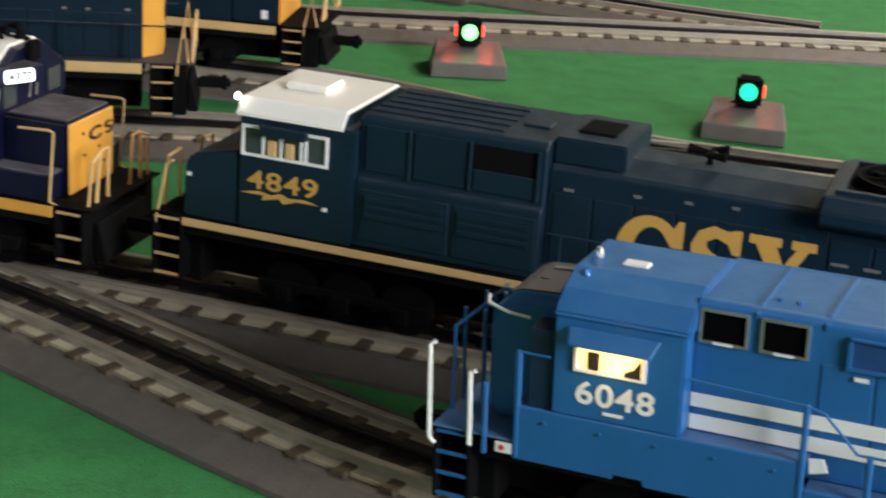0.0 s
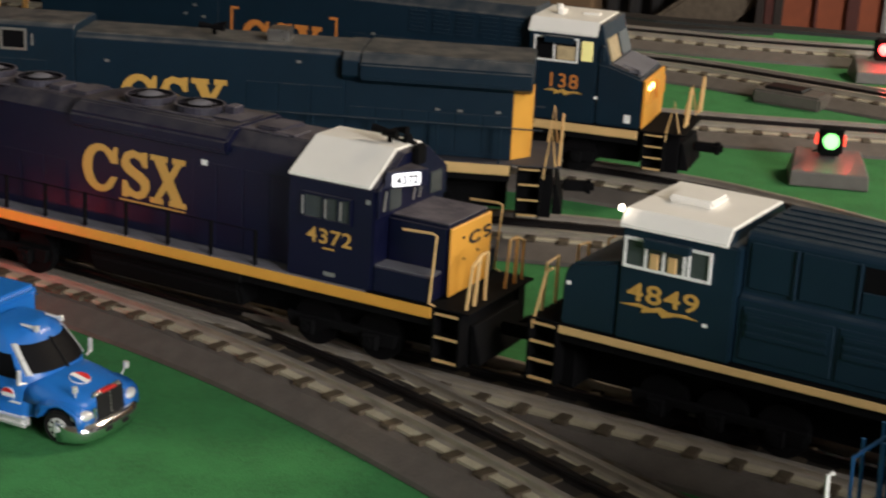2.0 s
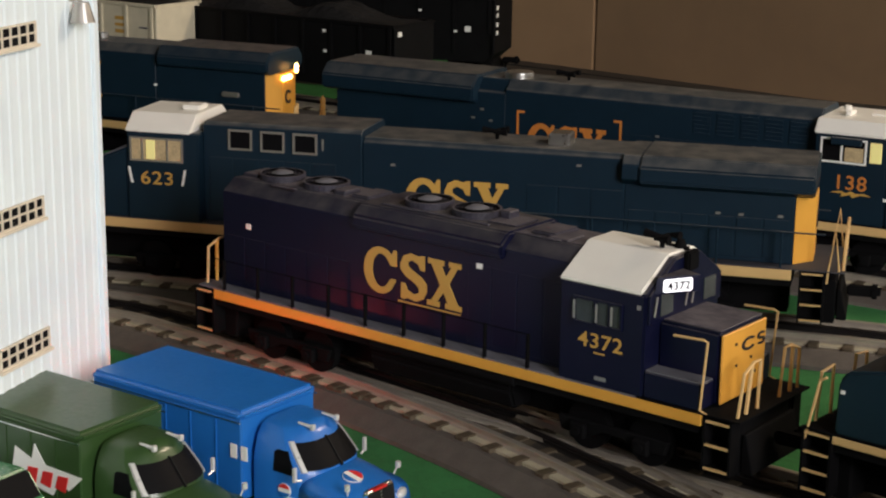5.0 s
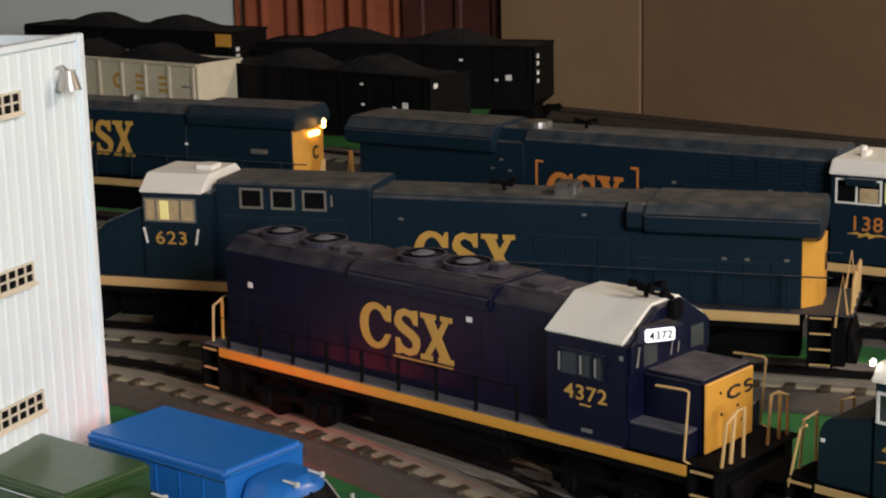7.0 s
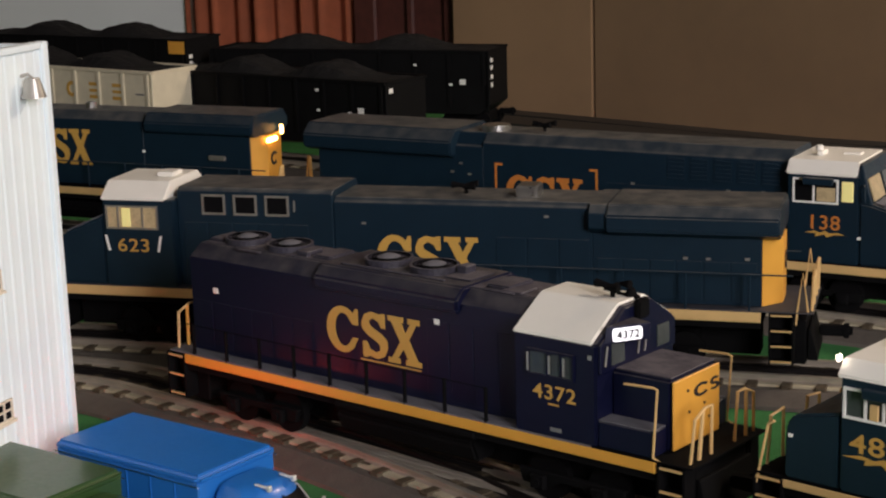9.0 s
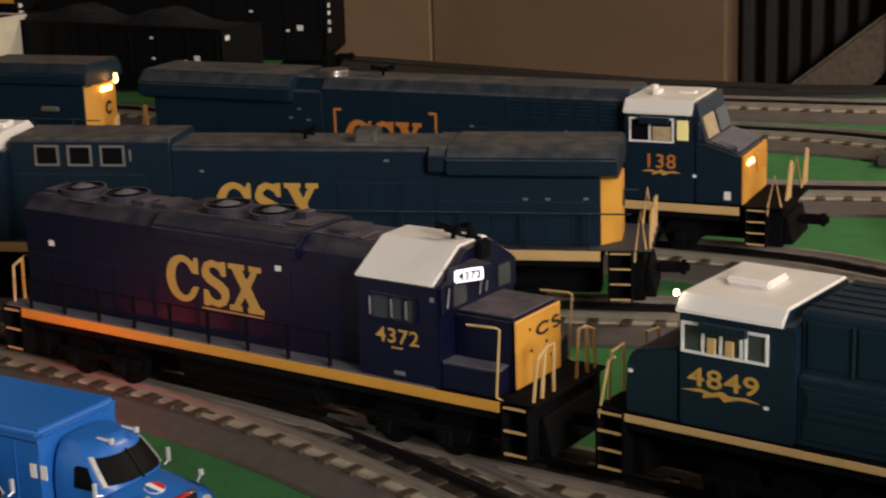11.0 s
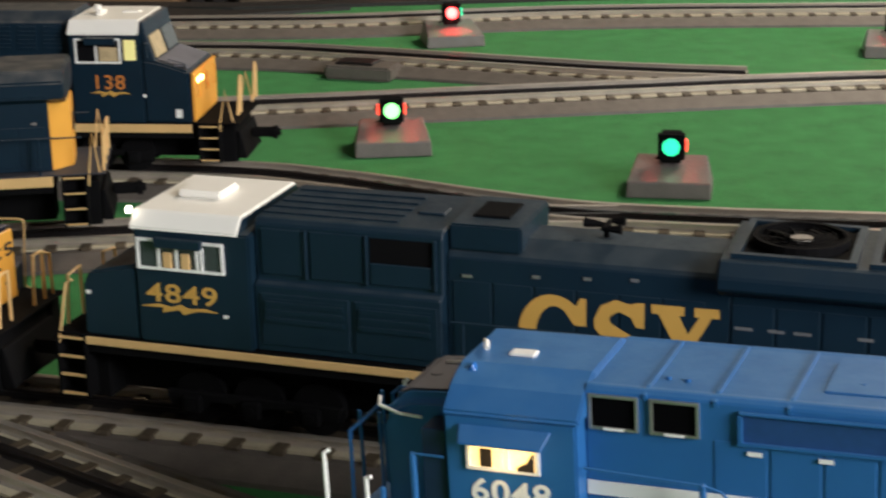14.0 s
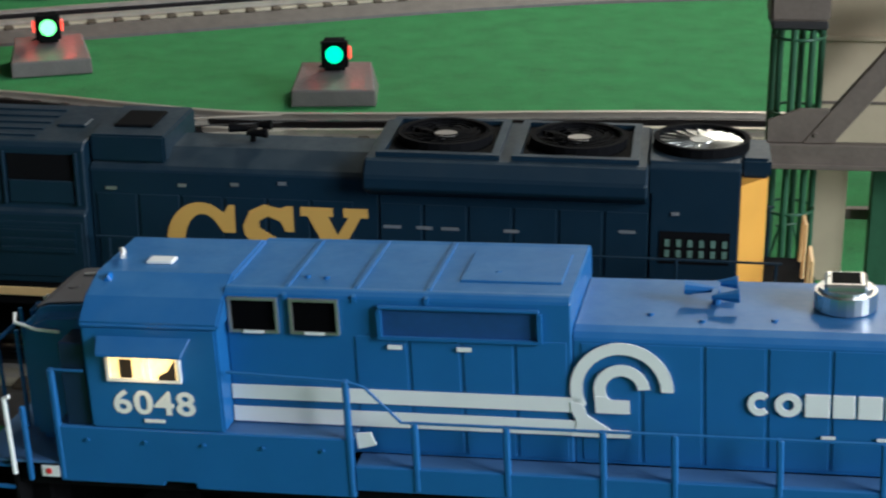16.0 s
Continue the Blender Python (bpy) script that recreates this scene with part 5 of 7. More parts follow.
for u in (0.2800, 0.3010, 0.3225):
    part("roof_seam", bm_along([(-0.0239, 0.1028), (-0.0239, 0.1046), (-0.0192, 0.1061), (0.0192, 0.1061), (0.0239, 0.1046), (0.0239, 0.1028)], u - 0.0006, u + 0.0006), M_BLUE, e)
part("roof_panel", bevel(bm_box(0.330, 0.360, -0.012, 0.012, 0.1053, 0.1061), 0.0003, 1), M_BLUE, e)
for u0, u1 in ((0.2627, 0.2778), (0.2815, 0.2962)):
    window(e, u0, u1, 0.0926, 0.1036, -0.0235, M_TIN, M_BLACKW, t=0.0008, label="square window in a grey frame")
    small_plate(e, (u0 + u1) / 2, 0.0931, -0.0246, 0.006, 0.0008)
# Recess shade is put into the panel as a darker blue.
part("vent_panel", bm_box(0.3090, 0.3545, -0.0238, -0.0234, 0.0928, 0.1012), M_SLOT, e, "recessed vent panel in blue darkened for shade")
part("vent_frame", bm_box(0.3078, 0.3090, -0.0250, -0.0236, 0.0920, 0.1012), M_BLUE, e)
part("vent_frame", bm_box(0.3545, 0.3557, -0.0250, -0.0236, 0.0920, 0.1012), M_BLUE, e)
part("vent_sill", bm_box(0.3090, 0.3545, -0.0250, -0.0236, 0.0920, 0.0929), M_BLUE, e)
part("vent_hood", bevel(bm_box(0.3080, 0.3550, -0.0250, -0.0236, 0.1013, 0.1024), 0.0003, 1), M_BLUE, e)
for us in ([0.300, 0.3165, 0.3320, 0.3475, 0.363], [0.366, 0.3835, 0.401, 0.4185, 0.436, 0.4535, 0.471, 0.488]):
    doors(e, us, -0.0235 if us[0] < 0.35 else -0.0232, 0.0560, 0.0925, M_BLUE, 0.0003)
for u in (0.3125, 0.3330):
    small_plate(e, u, 0.0895, -0.0241, 0.0042, 0.0013)
for u in (0.4355, 0.4505):
    small_plate(e, u, 0.0665, -0.0238, 0.0038, 0.0009)
for z0, z1, u1 in ((0.0712, 0.0757, 0.3660), (0.0638, 0.0686, 0.3660)):
    part("white_stripe", bm_box(0.2616, u1, -0.0244, -0.0240, z0, z1), M_WHITEP, e, "white painted stripe")
LX, LZ = 0.3780, 0.0785
part("emblem_arc", bm_polys([arc_poly(LX, LZ, 0.0112, 0.0147, 0, 205)], -0.0240, 0.0004), M_WHITEP, e, "white painted arc")
part("emblem_arc", bm_polys([arc_poly(LX, LZ, 0.0046, 0.0080, 5, 205)], -0.0240, 0.0004), M_WHITEP, e, "white painted arc")
part("emblem_foot", bm_polys([[(LX - 0.0146, LZ - 0.0040), (LX - 0.0110, LZ - 0.0046), (LX - 0.0100, 0.0705), (LX - 0.0030, 0.0660), (LX + 0.0022, 0.0660), (LX + 0.0022, 0.0638), (LX - 0.0150, 0.0638), (LX - 0.0128, 0.0680), (LX - 0.0146, 0.0720)]], -0.0240, 0.0006), M_WHITEP, e, "white painted stripe end")
part("emblem_foot", bm_polys([[(LX - 0.0078, LZ - 0.0020), (LX - 0.0044, LZ - 0.0020), (LX - 0.0030, 0.0755), (LX + 0.0022, 0.0755), (LX + 0.0022, 0.0714), (LX - 0.0075, 0.0714)]], -0.0240, 0.0006), M_WHITEP, e, "white painted stripe end")
for i, w in enumerate((0.0066, 0.0074, 0.0068, 0.0060, 0.0066, 0.0020, 0.0048)):
    u = 0.4132 + sum((0.0066, 0.0074, 0.0068, 0.0060, 0.0066, 0.0020, 0.0048)[:i]) + 0.0008 * i
    if i < 2:
        poly = arc_poly(u + w / 2, 0.0761, 0.0016, 0.0036, 45 if i == 0 else 0, 315 if i == 0 else 359, w / 0.0072, 1.0)
        part("name_shape", bm_polys([poly], -0.0237, 0.0005), M_WHITEP, e, "plain white painted ring")
    else:
        part("name_shape", bevel(bm_box(u, u + w, -0.0242, -0.0236, 0.0726, 0.0796), 0.0002, 1), M_WHITEP, e)
for s in (-1, 1):
    rail_posts(e, [0.3188, 0.3457, 0.3733, 0.3935, 0.4225, 0.4505, 0.480, 0.510, 0.540], s, 0.0470, 0.0695, M_BLUE, 0.0010, 0.0328)
    rail_posts(e, [0.2990], s, 0.0445, 0.0820, M_BLUE, 0.0010, 0.0328)
    rail_posts(e, [0.2075], s, 0.0450, 0.0820, M_BLUE, 0.0010, 0.0328)
    grabs(e, [(0.2630, s * 0.0320, 0.0830), (0.2990, s * 0.0320, 0.0815), (0.3045, s * 0.0320, 0.0800), (0.3150, s * 0.0320, 0.0692), (0.3188, s * 0.0320, 0.0692), (0.4225, s * 0.0320, 0.0692), (0.55, s * 0.0320, 0.0692)], M_BLUE, 0.0005)
    grabs(e, [(0.2075, s * 0.0320, 0.0815), (0.2180, s * 0.0320, 0.0815)], M_BLUE, 0.0005)
    rail_posts(e, [0.1965], s, 0.0440, 0.0690, M_BLUE, 0.0008, 0.0328)
    grabs(e, [(0.1930, s * 0.0325, 0.0722), (0.1912, s * 0.0325, 0.0718), (0.1915, s * 0.0325, 0.0462)], M_WHITEP, 0.0008, "handrail", "white handrail")
    grabs(e, [(0.1785, s * 0.0310, 0.0795), (0.1768, s * 0.0322, 0.0785), (0.1772, s * 0.0325, 0.0460), (0.1790, s * 0.0322, 0.0440)], M_WHITEP, 0.0008, "handrail", "white handrail")
    steps(e, 0.1850, s, 0.0245, 0.0500, 4, 0.012, edge=M_BLUE)
    grabs(e, [(0.1790, s * 0.018, 0.0505), (0.1790, s * 0.017, 0.0800), (0.1860, s * 0.0085, 0.0860), (0.1920, s * 0.0080, 0.0860)], M_BLUE, 0.0007)
    for u in (0.1790, 0.1860):
        grabs(e, [(u, s * 0.0090, 0.0505), (u, s * 0.0090, 0.0840)], M_BLUE, 0.0007, "handrail_post")
    steps(e, 0.602, s, 0.0245, 0.0540, 4, 0.012, edge=M_BLUE)
part("flag_folded", bevel(bm_extrude([(0.3005, -0.0300, 0.0640), (0.3050, -0.0300, 0.0645), (0.3065, -0.0300, 0.0605), (0.3010, -0.0300, 0.0590)], [(0.3005, -0.0292, 0.0640), (0.3050, -0.0292, 0.0645), (0.3065, -0.0292, 0.0605), (0.3010, -0.0292, 0.0590)]), 0.0001, 1), M_WHITEP, e)
st = part("exhaust_pipe", bevel(bm_cyl((0.4395, 0, 0.0955), (0, 0, 1), 0.0088, 0.0075, 24), 0.0012), M_STEEL, e, "bright metal exhaust stack")
part("pipe_top", bevel(bm_box(0.4335, 0.4455, -0.0060, 0.0060, 0.1026, 0.1052), 0.0008, 1), M_STEEL, st)
part("pipe_mouth", bm_box(0.4355, 0.4435, -0.0040, 0.0040, 0.1051, 0.1055), M_BLACK, st)
horn(e, 0.4030, 0, 0.0956, M_BLUE)
for u, y in ((0.385, -0.010), (0.400, -0.014), (0.395, 0.008), (0.420, -0.012), (0.290, -0.012), (0.284, -0.0115), (0.340, -0.004)):
    part("roof_bolt", bm_cyl((u, y, 0.0960 if u > 0.364 else 0.1053), (0, 0, 1), 0.0009, 0.0010, 8), M_BLUE, e)
part("rear_end", bevel(bm_box(0.590, 0.592, -0.0225, 0.0225, 0.0545, 0.0990), 0.0004, 1), M_BLUE, e)
part("rear_deck", bm_box(0.590, 0.610, -0.032, 0.032, 0.0535, 0.0543), M_GREYB, e)
part("fuel_tank", bevel(bm_along([(-0.024, 0.042), (-0.026, 0.034), (-0.022, 0.0245), (0.022, 0.0245), (0.026, 0.034), (0.024, 0.042)], 0.335, 0.455), 0.0015), M_BLACK, e)
plough(e, 0.1785, -1), plough(e, 0.610, 1), coupler(e, 0.1765, -1), coupler(e, 0.611, 1)
bogie(e, 0.262), bogie(e, 0.525)
point_lamp("cab_bulb", e.matrix_world @ Vector((0.2385, -0.040, 0.0850)), 0.004, (1.0, 0.62, 0.25), 0.004)


# ---- coal hoppers ----
def hopper(m, length, mat, label, cream=False, z1=0.1035, end_marks=(0.093, 0.085, 0.075, 0.066)):
    h = thing("coal_hopper", m, label, "hopper car", "coal hopper cars")
    w, z0 = 0.032, 0.036
    bm = bm_across([(-length, z1), (-length, 0.046), (-length + 0.012, z0), (-0.012, z0), (0, 0.046), (0, z1)], -w, w)
    part("body", bevel(bm, 0.0006, 1), mat, h)
    n = 9
    for s in (-1, 1):
        for i in range(n):
            u = -length + 0.006 + (length - 0.012) * i / (n - 1)
            a_, b_ = sorted((s * w, s * (w + 0.0022)))
            part("side_rib", bm_box(u - 0.0018, u + 0.0018, a_, b_, 0.045 if 0.035 < -u < length - 0.035 else 0.068, z1), mat, h)
        a_, b_ = sorted((s * (w + 0.0024), s * (w - 0.002)))
        part("top_chord", bm_box(-length, 0.0, a_, b_, z1, z1 + 0.0028), mat, h)
    for u in (-length, -0.002):
        part("end_chord", bm_box(u, u + 0.002, -w, w, z1, z1 + 0.0028), mat, h)
        part("end_post", bm_box(u - 0.004, u, -w, -w + 0.002, 0.04, z1), mat, h)
    random.seed(int(length * 1000))
    nx, ny = 44, 12
    bm = bmesh.new()
    grid = []
    for i in range(nx + 1):
        row = []
        for j in range(ny + 1):
            x, y = -length + 0.003 + (length - 0.006) * i / nx, -w + 0.0012 + (2 * w - 0.0024) * j / ny
            edge = min(1, 5 * j / ny, 5 * (ny - j) / ny, 6 * i / nx, 6 * (nx - i) / nx)
            zz = z1 + 0.0006 + edge * (0.009 + 0.0065 * math.sin(i / nx * math.pi * 5.2 + length * 9)) + edge * random.uniform(-0.0012, 0.0012)
            row.append(bm.verts.new((x, y, zz)))
        grid.append(row)
    for i in range(nx):
        for j in range(ny):
            bm.faces.new((grid[i][j], grid[i + 1][j], grid[i + 1][j + 1], grid[i][j + 1]))
    part("coal_load", bm, M_COAL, h, "heaped black coal")
    for u in (-0.032, -length + 0.032):
        bogie(h, u, 2, 0.034)
    coupler(h, 0.0, 1), coupler(h, -length, -1)
    if cream:
        for k, u in enumerate((-0.12, -0.085, -0.05)):
            part("side_mark", bm_polys(ring_strips(u, 0.083, 0.0045, 0.0085, 40, 320, 12) if k == 0 else [[(u - 0.008, 0.0745), (u + 0.008, 0.0745), (u + 0.008, 0.0780), (u - 0.008, 0.0780)], [(u - 0.008, 0.0815), (u + 0.008, 0.0815), (u + 0.008, 0.0845), (u - 0.008, 0.0845)], [(u - 0.008, 0.0880), (u + 0.008, 0.0880), (u + 0.008, 0.0915), (u - 0.008, 0.0915)]], -w - 0.0003, 0.0005), M_GOLD, h, "faded gold painted shape")
        small_plate(h, -0.018, 0.082, -w - 0.0004, 0.012, 0.0015, M_GREYD)
    else:
        for u, z in ((-0.030, 0.072), (-0.044, 0.069), (-0.085, 0.090), (-0.084, 0.070)):
            small_plate(h, u, z, -w - 0.0023, 0.007 if u == -0.030 else 0.004, 0.006 if u == -0.030 else 0.0026)
        for z in end_marks:
            part("end_plate", bm_box(0.0002, 0.0008, -0.028, -0.022, z, z + 0.0045), M_WHITEP, h)
    return h


hopper(pose(-0.866, 0.8164, 0, 0, 0, 22), 0.335, M_BLACKCAR, "black coal hopper car heaped with coal")
h2 = hopper(pose(-1.205, 0.683, 0, 0, 0, 12), 0.33, M_BLACKCAR, "black coal hopper car heaped with coal", z1=0.1130)
part("yellow_placard", bm_box(-0.024, -0.001, -0.0348, -0.0342, 0.0985, 0.1130), M_YELLOW, h2, "square yellow placard")
hopper(pose(-0.795, 0.592, 0, 0, 0, 6), 0.30, M_BLACKCAR, "black coal hopper car beside the cream one", z1=0.0985, end_marks=(0.090, 0.060))
hopper(pose(-1.045, 0.507, 0, 0, 0, 6), 0.30, M_CREAMCAR, "cream coal hopper car with gold markings", True)


# ---- lineside signals ----
def signal(m, front, side, label, back=False, spill=None):
    s = thing("block_signal", m, label, "railway signal", "lineside signals")
    base = bm_extrude([(-0.027, -0.024, 0), (0.027, -0.024, 0), (0.027, 0.026, 0), (-0.027, 0.026, 0)], [(-0.0265, -0.0235, 0.0105), (0.0265, -0.0235, 0.0105), (0.0225, 0.020, 0.0185), (-0.0225, 0.020, 0.0185)])
    part("base", bevel(base, 0.0008, 1), M_SIGBASE, s, "grey sloped plastic base")
    head = part("signal_head", bevel(bm_box(-0.0085, 0.0085, -0.002, 0.010, 0.0175, 0.0375), 0.002), M_BLACK, s)
    part("hood_visor", bm_across([(-0.0085, 0.0365), (0.0085, 0.0365), (0.0085, 0.0375), (-0.0085, 0.0375)], -0.006, -0.002), M_BLACK, head)
    lens = bm_cyl((0.0, -0.0022, 0.0285), (0, -1, 0), 0.0056, 0.0012, 20)
    part("lens", lens, front, head, "lit round lens")
    part("side_lens", bevel(bm_box(0.0086, 0.0104, 0.001, 0.0065, 0.0245, 0.0325), 0.0008, 1), side, head, "lit lens seen edge on")
    if front is M_LEDGW:
        part("side_lens", bevel(bm_box(-0.0104, -0.0086, 0.001, 0.0065, 0.0245, 0.0325), 0.0008, 1), side, head, "lit lens seen edge on")
    part("lamp_wire", bm_tube([(-0.012, 0.012, 0.0160), (-0.006, 0.0125, 0.0200), (0.0, 0.0105, 0.0240)], 0.0006), M_BLACK, s)
    if spill:
        point_lamp("signal_glow", m @ Vector((0, -0.008, 0.0285)), spill[0], spill[1])
        for k in (-1, 1):
            point_lamp("signal_glow", m @ Vector((k * 0.0135, 0.004, 0.028)), spill[2] * (1 if k > 0 else 0.6), spill[3])
    return s


GREEN, REDC = (0.1, 1.0, 0.4), (1.0, 0.07, 0.05)
signal(pose(-0.056, 0.492, 0, 0, 0, 22), M_LEDGW, M_LEDRD, "grey-based signal showing bright green by the track", spill=(0.0014, GREEN, 0.009, REDC))
signal(pose(0.1545, 0.4380, 0, 0, 0, 8), M_LEDG, M_LEDRD, "grey-based signal showing green on the felt", spill=(0.0007, GREEN, 0.0035, REDC))
signal(pose(-0.140, 0.885, 0, 0, 0, 28), M_LEDR, M_LEDG, "grey-based signal showing red at the far track", spill=(0.050, REDC, 0.002, GREEN))
signal(pose(0.258, 0.925, 0, 0, 0, 8), M_LEDR, M_LEDG, "grey-based signal showing red beyond the loop", spill=(0.035, REDC, 0.001, GREEN))
signal(pose(-0.314, -0.108, 0, 0, 0, 175) @ Matrix.Diagonal((1, 1, 0.8, 1)), M_LEDR, M_LEDRD, "grey-based signal showing red behind the trucks", spill=(0.026, REDC, 0.026, REDC))
box = thing("switch_motor", pose(-0.165, 0.722, 0, 0, 0, -1), "grey switch motor housing with a dark cover plate", "switch motor")
part("housing", bevel(bm_box(-0.03, 0.03, -0.018, 0.015, 0, 0.012), 0.002), M_BED, box)
part("cover_plate", bevel(bm_box(-0.022, 0.012, -0.012, 0.010, 0.012, 0.0145), 0.001, 1), M_RAILB, box)


# ---- trucks ----
def cab_half(z):
    """Half the width of the rounded truck cab at height z."""
    return 0.0186 if z < 0.027 else 0.0186 - 0.0030 * ((z - 0.027) / 0.015) ** 1.6


def cab_front(z):
    """How far the middle of the cab front reaches at height z."""
    if z < 0.0275:
        return 0.0282
    if z < 0.0400:
        return 0.0282 - 0.0098 * (z - 0.0275) / 0.0125
    return 0.0184 - 0.0060 * ((z - 0.0400) / 0.0060) ** 2


def truck_cab():
    """A cab with a raked, bowed front and a roof that rounds over."""
    bm, rings = bmesh.new(), []
    for z, shrink in ((0.0090, 1), (0.0180, 1), (0.0270, 1), (0.0300, 1), (0.0335, 1), (0.0370, 1), (0.0400, 0.985), (0.0420, 0.95), (0.0438, 0.88), (0.0450, 0.76), (0.0457, 0.55), (0.0460, 0.25)):
        w, f = cab_half(min(z, 0.042)) * shrink, cab_front(z)
        ring = [(-0.0045, -w), (-0.0045, w)]
        for k in range(17):
            y = w * math.cos(math.pi * k / 16)
            ring.append((max(0.001, f - 0.0085 * abs(y / w) ** 3.0), y))
        rings.append([bm.verts.new((x, y, z)) for x, y in ring])
    n = len(rings[0])
    for a, b in zip(rings, rings[1:]):
        for k in range(n):
            bm.faces.new((a[k], a[(k + 1) % n], b[(k + 1) % n], b[k]))
    bm.faces.new(rings[0][::-1]), bm.faces.new(rings[-1])
    bmesh.ops.recalc_face_normals(bm, faces=bm.faces)
    for e in bm.edges:
        e.smooth = len(e.link_faces) < 2 or e.calc_face_angle(0) < 0.9
    return bm


def screen_patch(k0, k1, out, z0, z1):
    """A piece of the bowed windscreen between two shares of its width."""
    bm, rows = bmesh.new(), []
    for i in range(7):
        z = z0 + (z1 - z0) * i / 6
        w, f = cab_half(z), cab_front(z)
        row = []
        for off in (out, -0.0006):
            for k in range(13):
                y = w * (k0 + (k1 - k0) * k / 12)
                row.append(bm.verts.new((f - 0.0085 * abs(y / w) ** 3.0 + off, y * (1 + off * 8), z + off * 0.5)))
        rows.append(row)
    for a, b in zip(rows, rows[1:]):
        for off in (0, 13):
            for k in range(12):
                bm.faces.new((a[off + k], a[off + k + 1], b[off + k + 1], b[off + k]))
        bm.faces.new((a[0], a[13], b[13], b[0])), bm.faces.new((a[12], a[25], b[25], b[12]))
    for row in (rows[0], rows[-1]):
        for k in range(12):
            bm.faces.new((row[k], row[k + 1], row[14 + k], row[13 + k]))
    bmesh.ops.recalc_face_normals(bm, faces=bm.faces)
    for e in bm.edges:
        e.smooth = e.calc_face_angle(0) < 0.7
    return bm


def truck_bonnet():
    """A sloping bonnet with a rounded crown."""
    bm, rings = bmesh.new(), []
    for x, w, h in ((0.0200, 0.0184, 0.0292), (0.0260, 0.0184, 0.0287), (0.0320, 0.0181, 0.0274), (0.0390, 0.0172, 0.0256), (0.0440, 0.0160, 0.0240), (0.0470, 0.0142, 0.0228), (0.0488, 0.0115, 0.0212)):
        ring = []
        for k in range(17):
            q = math.pi * k / 16
            c, d = math.cos(q), math.sin(q)
            ring.append(bm.verts.new((x, w * math.copysign(abs(c) ** 0.75, c), 0.0165 + (h - 0.0165) * d ** 0.6)))
        rings.append(ring)
    for a, b in zip(rings, rings[1:]):
        for k in range(16):
            bm.faces.new((a[k], a[k + 1], b[k + 1], b[k]))
        bm.faces.new((a[16], a[0], b[0], b[16]))
    bm.faces.new(rings[0]), bm.faces.new(rings[-1][::-1])
    bmesh.ops.recalc_face_normals(bm, faces=bm.faces)
    return bm


def truck_bumper():
    """A deep bumper that wraps round the front corners."""
    bm, rings = bmesh.new(), []
    for k in range(25):
        p = -1 + 2 * k / 24
        y, x = 0.0203 * math.sin(p * math.pi / 2), 0.0528 - 0.0115 * abs(p) ** 3.2
        rings.append([bm.verts.new((x + dx, y, z)) for dx, z in ((-0.0030, 0.0022), (-0.0006, 0.0022), (0.0004, 0.0045), (0.0004, 0.0080), (-0.0010, 0.0108), (-0.0034, 0.0112))])
    for a, b in zip(rings, rings[1:]):
        for k in range(6):
            bm.faces.new((a[k], a[(k + 1) % 6], b[(k + 1) % 6], b[k]))
    bm.faces.new(rings[0]), bm.faces.new(rings[-1][::-1])
    bmesh.ops.recalc_face_normals(bm, faces=bm.faces)
    return bm


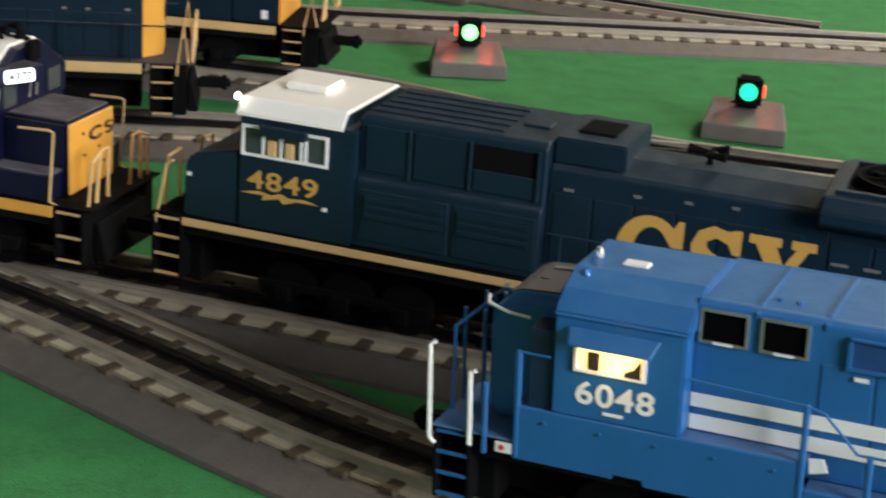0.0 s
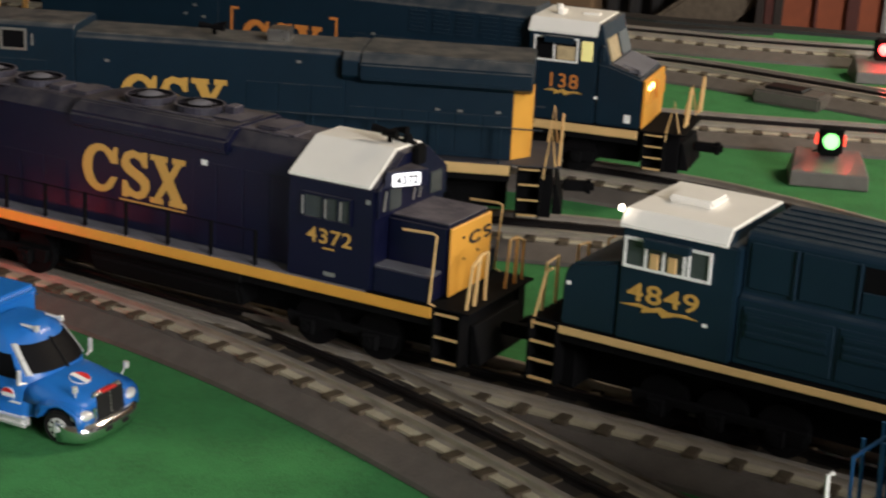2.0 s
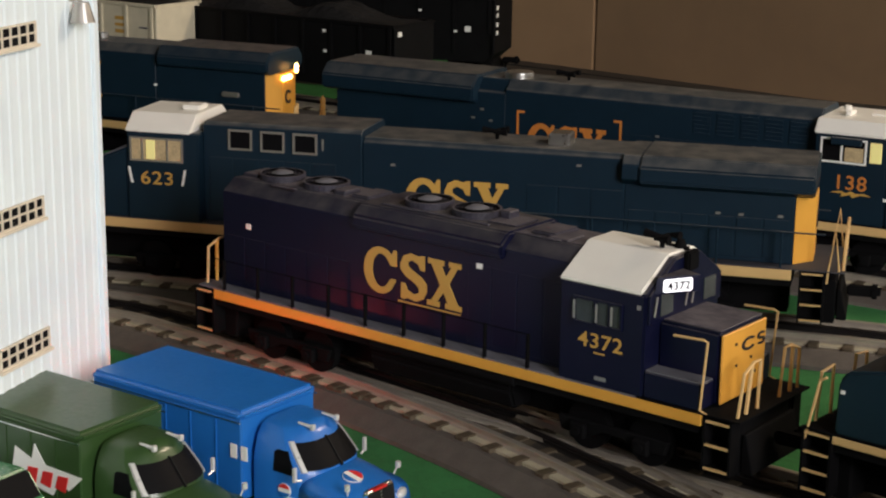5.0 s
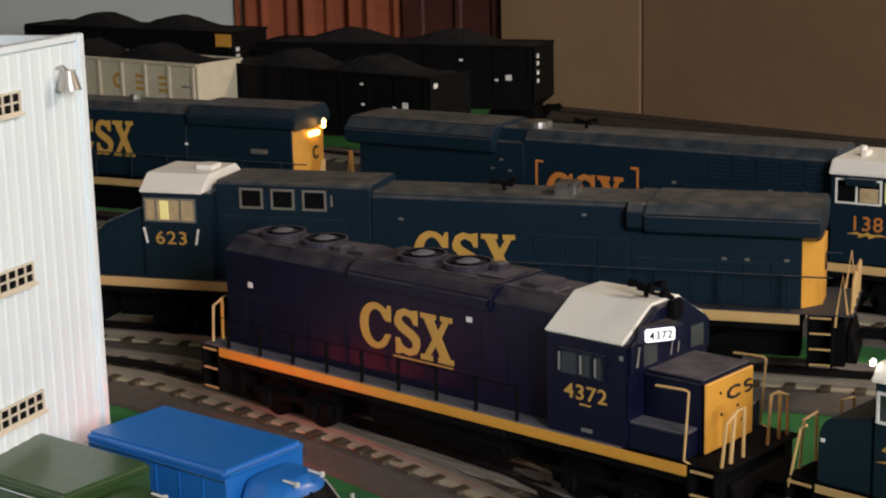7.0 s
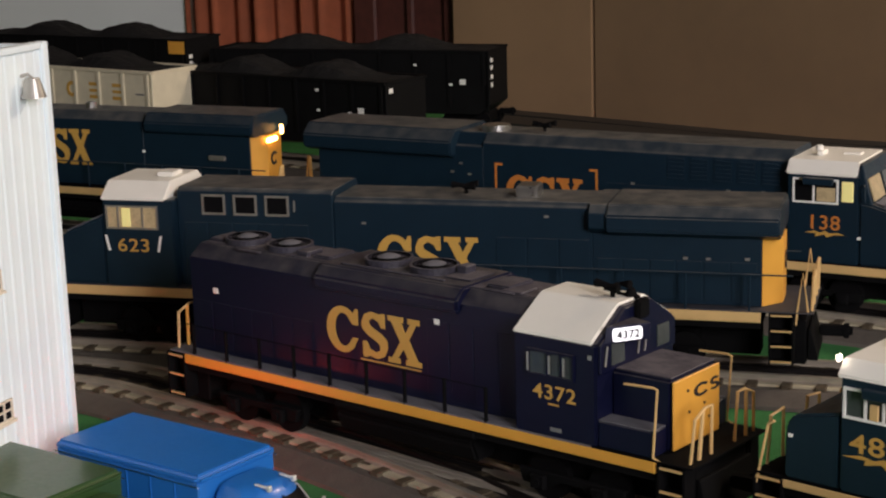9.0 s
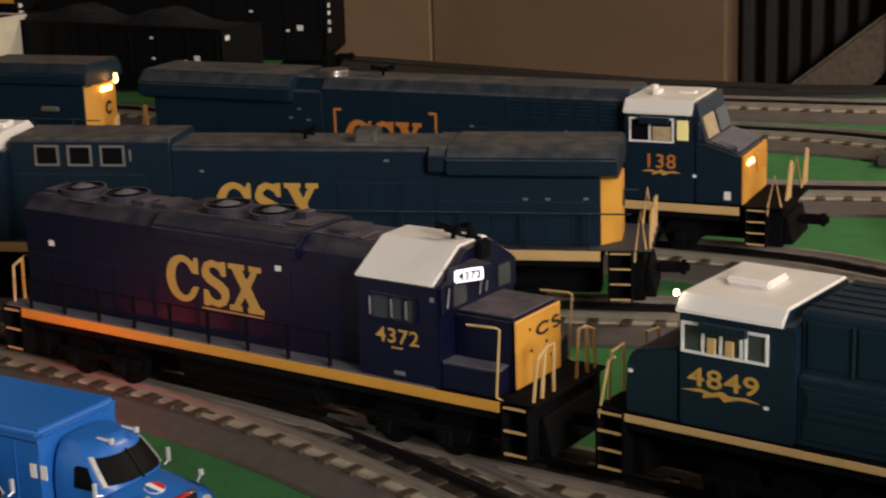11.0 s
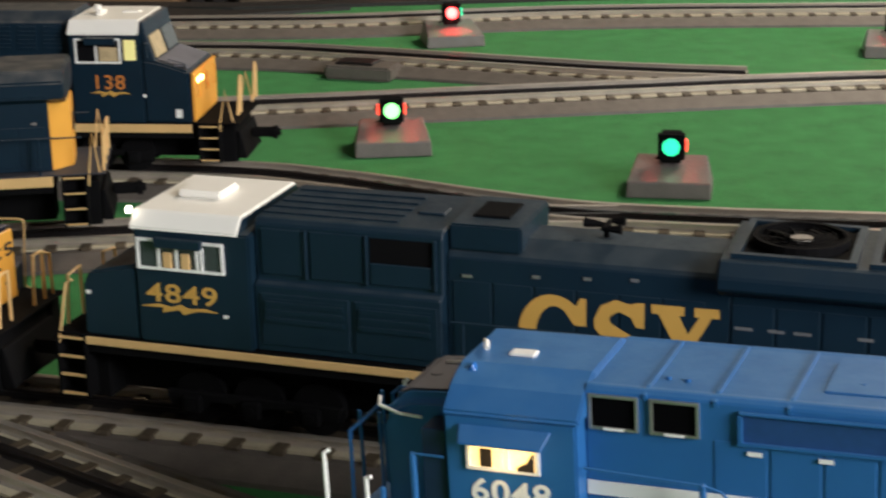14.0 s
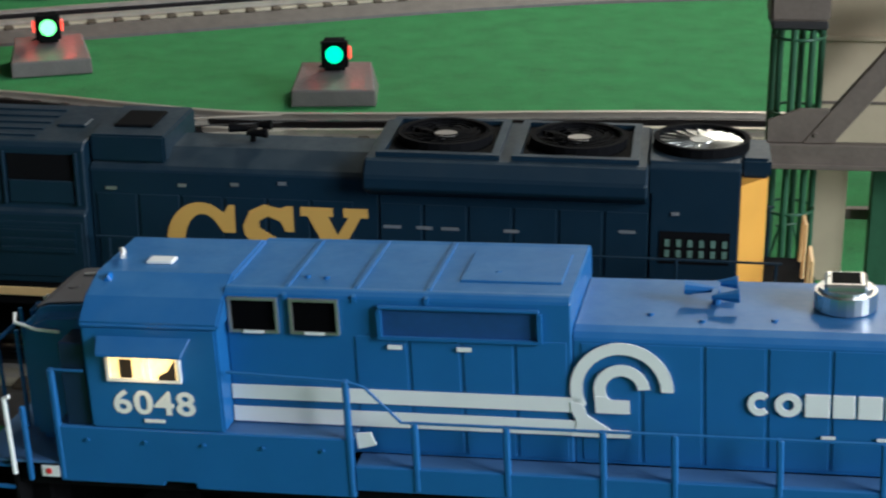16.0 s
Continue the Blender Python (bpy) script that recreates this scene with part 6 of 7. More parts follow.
def lorry(m, mat, label, mark):
    t = thing("delivery_truck", m, label, "model truck", "model delivery trucks")
    part("cargo_box", bevel(bm_box(-0.098, -0.0075, -0.0230, 0.0230, 0.0085, 0.0500), 0.0006, 1), mat, t)
    part("box_roof", bevel(bm_box(-0.0990, -0.0063, -0.0240, 0.0240, 0.0485, 0.0540), 0.0022, 3), mat, t)
    for s in (-1, 1):
        a_, b_ = sorted((s * 0.0242, s * 0.0238))
        part("roof_trim", bm_box(-0.0985, -0.0067, a_, b_, 0.0482, 0.0487), M_CHROME, t)
        for i in range(5):
            u = -0.082 + 0.0150 * i
            part("panel_seam", bm_box(u - 0.0003, u + 0.0003, min(s * 0.0230, s * 0.0234), max(s * 0.0230, s * 0.0234), 0.011, 0.0480), mat, t)
    part("chassis", bm_box(-0.096, 0.044, -0.010, 0.010, 0.006, 0.0105), M_RUBBER, t)
    cab_ = part("cab", truck_cab(), mat, t, smooth=True)
    cab_.scale = (1.0, 1.0, 1.06)
    cab_.location = (0.0, 0.0, -0.0010)
    part("bonnet", truck_bonnet(), mat, t, smooth=True)
    for s in (-1, 1):
        a_, b_ = sorted((s * 0.0150, s * 0.0182))
        arch = [(0.0385 + 0.0098 * math.cos(radians(q)), 0.0082 + 0.0098 * math.sin(radians(q))) for q in range(165, -1, -15)]
        crest = [(0.0496, 0.0085), (0.0496, 0.0125), (0.0484, 0.0168), (0.0450, 0.0194), (0.0390, 0.0206), (0.0335, 0.0204), (0.0290, 0.0188), (0.0268, 0.0150), (0.0266, 0.0105)]
        a_, b_ = sorted((s * 0.0095, s * 0.0198))
        part("wing", bevel(bm_across(arch + crest, a_, b_), 0.0022, 4), mat, t, smooth=True)
        hl = bmesh.new()
        bmesh.ops.create_uvsphere(hl, u_segments=18, v_segments=10, radius=1.0, matrix=pose(0.0474, s * 0.0152, 0.0146, 0, 20, s * 30) @ Matrix.Diagonal((0.0028, 0.0047, 0.0027, 1)))
        part("headlight", hl, M_HEADL, t, "clear bright headlight", smooth=True)
        a_, b_ = sorted((s * 0.0186, s * 0.0189))
        quad = [(0.0065, 0.0262), (0.0065, 0.0350), (0.0080, 0.0362), (0.0135, 0.0362), (0.0180, 0.0285), (0.0180, 0.0262)]
        part("side_window", bm_extrude([(x, s * (cab_half(z) + 0.0004), z) for x, z in quad], [(x, s * (cab_half(z) - 0.0006), z) for x, z in quad]), M_GLASSD, cab_)
        bm = bm_tube([(0.0225, s * 0.0190, 0.0260), (0.0220, s * 0.0225, 0.0270)], 0.0005)
        bm_box(0.0212, 0.0224, min(s * 0.0216, s * 0.0231), max(s * 0.0216, s * 0.0231), 0.0262, 0.0332, bm)
        part("wing_mirror", bm, M_HEADL, t, "chrome mirror")
        bm = bm_tube([(0.0440, s * 0.0150, 0.0230), (0.0450, s * 0.0165, 0.0275)], 0.0004)
        bm_cyl((0.0450, s * 0.0165, 0.0262), (0, 0, 1), 0.0012, 0.0028, 8, bm=bm)
        part("bonnet_mirror", bm, M_HEADL, t, "chrome mirror")
        a_, b_ = sorted((s * 0.0150, s * 0.0200))
        stp = part("fuel_tank", bevel(bm_box(0.0030, 0.0220, a_, b_, 0.0030, 0.0105), 0.0018, 3), M_HEADL, t, "chrome step tank")
        for z in (0.0055, 0.0085):
            part("step_tread", bm_box(0.0070, 0.0230, min(s * 0.0200, s * 0.0212), max(s * 0.0200, s * 0.0212), z, z + 0.0008), M_HEADL, stp)
        bm = bm_cyl((0.0105, s * 0.0075, 0.0480), (1, 0, -0.05), 0.0006, 0.0085, 8, 0.0010)
        bevel(bm_box(0.0178, 0.0196, s * 0.0075 - 0.0010, s * 0.0075 + 0.0010, 0.0462, 0.0490, bm), 0.0003, 1)
        part("roof_horn", bm, M_HEADL, t, "chrome roof horn")
        for u in (0.0385, -0.062, -0.082):
            y = s * 0.0140
            w_ = part("wheel", bevel(bm_cyl((u, y, 0.0082), (0, s, 0), 0.0082, 0.0052, 24), 0.0012), M_RUBBER, t, "black tyre")
            rim = bm_cyl((u, y + s * 0.0050, 0.0082), (0, s, 0), 0.0052, 0.0006, 20, 0.0046)
            bm_cyl((u, y + s * 0.0055, 0.0082), (0, s, 0), 0.0020, 0.0012, 12, 0.0014, rim)
            part("rim", rim, M_HEADL, w_, "chrome rim")
            for k in range(8):
                an = 2 * math.pi * k / 8
                part("hub_hole", bm_cyl((u + 0.0036 * math.cos(an), y + s * 0.0055, 0.0082 + 0.0036 * math.sin(an)), (0, s, 0), 0.0007, 0.0003, 6), M_RUBBER, w_)
    part("windscreen", screen_patch(-0.86, 0.86, 0.0005, 0.0285, 0.0392), M_GLASSD, cab_, "dark windscreen", smooth=True)
    for k0, k1, mt in ((-0.93, -0.86, M_HEADL), (0.86, 0.93, M_HEADL), (-0.015, 0.015, M_RUBBER)):
        part("windscreen_post", screen_patch(k0, k1, 0.0011, 0.0278, 0.0398), mt, cab_)
    g = part("grille", bevel(bm_across([(0.0478, 0.0095), (0.0502, 0.0095), (0.0488, 0.0238), (0.0464, 0.0238)], -0.0096, 0.0096), 0.0012, 2), M_CHROME, t, "chrome grille surround")
    part("grille_mesh", bm_across([(0.0496, 0.0108), (0.0504, 0.0108), (0.0493, 0.0220), (0.0485, 0.0220)], -0.0083, 0.0083), M_RUBBER, g)
    for k in range(6):
        z = 0.0118 + 0.0018 * k
        part("grille_bar", bm_box(0.0500 - 0.098 * (z - 0.0095), 0.0506 - 0.098 * (z - 0.0095), -0.0004, 0.0004, z, z + 0.0009), M_TIN, g)
    part("badge", bm_box(0.0484, 0.0493, -0.0042, 0.0042, 0.0224, 0.0234), M_RED, g, "small red badge")
    bp = part("bumper", truck_bumper(), M_CHROME, t, "chrome wraparound bumper", smooth=True)
    for y in (-0.0052, 0.0052):
        part("bumper_slot", bevel(bm_box(0.0520, 0.0534, y - 0.0024, y + 0.0024, 0.0050, 0.0078), 0.0005, 1), M_RUBBER, bp)
    if mark == "disc":
        for c_, n_, r in (((0.0370, -0.0035, 0.0262), (0.25, -0.06, 1), 0.0044), ((0.0130, -0.0187, 0.0185), (0, -1, 0), 0.0034)):
            dsk = part("round_mark", bm_cyl(c_, n_, r, 0.0005, 24), M_WHITEP, t, "round white, red and blue mark")
            q = Vector((0, 0, 1)).rotation_difference(Vector(n_))
            for mm, a0 in ((M_RED, 20), (M_TRBLUE, 200)):
                ring = [(r * 0.95 * math.cos(radians(a0 + 140 * i / 12)), r * 0.95 * math.sin(radians(a0 + 140 * i / 12))) for i in range(13)]
                top = [tuple(Vector(c_) + q @ Vector((x, y, 0.0005))) for x, y in ring]
                part("mark_half", bm_extrude(top, [tuple(Vector(p) + q @ Vector((0, 0, 0.0002))) for p in top]), mm, dsk)
        for u in (-0.013, -0.007):
            part("side_bar", bm_box(u, u + 0.0035, -0.0238, -0.0234, 0.0300, 0.0370), M_WHITEP, t)
        part("door_bar", bm_box(0.0130, 0.0190, -0.0190, -0.0186, 0.0148, 0.0157), M_WHITEP, t)
    else:
        poly = [(-0.050, 0.0180), (-0.046, 0.0380), (-0.036, 0.0340), (-0.034, 0.0420), (-0.028, 0.0330), (-0.006, 0.0320), (-0.014, 0.0240), (-0.020, 0.0260), (-0.024, 0.0190), (-0.034, 0.0210)]
        part("jagged_mark", bm_polys([poly], -0.0234, 0.0004), M_WHITEP, t, "jagged white and red mark")
        for u in (-0.040, -0.031, -0.022):
            part("jagged_red", bm_polys([[(u, 0.0235), (u + 0.006, 0.0225), (u + 0.008, 0.0305), (u + 0.002, 0.0300)]], -0.0238, 0.0003), M_RED, t)
        j = part("bonnet_mark", bm_polys([[(0.031, 0), (0.036, 0.005), (0.036, 0.002), (0.041, 0.006), (0.038, -0.001), (0.041, -0.003), (0.034, -0.004)]], 0, 0.0003), M_CREAM, t)
        j.data.transform(Matrix.Translation((0, -0.004, 0.0318)) @ Matrix.Rotation(radians(16), 4, "Y") @ Matrix.Rotation(radians(-90), 4, "X"))
        part("door_mark", bm_polys([[(0.008, 0.0165), (0.011, 0.0200), (0.013, 0.0185), (0.019, 0.0215), (0.016, 0.0165), (0.012, 0.0175)]], -0.0186, 0.0003), M_RED, t)
    return t


lorry(pose(-0.2010, -0.1480, 0, 0, 0, 5) @ Matrix.Diagonal((1.02, 1.06, 0.91, 1)), M_TRBLUE, "glossy blue model delivery truck parked on green felt", "disc")
lorry(pose(-0.2310, -0.2110, 0, 0, 0, 6) @ Matrix.Diagonal((1.02, 1.06, 0.91, 1)), M_TRGREEN, "dark green model delivery truck beside the blue one", "jag")

van = thing("pickup_truck", pose(-0.2180, -0.2680, 0, 0, 0, 7), "pale green model pickup truck with chrome grille", "model truck")
part("body", bevel(bm_across([(-0.085, 0.006), (-0.085, 0.022), (-0.048, 0.0225), (-0.044, 0.0360), (-0.026, 0.0365), (-0.0175, 0.0255), (-0.004, 0.0235), (0.0, 0.0200), (0.0005, 0.0060)], -0.0175, 0.0175), 0.002, 3), M_VANGREEN, van)
gr = part("grille", bevel(bm_box(0.0005, 0.0020, -0.0110, 0.0110, 0.0085, 0.0200), 0.0008, 1), M_CHROME, van, "chrome grille")
for k in range(3):
    for s in (-1, 1):
        a_, b_ = sorted((s * 0.001, s * 0.0098))
        part("grille_gap", bm_box(0.0020, 0.0023, a_, b_, 0.0098 + 0.0034 * k, 0.0120 + 0.0034 * k), M_RUBBER, gr)
for s in (-1, 1):
    a_, b_ = sorted((s * 0.0120, s * 0.0172))
    part("headlight", bevel(bm_box(-0.0015, 0.0018, a_, b_, 0.0110, 0.0190), 0.0012), M_CHROME, van, "clear headlight")
    for u in (-0.014, -0.066):
        w_ = part("wheel", bevel(bm_cyl((u, s * 0.0135, 0.0068), (0, s, 0), 0.0068, 0.0045, 22), 0.001), M_RUBBER, van, "black tyre")
        part("rim", bm_cyl((u, s * 0.0178, 0.0068), (0, s, 0), 0.0042, 0.0005, 18), M_CHROME, w_, "chrome rim")
    a_, b_ = sorted((s * 0.0176, s * 0.0179))
    part("side_window", bm_across([(-0.042, 0.0245), (-0.040, 0.0340), (-0.027, 0.0340), (-0.021, 0.0245)], a_, b_), M_GLASSD, van)
part("windscreen", bm_extrude([(-0.0262, -0.0150, 0.0358), (-0.0262, 0.0150, 0.0358), (-0.0180, 0.0150, 0.0262), (-0.0180, -0.0150, 0.0262)], [(-0.0255, -0.0150, 0.0362), (-0.0255, 0.0150, 0.0362), (-0.0173, 0.0150, 0.0266), (-0.0173, -0.0150, 0.0266)]), M_GLASSD, van)
part("bumper", bevel(bm_box(0.0, 0.0040, -0.0180, 0.0180, 0.0040, 0.0085), 0.001), M_CHROME, van, "chrome bumper")
j = part("bonnet_mark", bm_polys([[(-0.014, 0), (-0.009, 0.005), (-0.009, 0.002), (-0.003, 0.005), (-0.006, -0.001), (-0.004, -0.003), (-0.011, -0.004)]], 0, 0.0003), M_CREAM, van)
j.data.transform(Matrix.Translation((0, -0.005, 0.0247)) @ Matrix.Rotation(radians(8), 4, "Y") @ Matrix.Rotation(radians(-90), 4, "X"))

# ---- corrugated building ----
bl = thing("factory_building", pose(-0.3335, -0.1465, 0, 0, 0, 22), "tall white corrugated model building with small barred windows", "model building")
L, W, H = 0.24, 0.26, 0.2285
for name, x0, x1, y0, y1 in (("east_wall", -0.004, 0, -W, 0), ("west_wall", -L, -L + 0.004, -W, 0), ("north_wall", -L + 0.004, -0.004, -0.004, 0), ("south_wall", -L + 0.004, -0.004, -W, -W + 0.004)):
    part(name, bm_box(x0, x1, y0, y1, 0, H), M_WALLW, bl, "white painted wall")
part("roof", bm_box(-L + 0.004, -0.004, -W + 0.004, -0.004, H - 0.008, H - 0.005), M_WALLW, bl)
for i in range(31):
    y = -0.007 - i * 0.0081
    part("corrugation", bm_extrude([(0, y - 0.0018, 0), (0.0005, y - 0.0009, 0), (0.0005, y + 0.0009, 0), (0, y + 0.0018, 0)], [(0, y - 0.0018, H - 0.003), (0.0005, y - 0.0009, H - 0.003), (0.0005, y + 0.0009, H - 0.003), (0, y + 0.0018, H - 0.003)]), M_WALLW, bl)
part("corner_trim", bevel(bm_box(-0.003, 0.0022, -0.0032, 0.0014, 0, H + 0.0012), 0.0006, 1), M_WALLW, bl)
part("roof_trim", bevel(bm_box(-0.0045, 0.0018, -W, -0.0033, H - 0.0022, H + 0.0012), 0.0006, 1), M_WALLW, bl)
for z in (0.1995, 0.1212, 0.0598):
    for y0 in (-0.0515, -0.1150, -0.1785):
        y1 = y0 - 0.0400
        bm = bmesh.new()
        for a_, b_, c_, d_ in ((y1, y0, z, z + 0.0009), (y1, y0, z + 0.0091, z + 0.0100), (y0 - 0.0009, y0, z, z + 0.01), (y1, y1 + 0.0009, z, z + 0.01), (y1, y0, z + 0.0046, z + 0.0054)):
            bm_box(0.0010, 0.0022, a_, b_, c_, d_, bm)
        for k in (1, 2, 3, 4, 5):
            yy = y0 + (y1 - y0) * k / 6
            bm_box(0.0010, 0.0022, yy - 0.0004, yy + 0.0004, z, z + 0.01, bm)
        w_ = part("window", bm, M_FRAMEC, bl, "cream barred window")
        part("pane", bm_box(0.0009, 0.0013, y1 + 0.0005, y0 - 0.0005, z + 0.0005, z + 0.0095), M_GLASSD, w_)
        part("sill", bm_box(0.0010, 0.0032, y1 - 0.001, y0 + 0.001, z - 0.0012, z), M_FRAMEC, w_)
lm = part("wall_lamp", bm_cyl((0.0065, -0.0202, 0.2058), (0, 0, 1), 0.0058, 0.0090, 20, 0.0032), M_TIN, bl, "conical tin wall lamp")
part("lamp_arm", bm_tube([(0.0, -0.0202, 0.2155), (0.004, -0.0202, 0.2165), (0.0065, -0.0202, 0.2145)], 0.0008), M_TIN, lm)

# ---- water tower legs and truss bridge by the end of the locomotive ----
br = thing("truss_bridge", pose(0.455, 0.135, 0, 0, 0, 2), "brown and beige truss footbridge over the track", "model bridge")
part("tower_cap", bevel(bm_box(-0.0445, -0.0195, -0.0120, 0.0130, 0.1270, 0.1480), 0.001), M_BROWN, br)
part("cap_rim", bevel(bm_box(-0.0440, -0.0200, -0.0115, 0.0125, 0.1232, 0.1269), 0.0008, 1), M_EDGE, br)
CX, CY, CR = -0.0312, 0.0005, 0.0105
for an in (5, 75, 130, 185, 255, 300):
    part("tower_leg", bm_cyl((CX + CR * math.cos(radians(an)), CY + CR * math.sin(radians(an)), 0), (0, 0, 1), 0.0015, 0.1232, 10), M_GREENB, br)
for z in (0.0395, 0.0850, 0.1185):
    part("tower_hoop", bm_tube([(CX + 1.08 * CR * math.cos(k * math.pi / 12), CY + 1.08 * CR * math.sin(k * math.pi / 12), z) for k in range(25)], 0.0007), M_GREENB, br)
for an in (20, 200):
    c_, s_ = math.cos(radians(an)), math.sin(radians(an))
    part("tower_brace", bm_tube([(CX - CR * c_, CY - CR * s_, 0.006), (CX - 0.3 * CR * c_, CY - 0.3 * CR * s_, 0.031), (CX + 0.5 * CR * c_, CY + 0.5 * CR * s_, 0.031)], 0.0006), M_GREENB, br)
part("tower_base", bevel(bm_cyl((CX, CY, 0), (0, 0, 1), 0.0145, 0.0065, 24), 0.001), M_EDGE, br)
part("lower_beam", bevel(bm_box(-0.0445, 0.20, -0.0200, -0.0140, 0.0640, 0.0750), 0.0006, 1), M_BROWN, br)
part("beam_lip", bevel(bm_box(-0.0440, 0.20, -0.0212, -0.0201, 0.0640, 0.0662), 0.0003, 1), M_BROWN, br)
part("gusset", bevel(bm_across([(-0.0440, 0.0751), (-0.0440, 0.0850), (-0.0300, 0.0905), (-0.0180, 0.0905), (-0.0140, 0.0751)], -0.0180, -0.0160), 0.0004, 1), M_BROWN, br)
part("upper_beam", bevel(bm_box(0.0100, 0.20, -0.0200, -0.0140, 0.1350, 0.1450), 0.0006, 1), M_BROWN, br)
for x in (-0.0290, 0.0700):
    part("diagonal", bevel(bm_across([(x, 0.0751), (x + 0.0135, 0.0751), (x + 0.0605, 0.1350), (x + 0.0470, 0.1350)], -0.0185, -0.0145), 0.0004, 1), M_BROWN, br)
    part("rivet", bm_cyl((x + 0.006, -0.0185, 0.0790), (0, -1, 0), 0.0010, 0.0006, 8), M_BROWN, br)
part("beige_post", bevel(bm_box(-0.0205, -0.0040, 0.0120, 0.0200, 0, 0.0595), 0.0005, 1), M_BEIGE, br)
part("beige_panel", bevel(bm_box(-0.0205, 0.20, 0.0100, 0.0160, 0.0600, 0.1550), 0.0006, 1), M_BEIGE, br)
part("panel_ledge", bevel(bm_box(-0.0205, 0.20, 0.0075, 0.0100, 0.1140, 0.1165), 0.0005, 1), M_BEIGE, br)
part("panel_seam", bm_box(-0.0205, 0.20, 0.0092, 0.0100, 0.0855, 0.0866), M_BROWN, br)
part("stretcher", bevel(bm_box(-0.0040, 0.20, 0.0130, 0.0180, 0.0300, 0.0350), 0.0004, 1), M_BROWN, br)
part("dark_post", bevel(bm_box(0.0060, 0.0160, 0.0050, 0.0120, 0, 0.0640), 0.0005, 1), M_GREENB, br)
part("far_post", bm_box(0.19, 0.20, -0.02, 0.02, 0, 0.0590), M_BROWN, br)

# ---- things round the room, beyond the table's far edge ----
BACK = pose(-0.62, 1.16, 0, 0, 0, 16)
bx = thing("cardboard_box", BACK, "large plain brown cardboard box behind the table", "cardboard box")
part("front_panel", bevel(bm_box(-0.320, 0.046, 0, 0.006, -0.9, 0.42), 0.002, 1), M_CARDB, bx)
# Same cardboard, painted paler where light falls from the left.
part("front_panel", bevel(bm_box(-0.512, -0.321, -0.001, 0.006, -0.9, 0.42), 0.002, 1), M_CARDL, bx, "left cardboard panel, coloured paler for light from the left")
for x in (-0.512, 0.040):
    part("side_panel", bm_box(x, x + 0.006, 0.0062, 0.35, -0.9, 0.42), M_CARDB, bx)
part("lid", bm_box(-0.512, 0.046, 0.0, 0.35, 0.4205, 0.426), M_CARDB, bx)

ch = thing("slatted_chair", BACK @ pose(0.050, 0.06, 0), "dark wooden chair with upright back slats", "chair")
part("seat", bevel(bm_box(0.0, 0.20, 0.0, 0.30, -0.48, -0.44), 0.006), M_DARKW, ch)
part("top_rail", bevel(bm_box(0.0, 0.19, 0.0, 0.03, 0.30, 0.36), 0.006), M_DARKW, ch)
part("back_panel", bevel(bm_box(0.0, 0.19, 0.026, 0.034, -0.44, 0.30), 0.002, 1), M_EDGE, ch)
for i in range(7):
    part("back_slat", bevel(bm_box(0.002 + 0.027 * i, 0.017 + 0.027 * i, 0.002, 0.024, -0.44, 0.30), 0.003, 1), M_EDGE, ch)
for x in (0.02, 0.18):
    for y in (0.02, 0.28):
        part("leg", bevel(bm_box(x - 0.018, x + 0.018, y - 0.018, y + 0.018, -0.9, -0.48), 0.004, 1), M_DARKW, ch)

rg = thing("rolled_rug", BACK @ pose(0, 0.02, 0), "worn beige rug hanging slantwise on a stand", "rug")
part("drape", bevel(bm_across([(0.085, -0.9), (0.098, -0.045), (0.232, 0.062), (0.240, 0.0), (0.198, -0.040), (0.19, -0.9)], 0.0, 0.03), 0.004), M_RUG, rg)

cb = thing("wooden_cabinet", BACK @ pose(0.236, 0.01, 0), "red-brown wooden cabinet with dark upright stiles", "cabinet")
part("carcass", bevel(bm_box(0, 0.146, 0.0, 0.30, -0.9, 0.42), 0.003), M_WOODR, cb)
for x0, x1, mt in ((0.0, 0.010, M_DARKW), (0.010, 0.020, M_DARKR), (0.020, 0.031, M_DARKW), (0.066, 0.070, M_DARKR), (0.102, 0.117, M_DARKR)):
    part("stile", bevel(bm_box(x0, x1, -0.008, 0, -0.9, 0.42), 0.0015, 1), mt, cb)

pn = thing("white_panel", BACK @ pose(0.384, 0.005, 0), "pale blue-white smooth board standing upright", "panel")
part("board", bevel(bm_box(0, 0.75, 0.0, 0.03, -0.9, 0.42), 0.003), M_PALE, pn)
part("edge_trim", bevel(bm_box(-0.006, 0.0, -0.004, 0.034, -0.9, 0.42), 0.001, 1), M_TIN, pn, "thin grey edge strip")

pn2 = thing("white_panel", BACK @ pose(-1.70, 0.05, 0), "pale grey-green board beyond the coal cars", "panel")
part("board", bevel(bm_box(0, 0.755, 0.0, 0.03, -0.9, 0.42), 0.003), M_PALE, pn2)
part("edge_trim", bevel(bm_box(0.755, 0.761, -0.004, 0.034, -0.9, 0.42), 0.001, 1), M_TIN, pn2, "thin grey edge strip")

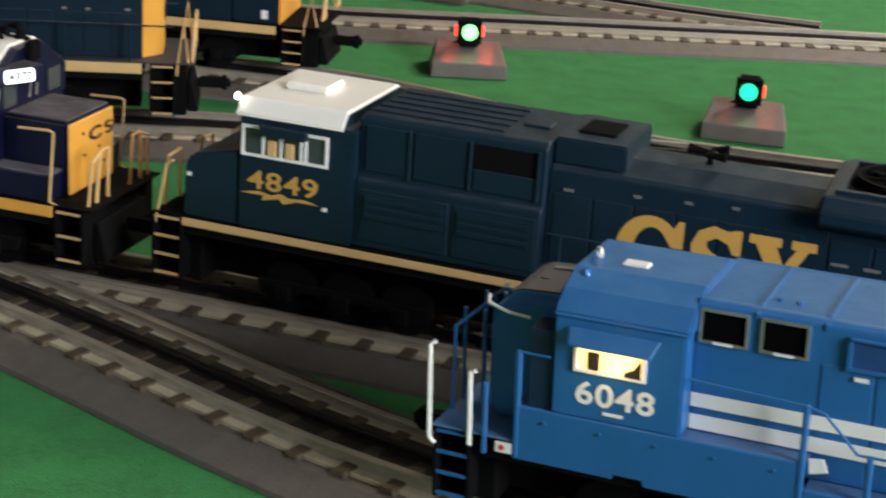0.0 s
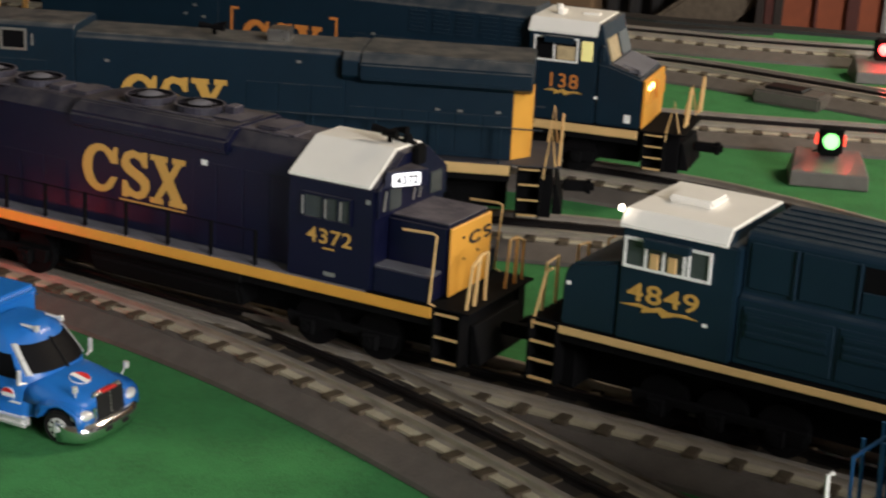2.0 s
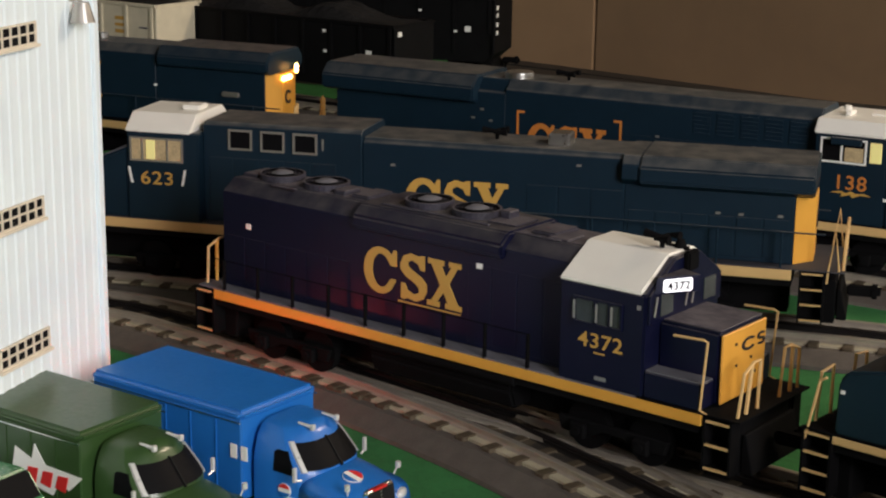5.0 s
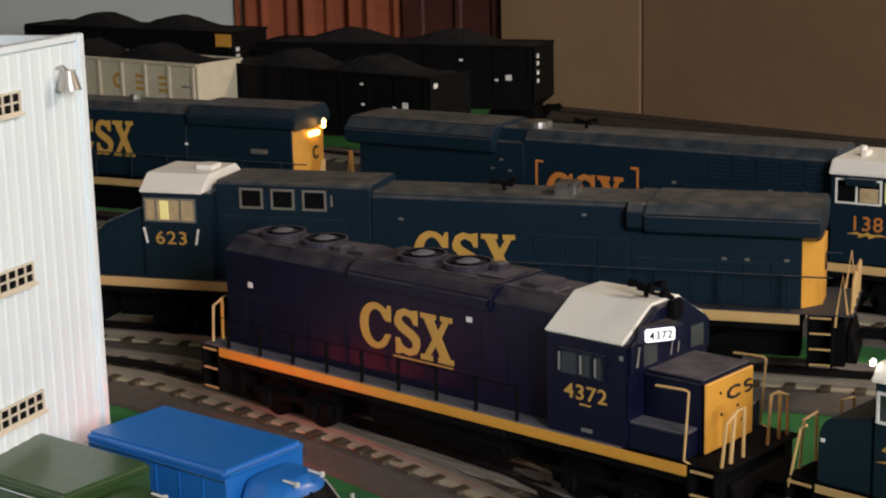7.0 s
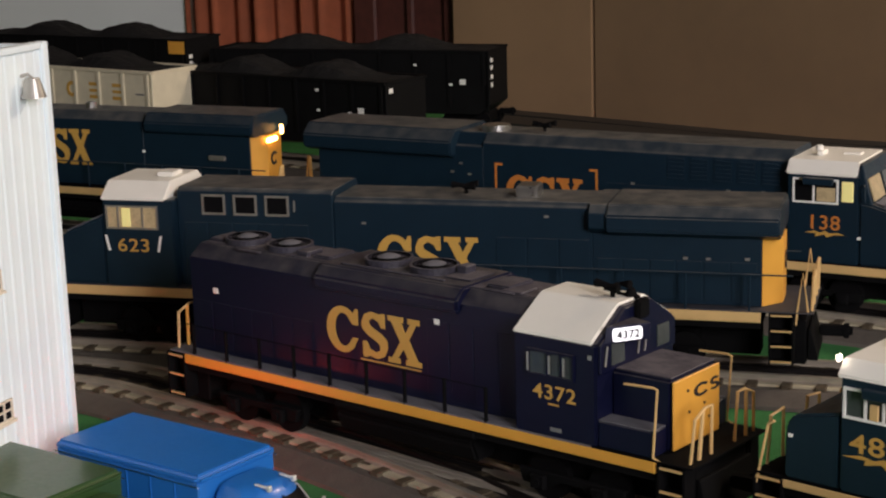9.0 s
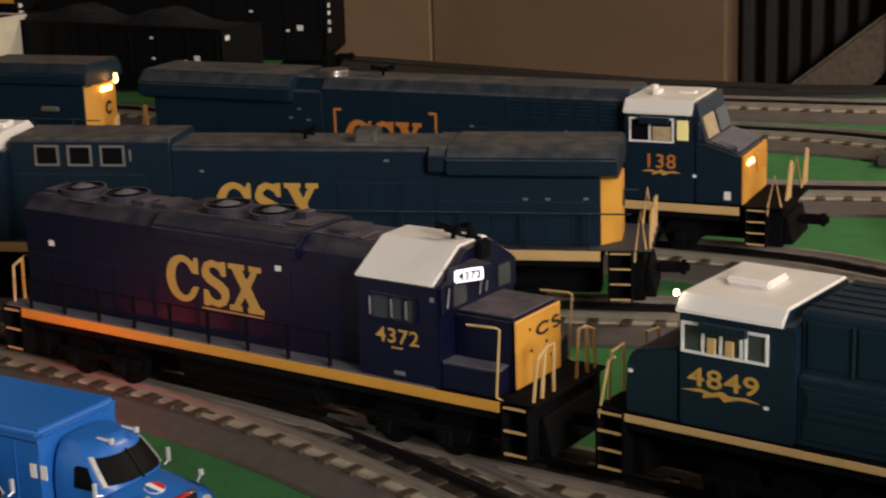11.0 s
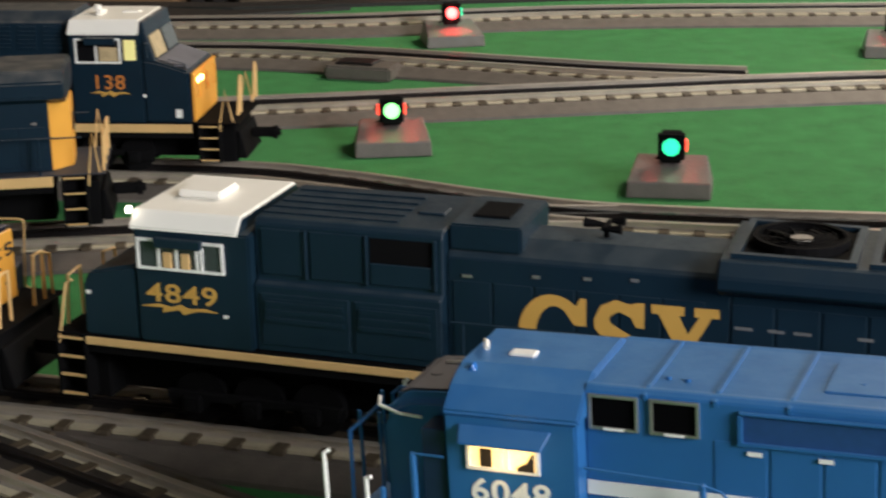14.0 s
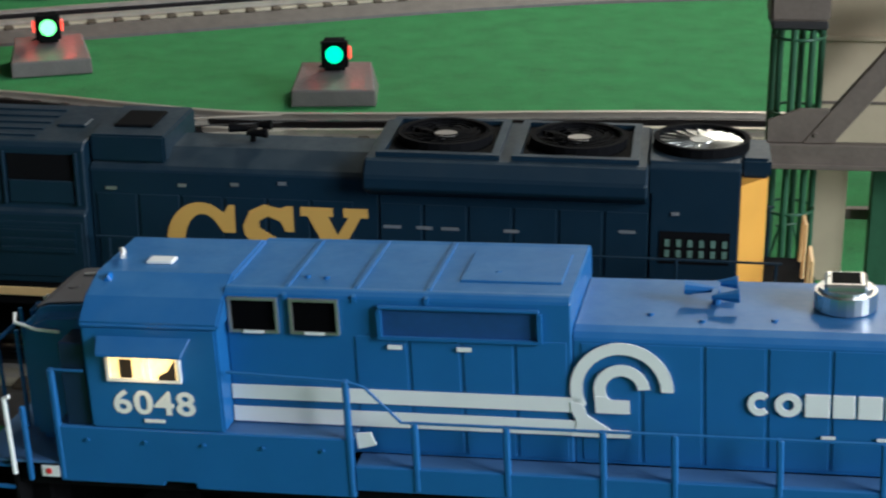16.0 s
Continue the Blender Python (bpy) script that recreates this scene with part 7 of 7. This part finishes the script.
ds = thing("dark_door", BACK @ pose(-0.668, 0.03, 0), "dark red-brown wooden door leaf in shade", "door")
part("leaf", bevel(bm_box(0, 0.154, 0.0, 0.03, -0.9, 0.42), 0.003), M_DARKR, ds)
for x0, x1 in ((0.0, 0.034), (0.078, 0.090), (0.132, 0.154)):
    part("door_stile", bevel(bm_box(x0, x1, -0.010, 0.0, -0.9, 0.42), 0.003, 1), M_DARKR, ds)

ct = thing("curtain", BACK @ pose(-0.946, 0.03, 0), "hanging red-orange curtain in soft folds", "curtain")
bm = bmesh.new()
n = 72
rows = []
for i in range(n + 1):
    x = 0.279 * i / n
    y = 0.010 * math.sin(i * 0.72) + 0.007 * math.sin(i * 0.29 + 1)
    rows.append([bm.verts.new((x, y + 0.005 * k, -0.9 + 1.32 * k)) for k in (0, 1)])
for p, q in zip(rows, rows[1:]):
    bm.faces.new((p[0], q[0], q[1], p[1]))
cl = part("cloth", bm, M_WOODR, ct, smooth=True)
so = cl.modifiers.new("thickness", "SOLIDIFY")
so.thickness = 0.003

lamp = thing("ceiling_lamp", pose(0.75, 1.35, 1.40), "square white ceiling lamp, lit", "ceiling lamp")
part("lamp_tray", bevel(bm_box(-0.29, 0.29, -0.29, 0.29, 0.012, 0.05), 0.006), M_CEIL, lamp)
# This unseen window is added to account for the side light.
win = thing("added_window", pose(2.59, -1.25, 0.88), "unseen white-framed window added behind the side light", "window", kind="structure")
bm = bmesh.new()
for y0, y1, z0, z1 in ((-0.55, 0.55, -0.55, -0.48), (-0.55, 0.55, 0.48, 0.55), (-0.55, -0.48, -0.48, 0.48), (0.48, 0.55, -0.48, 0.48), (-0.02, 0.02, -0.48, 0.48)):
    bm_box(-0.03, 0.008, y0, y1, z0, z1, bm)
part("window_frame", bm, M_WHITEP, win)
for y0, y1 in ((-0.48, -0.02), (0.02, 0.48)):
    part("pane", bm_box(-0.008, -0.002, y0, y1, -0.48, 0.48), M_PALE, win, "pale pane of the added window")

# ---- ties, laid last ----
for tr, pts, z, grade in TIES_TO_LAY:
    for p, d_ in smooth_path(pts, 0.0200):
        o = new("tie", TIE)
        o.parent = tr
        o.matrix_basis = Matrix.Translation((p.x, p.y, z + rise(p.x, grade))) @ Matrix.Rotation(math.atan2(d_.y, d_.x), 4, "Z")
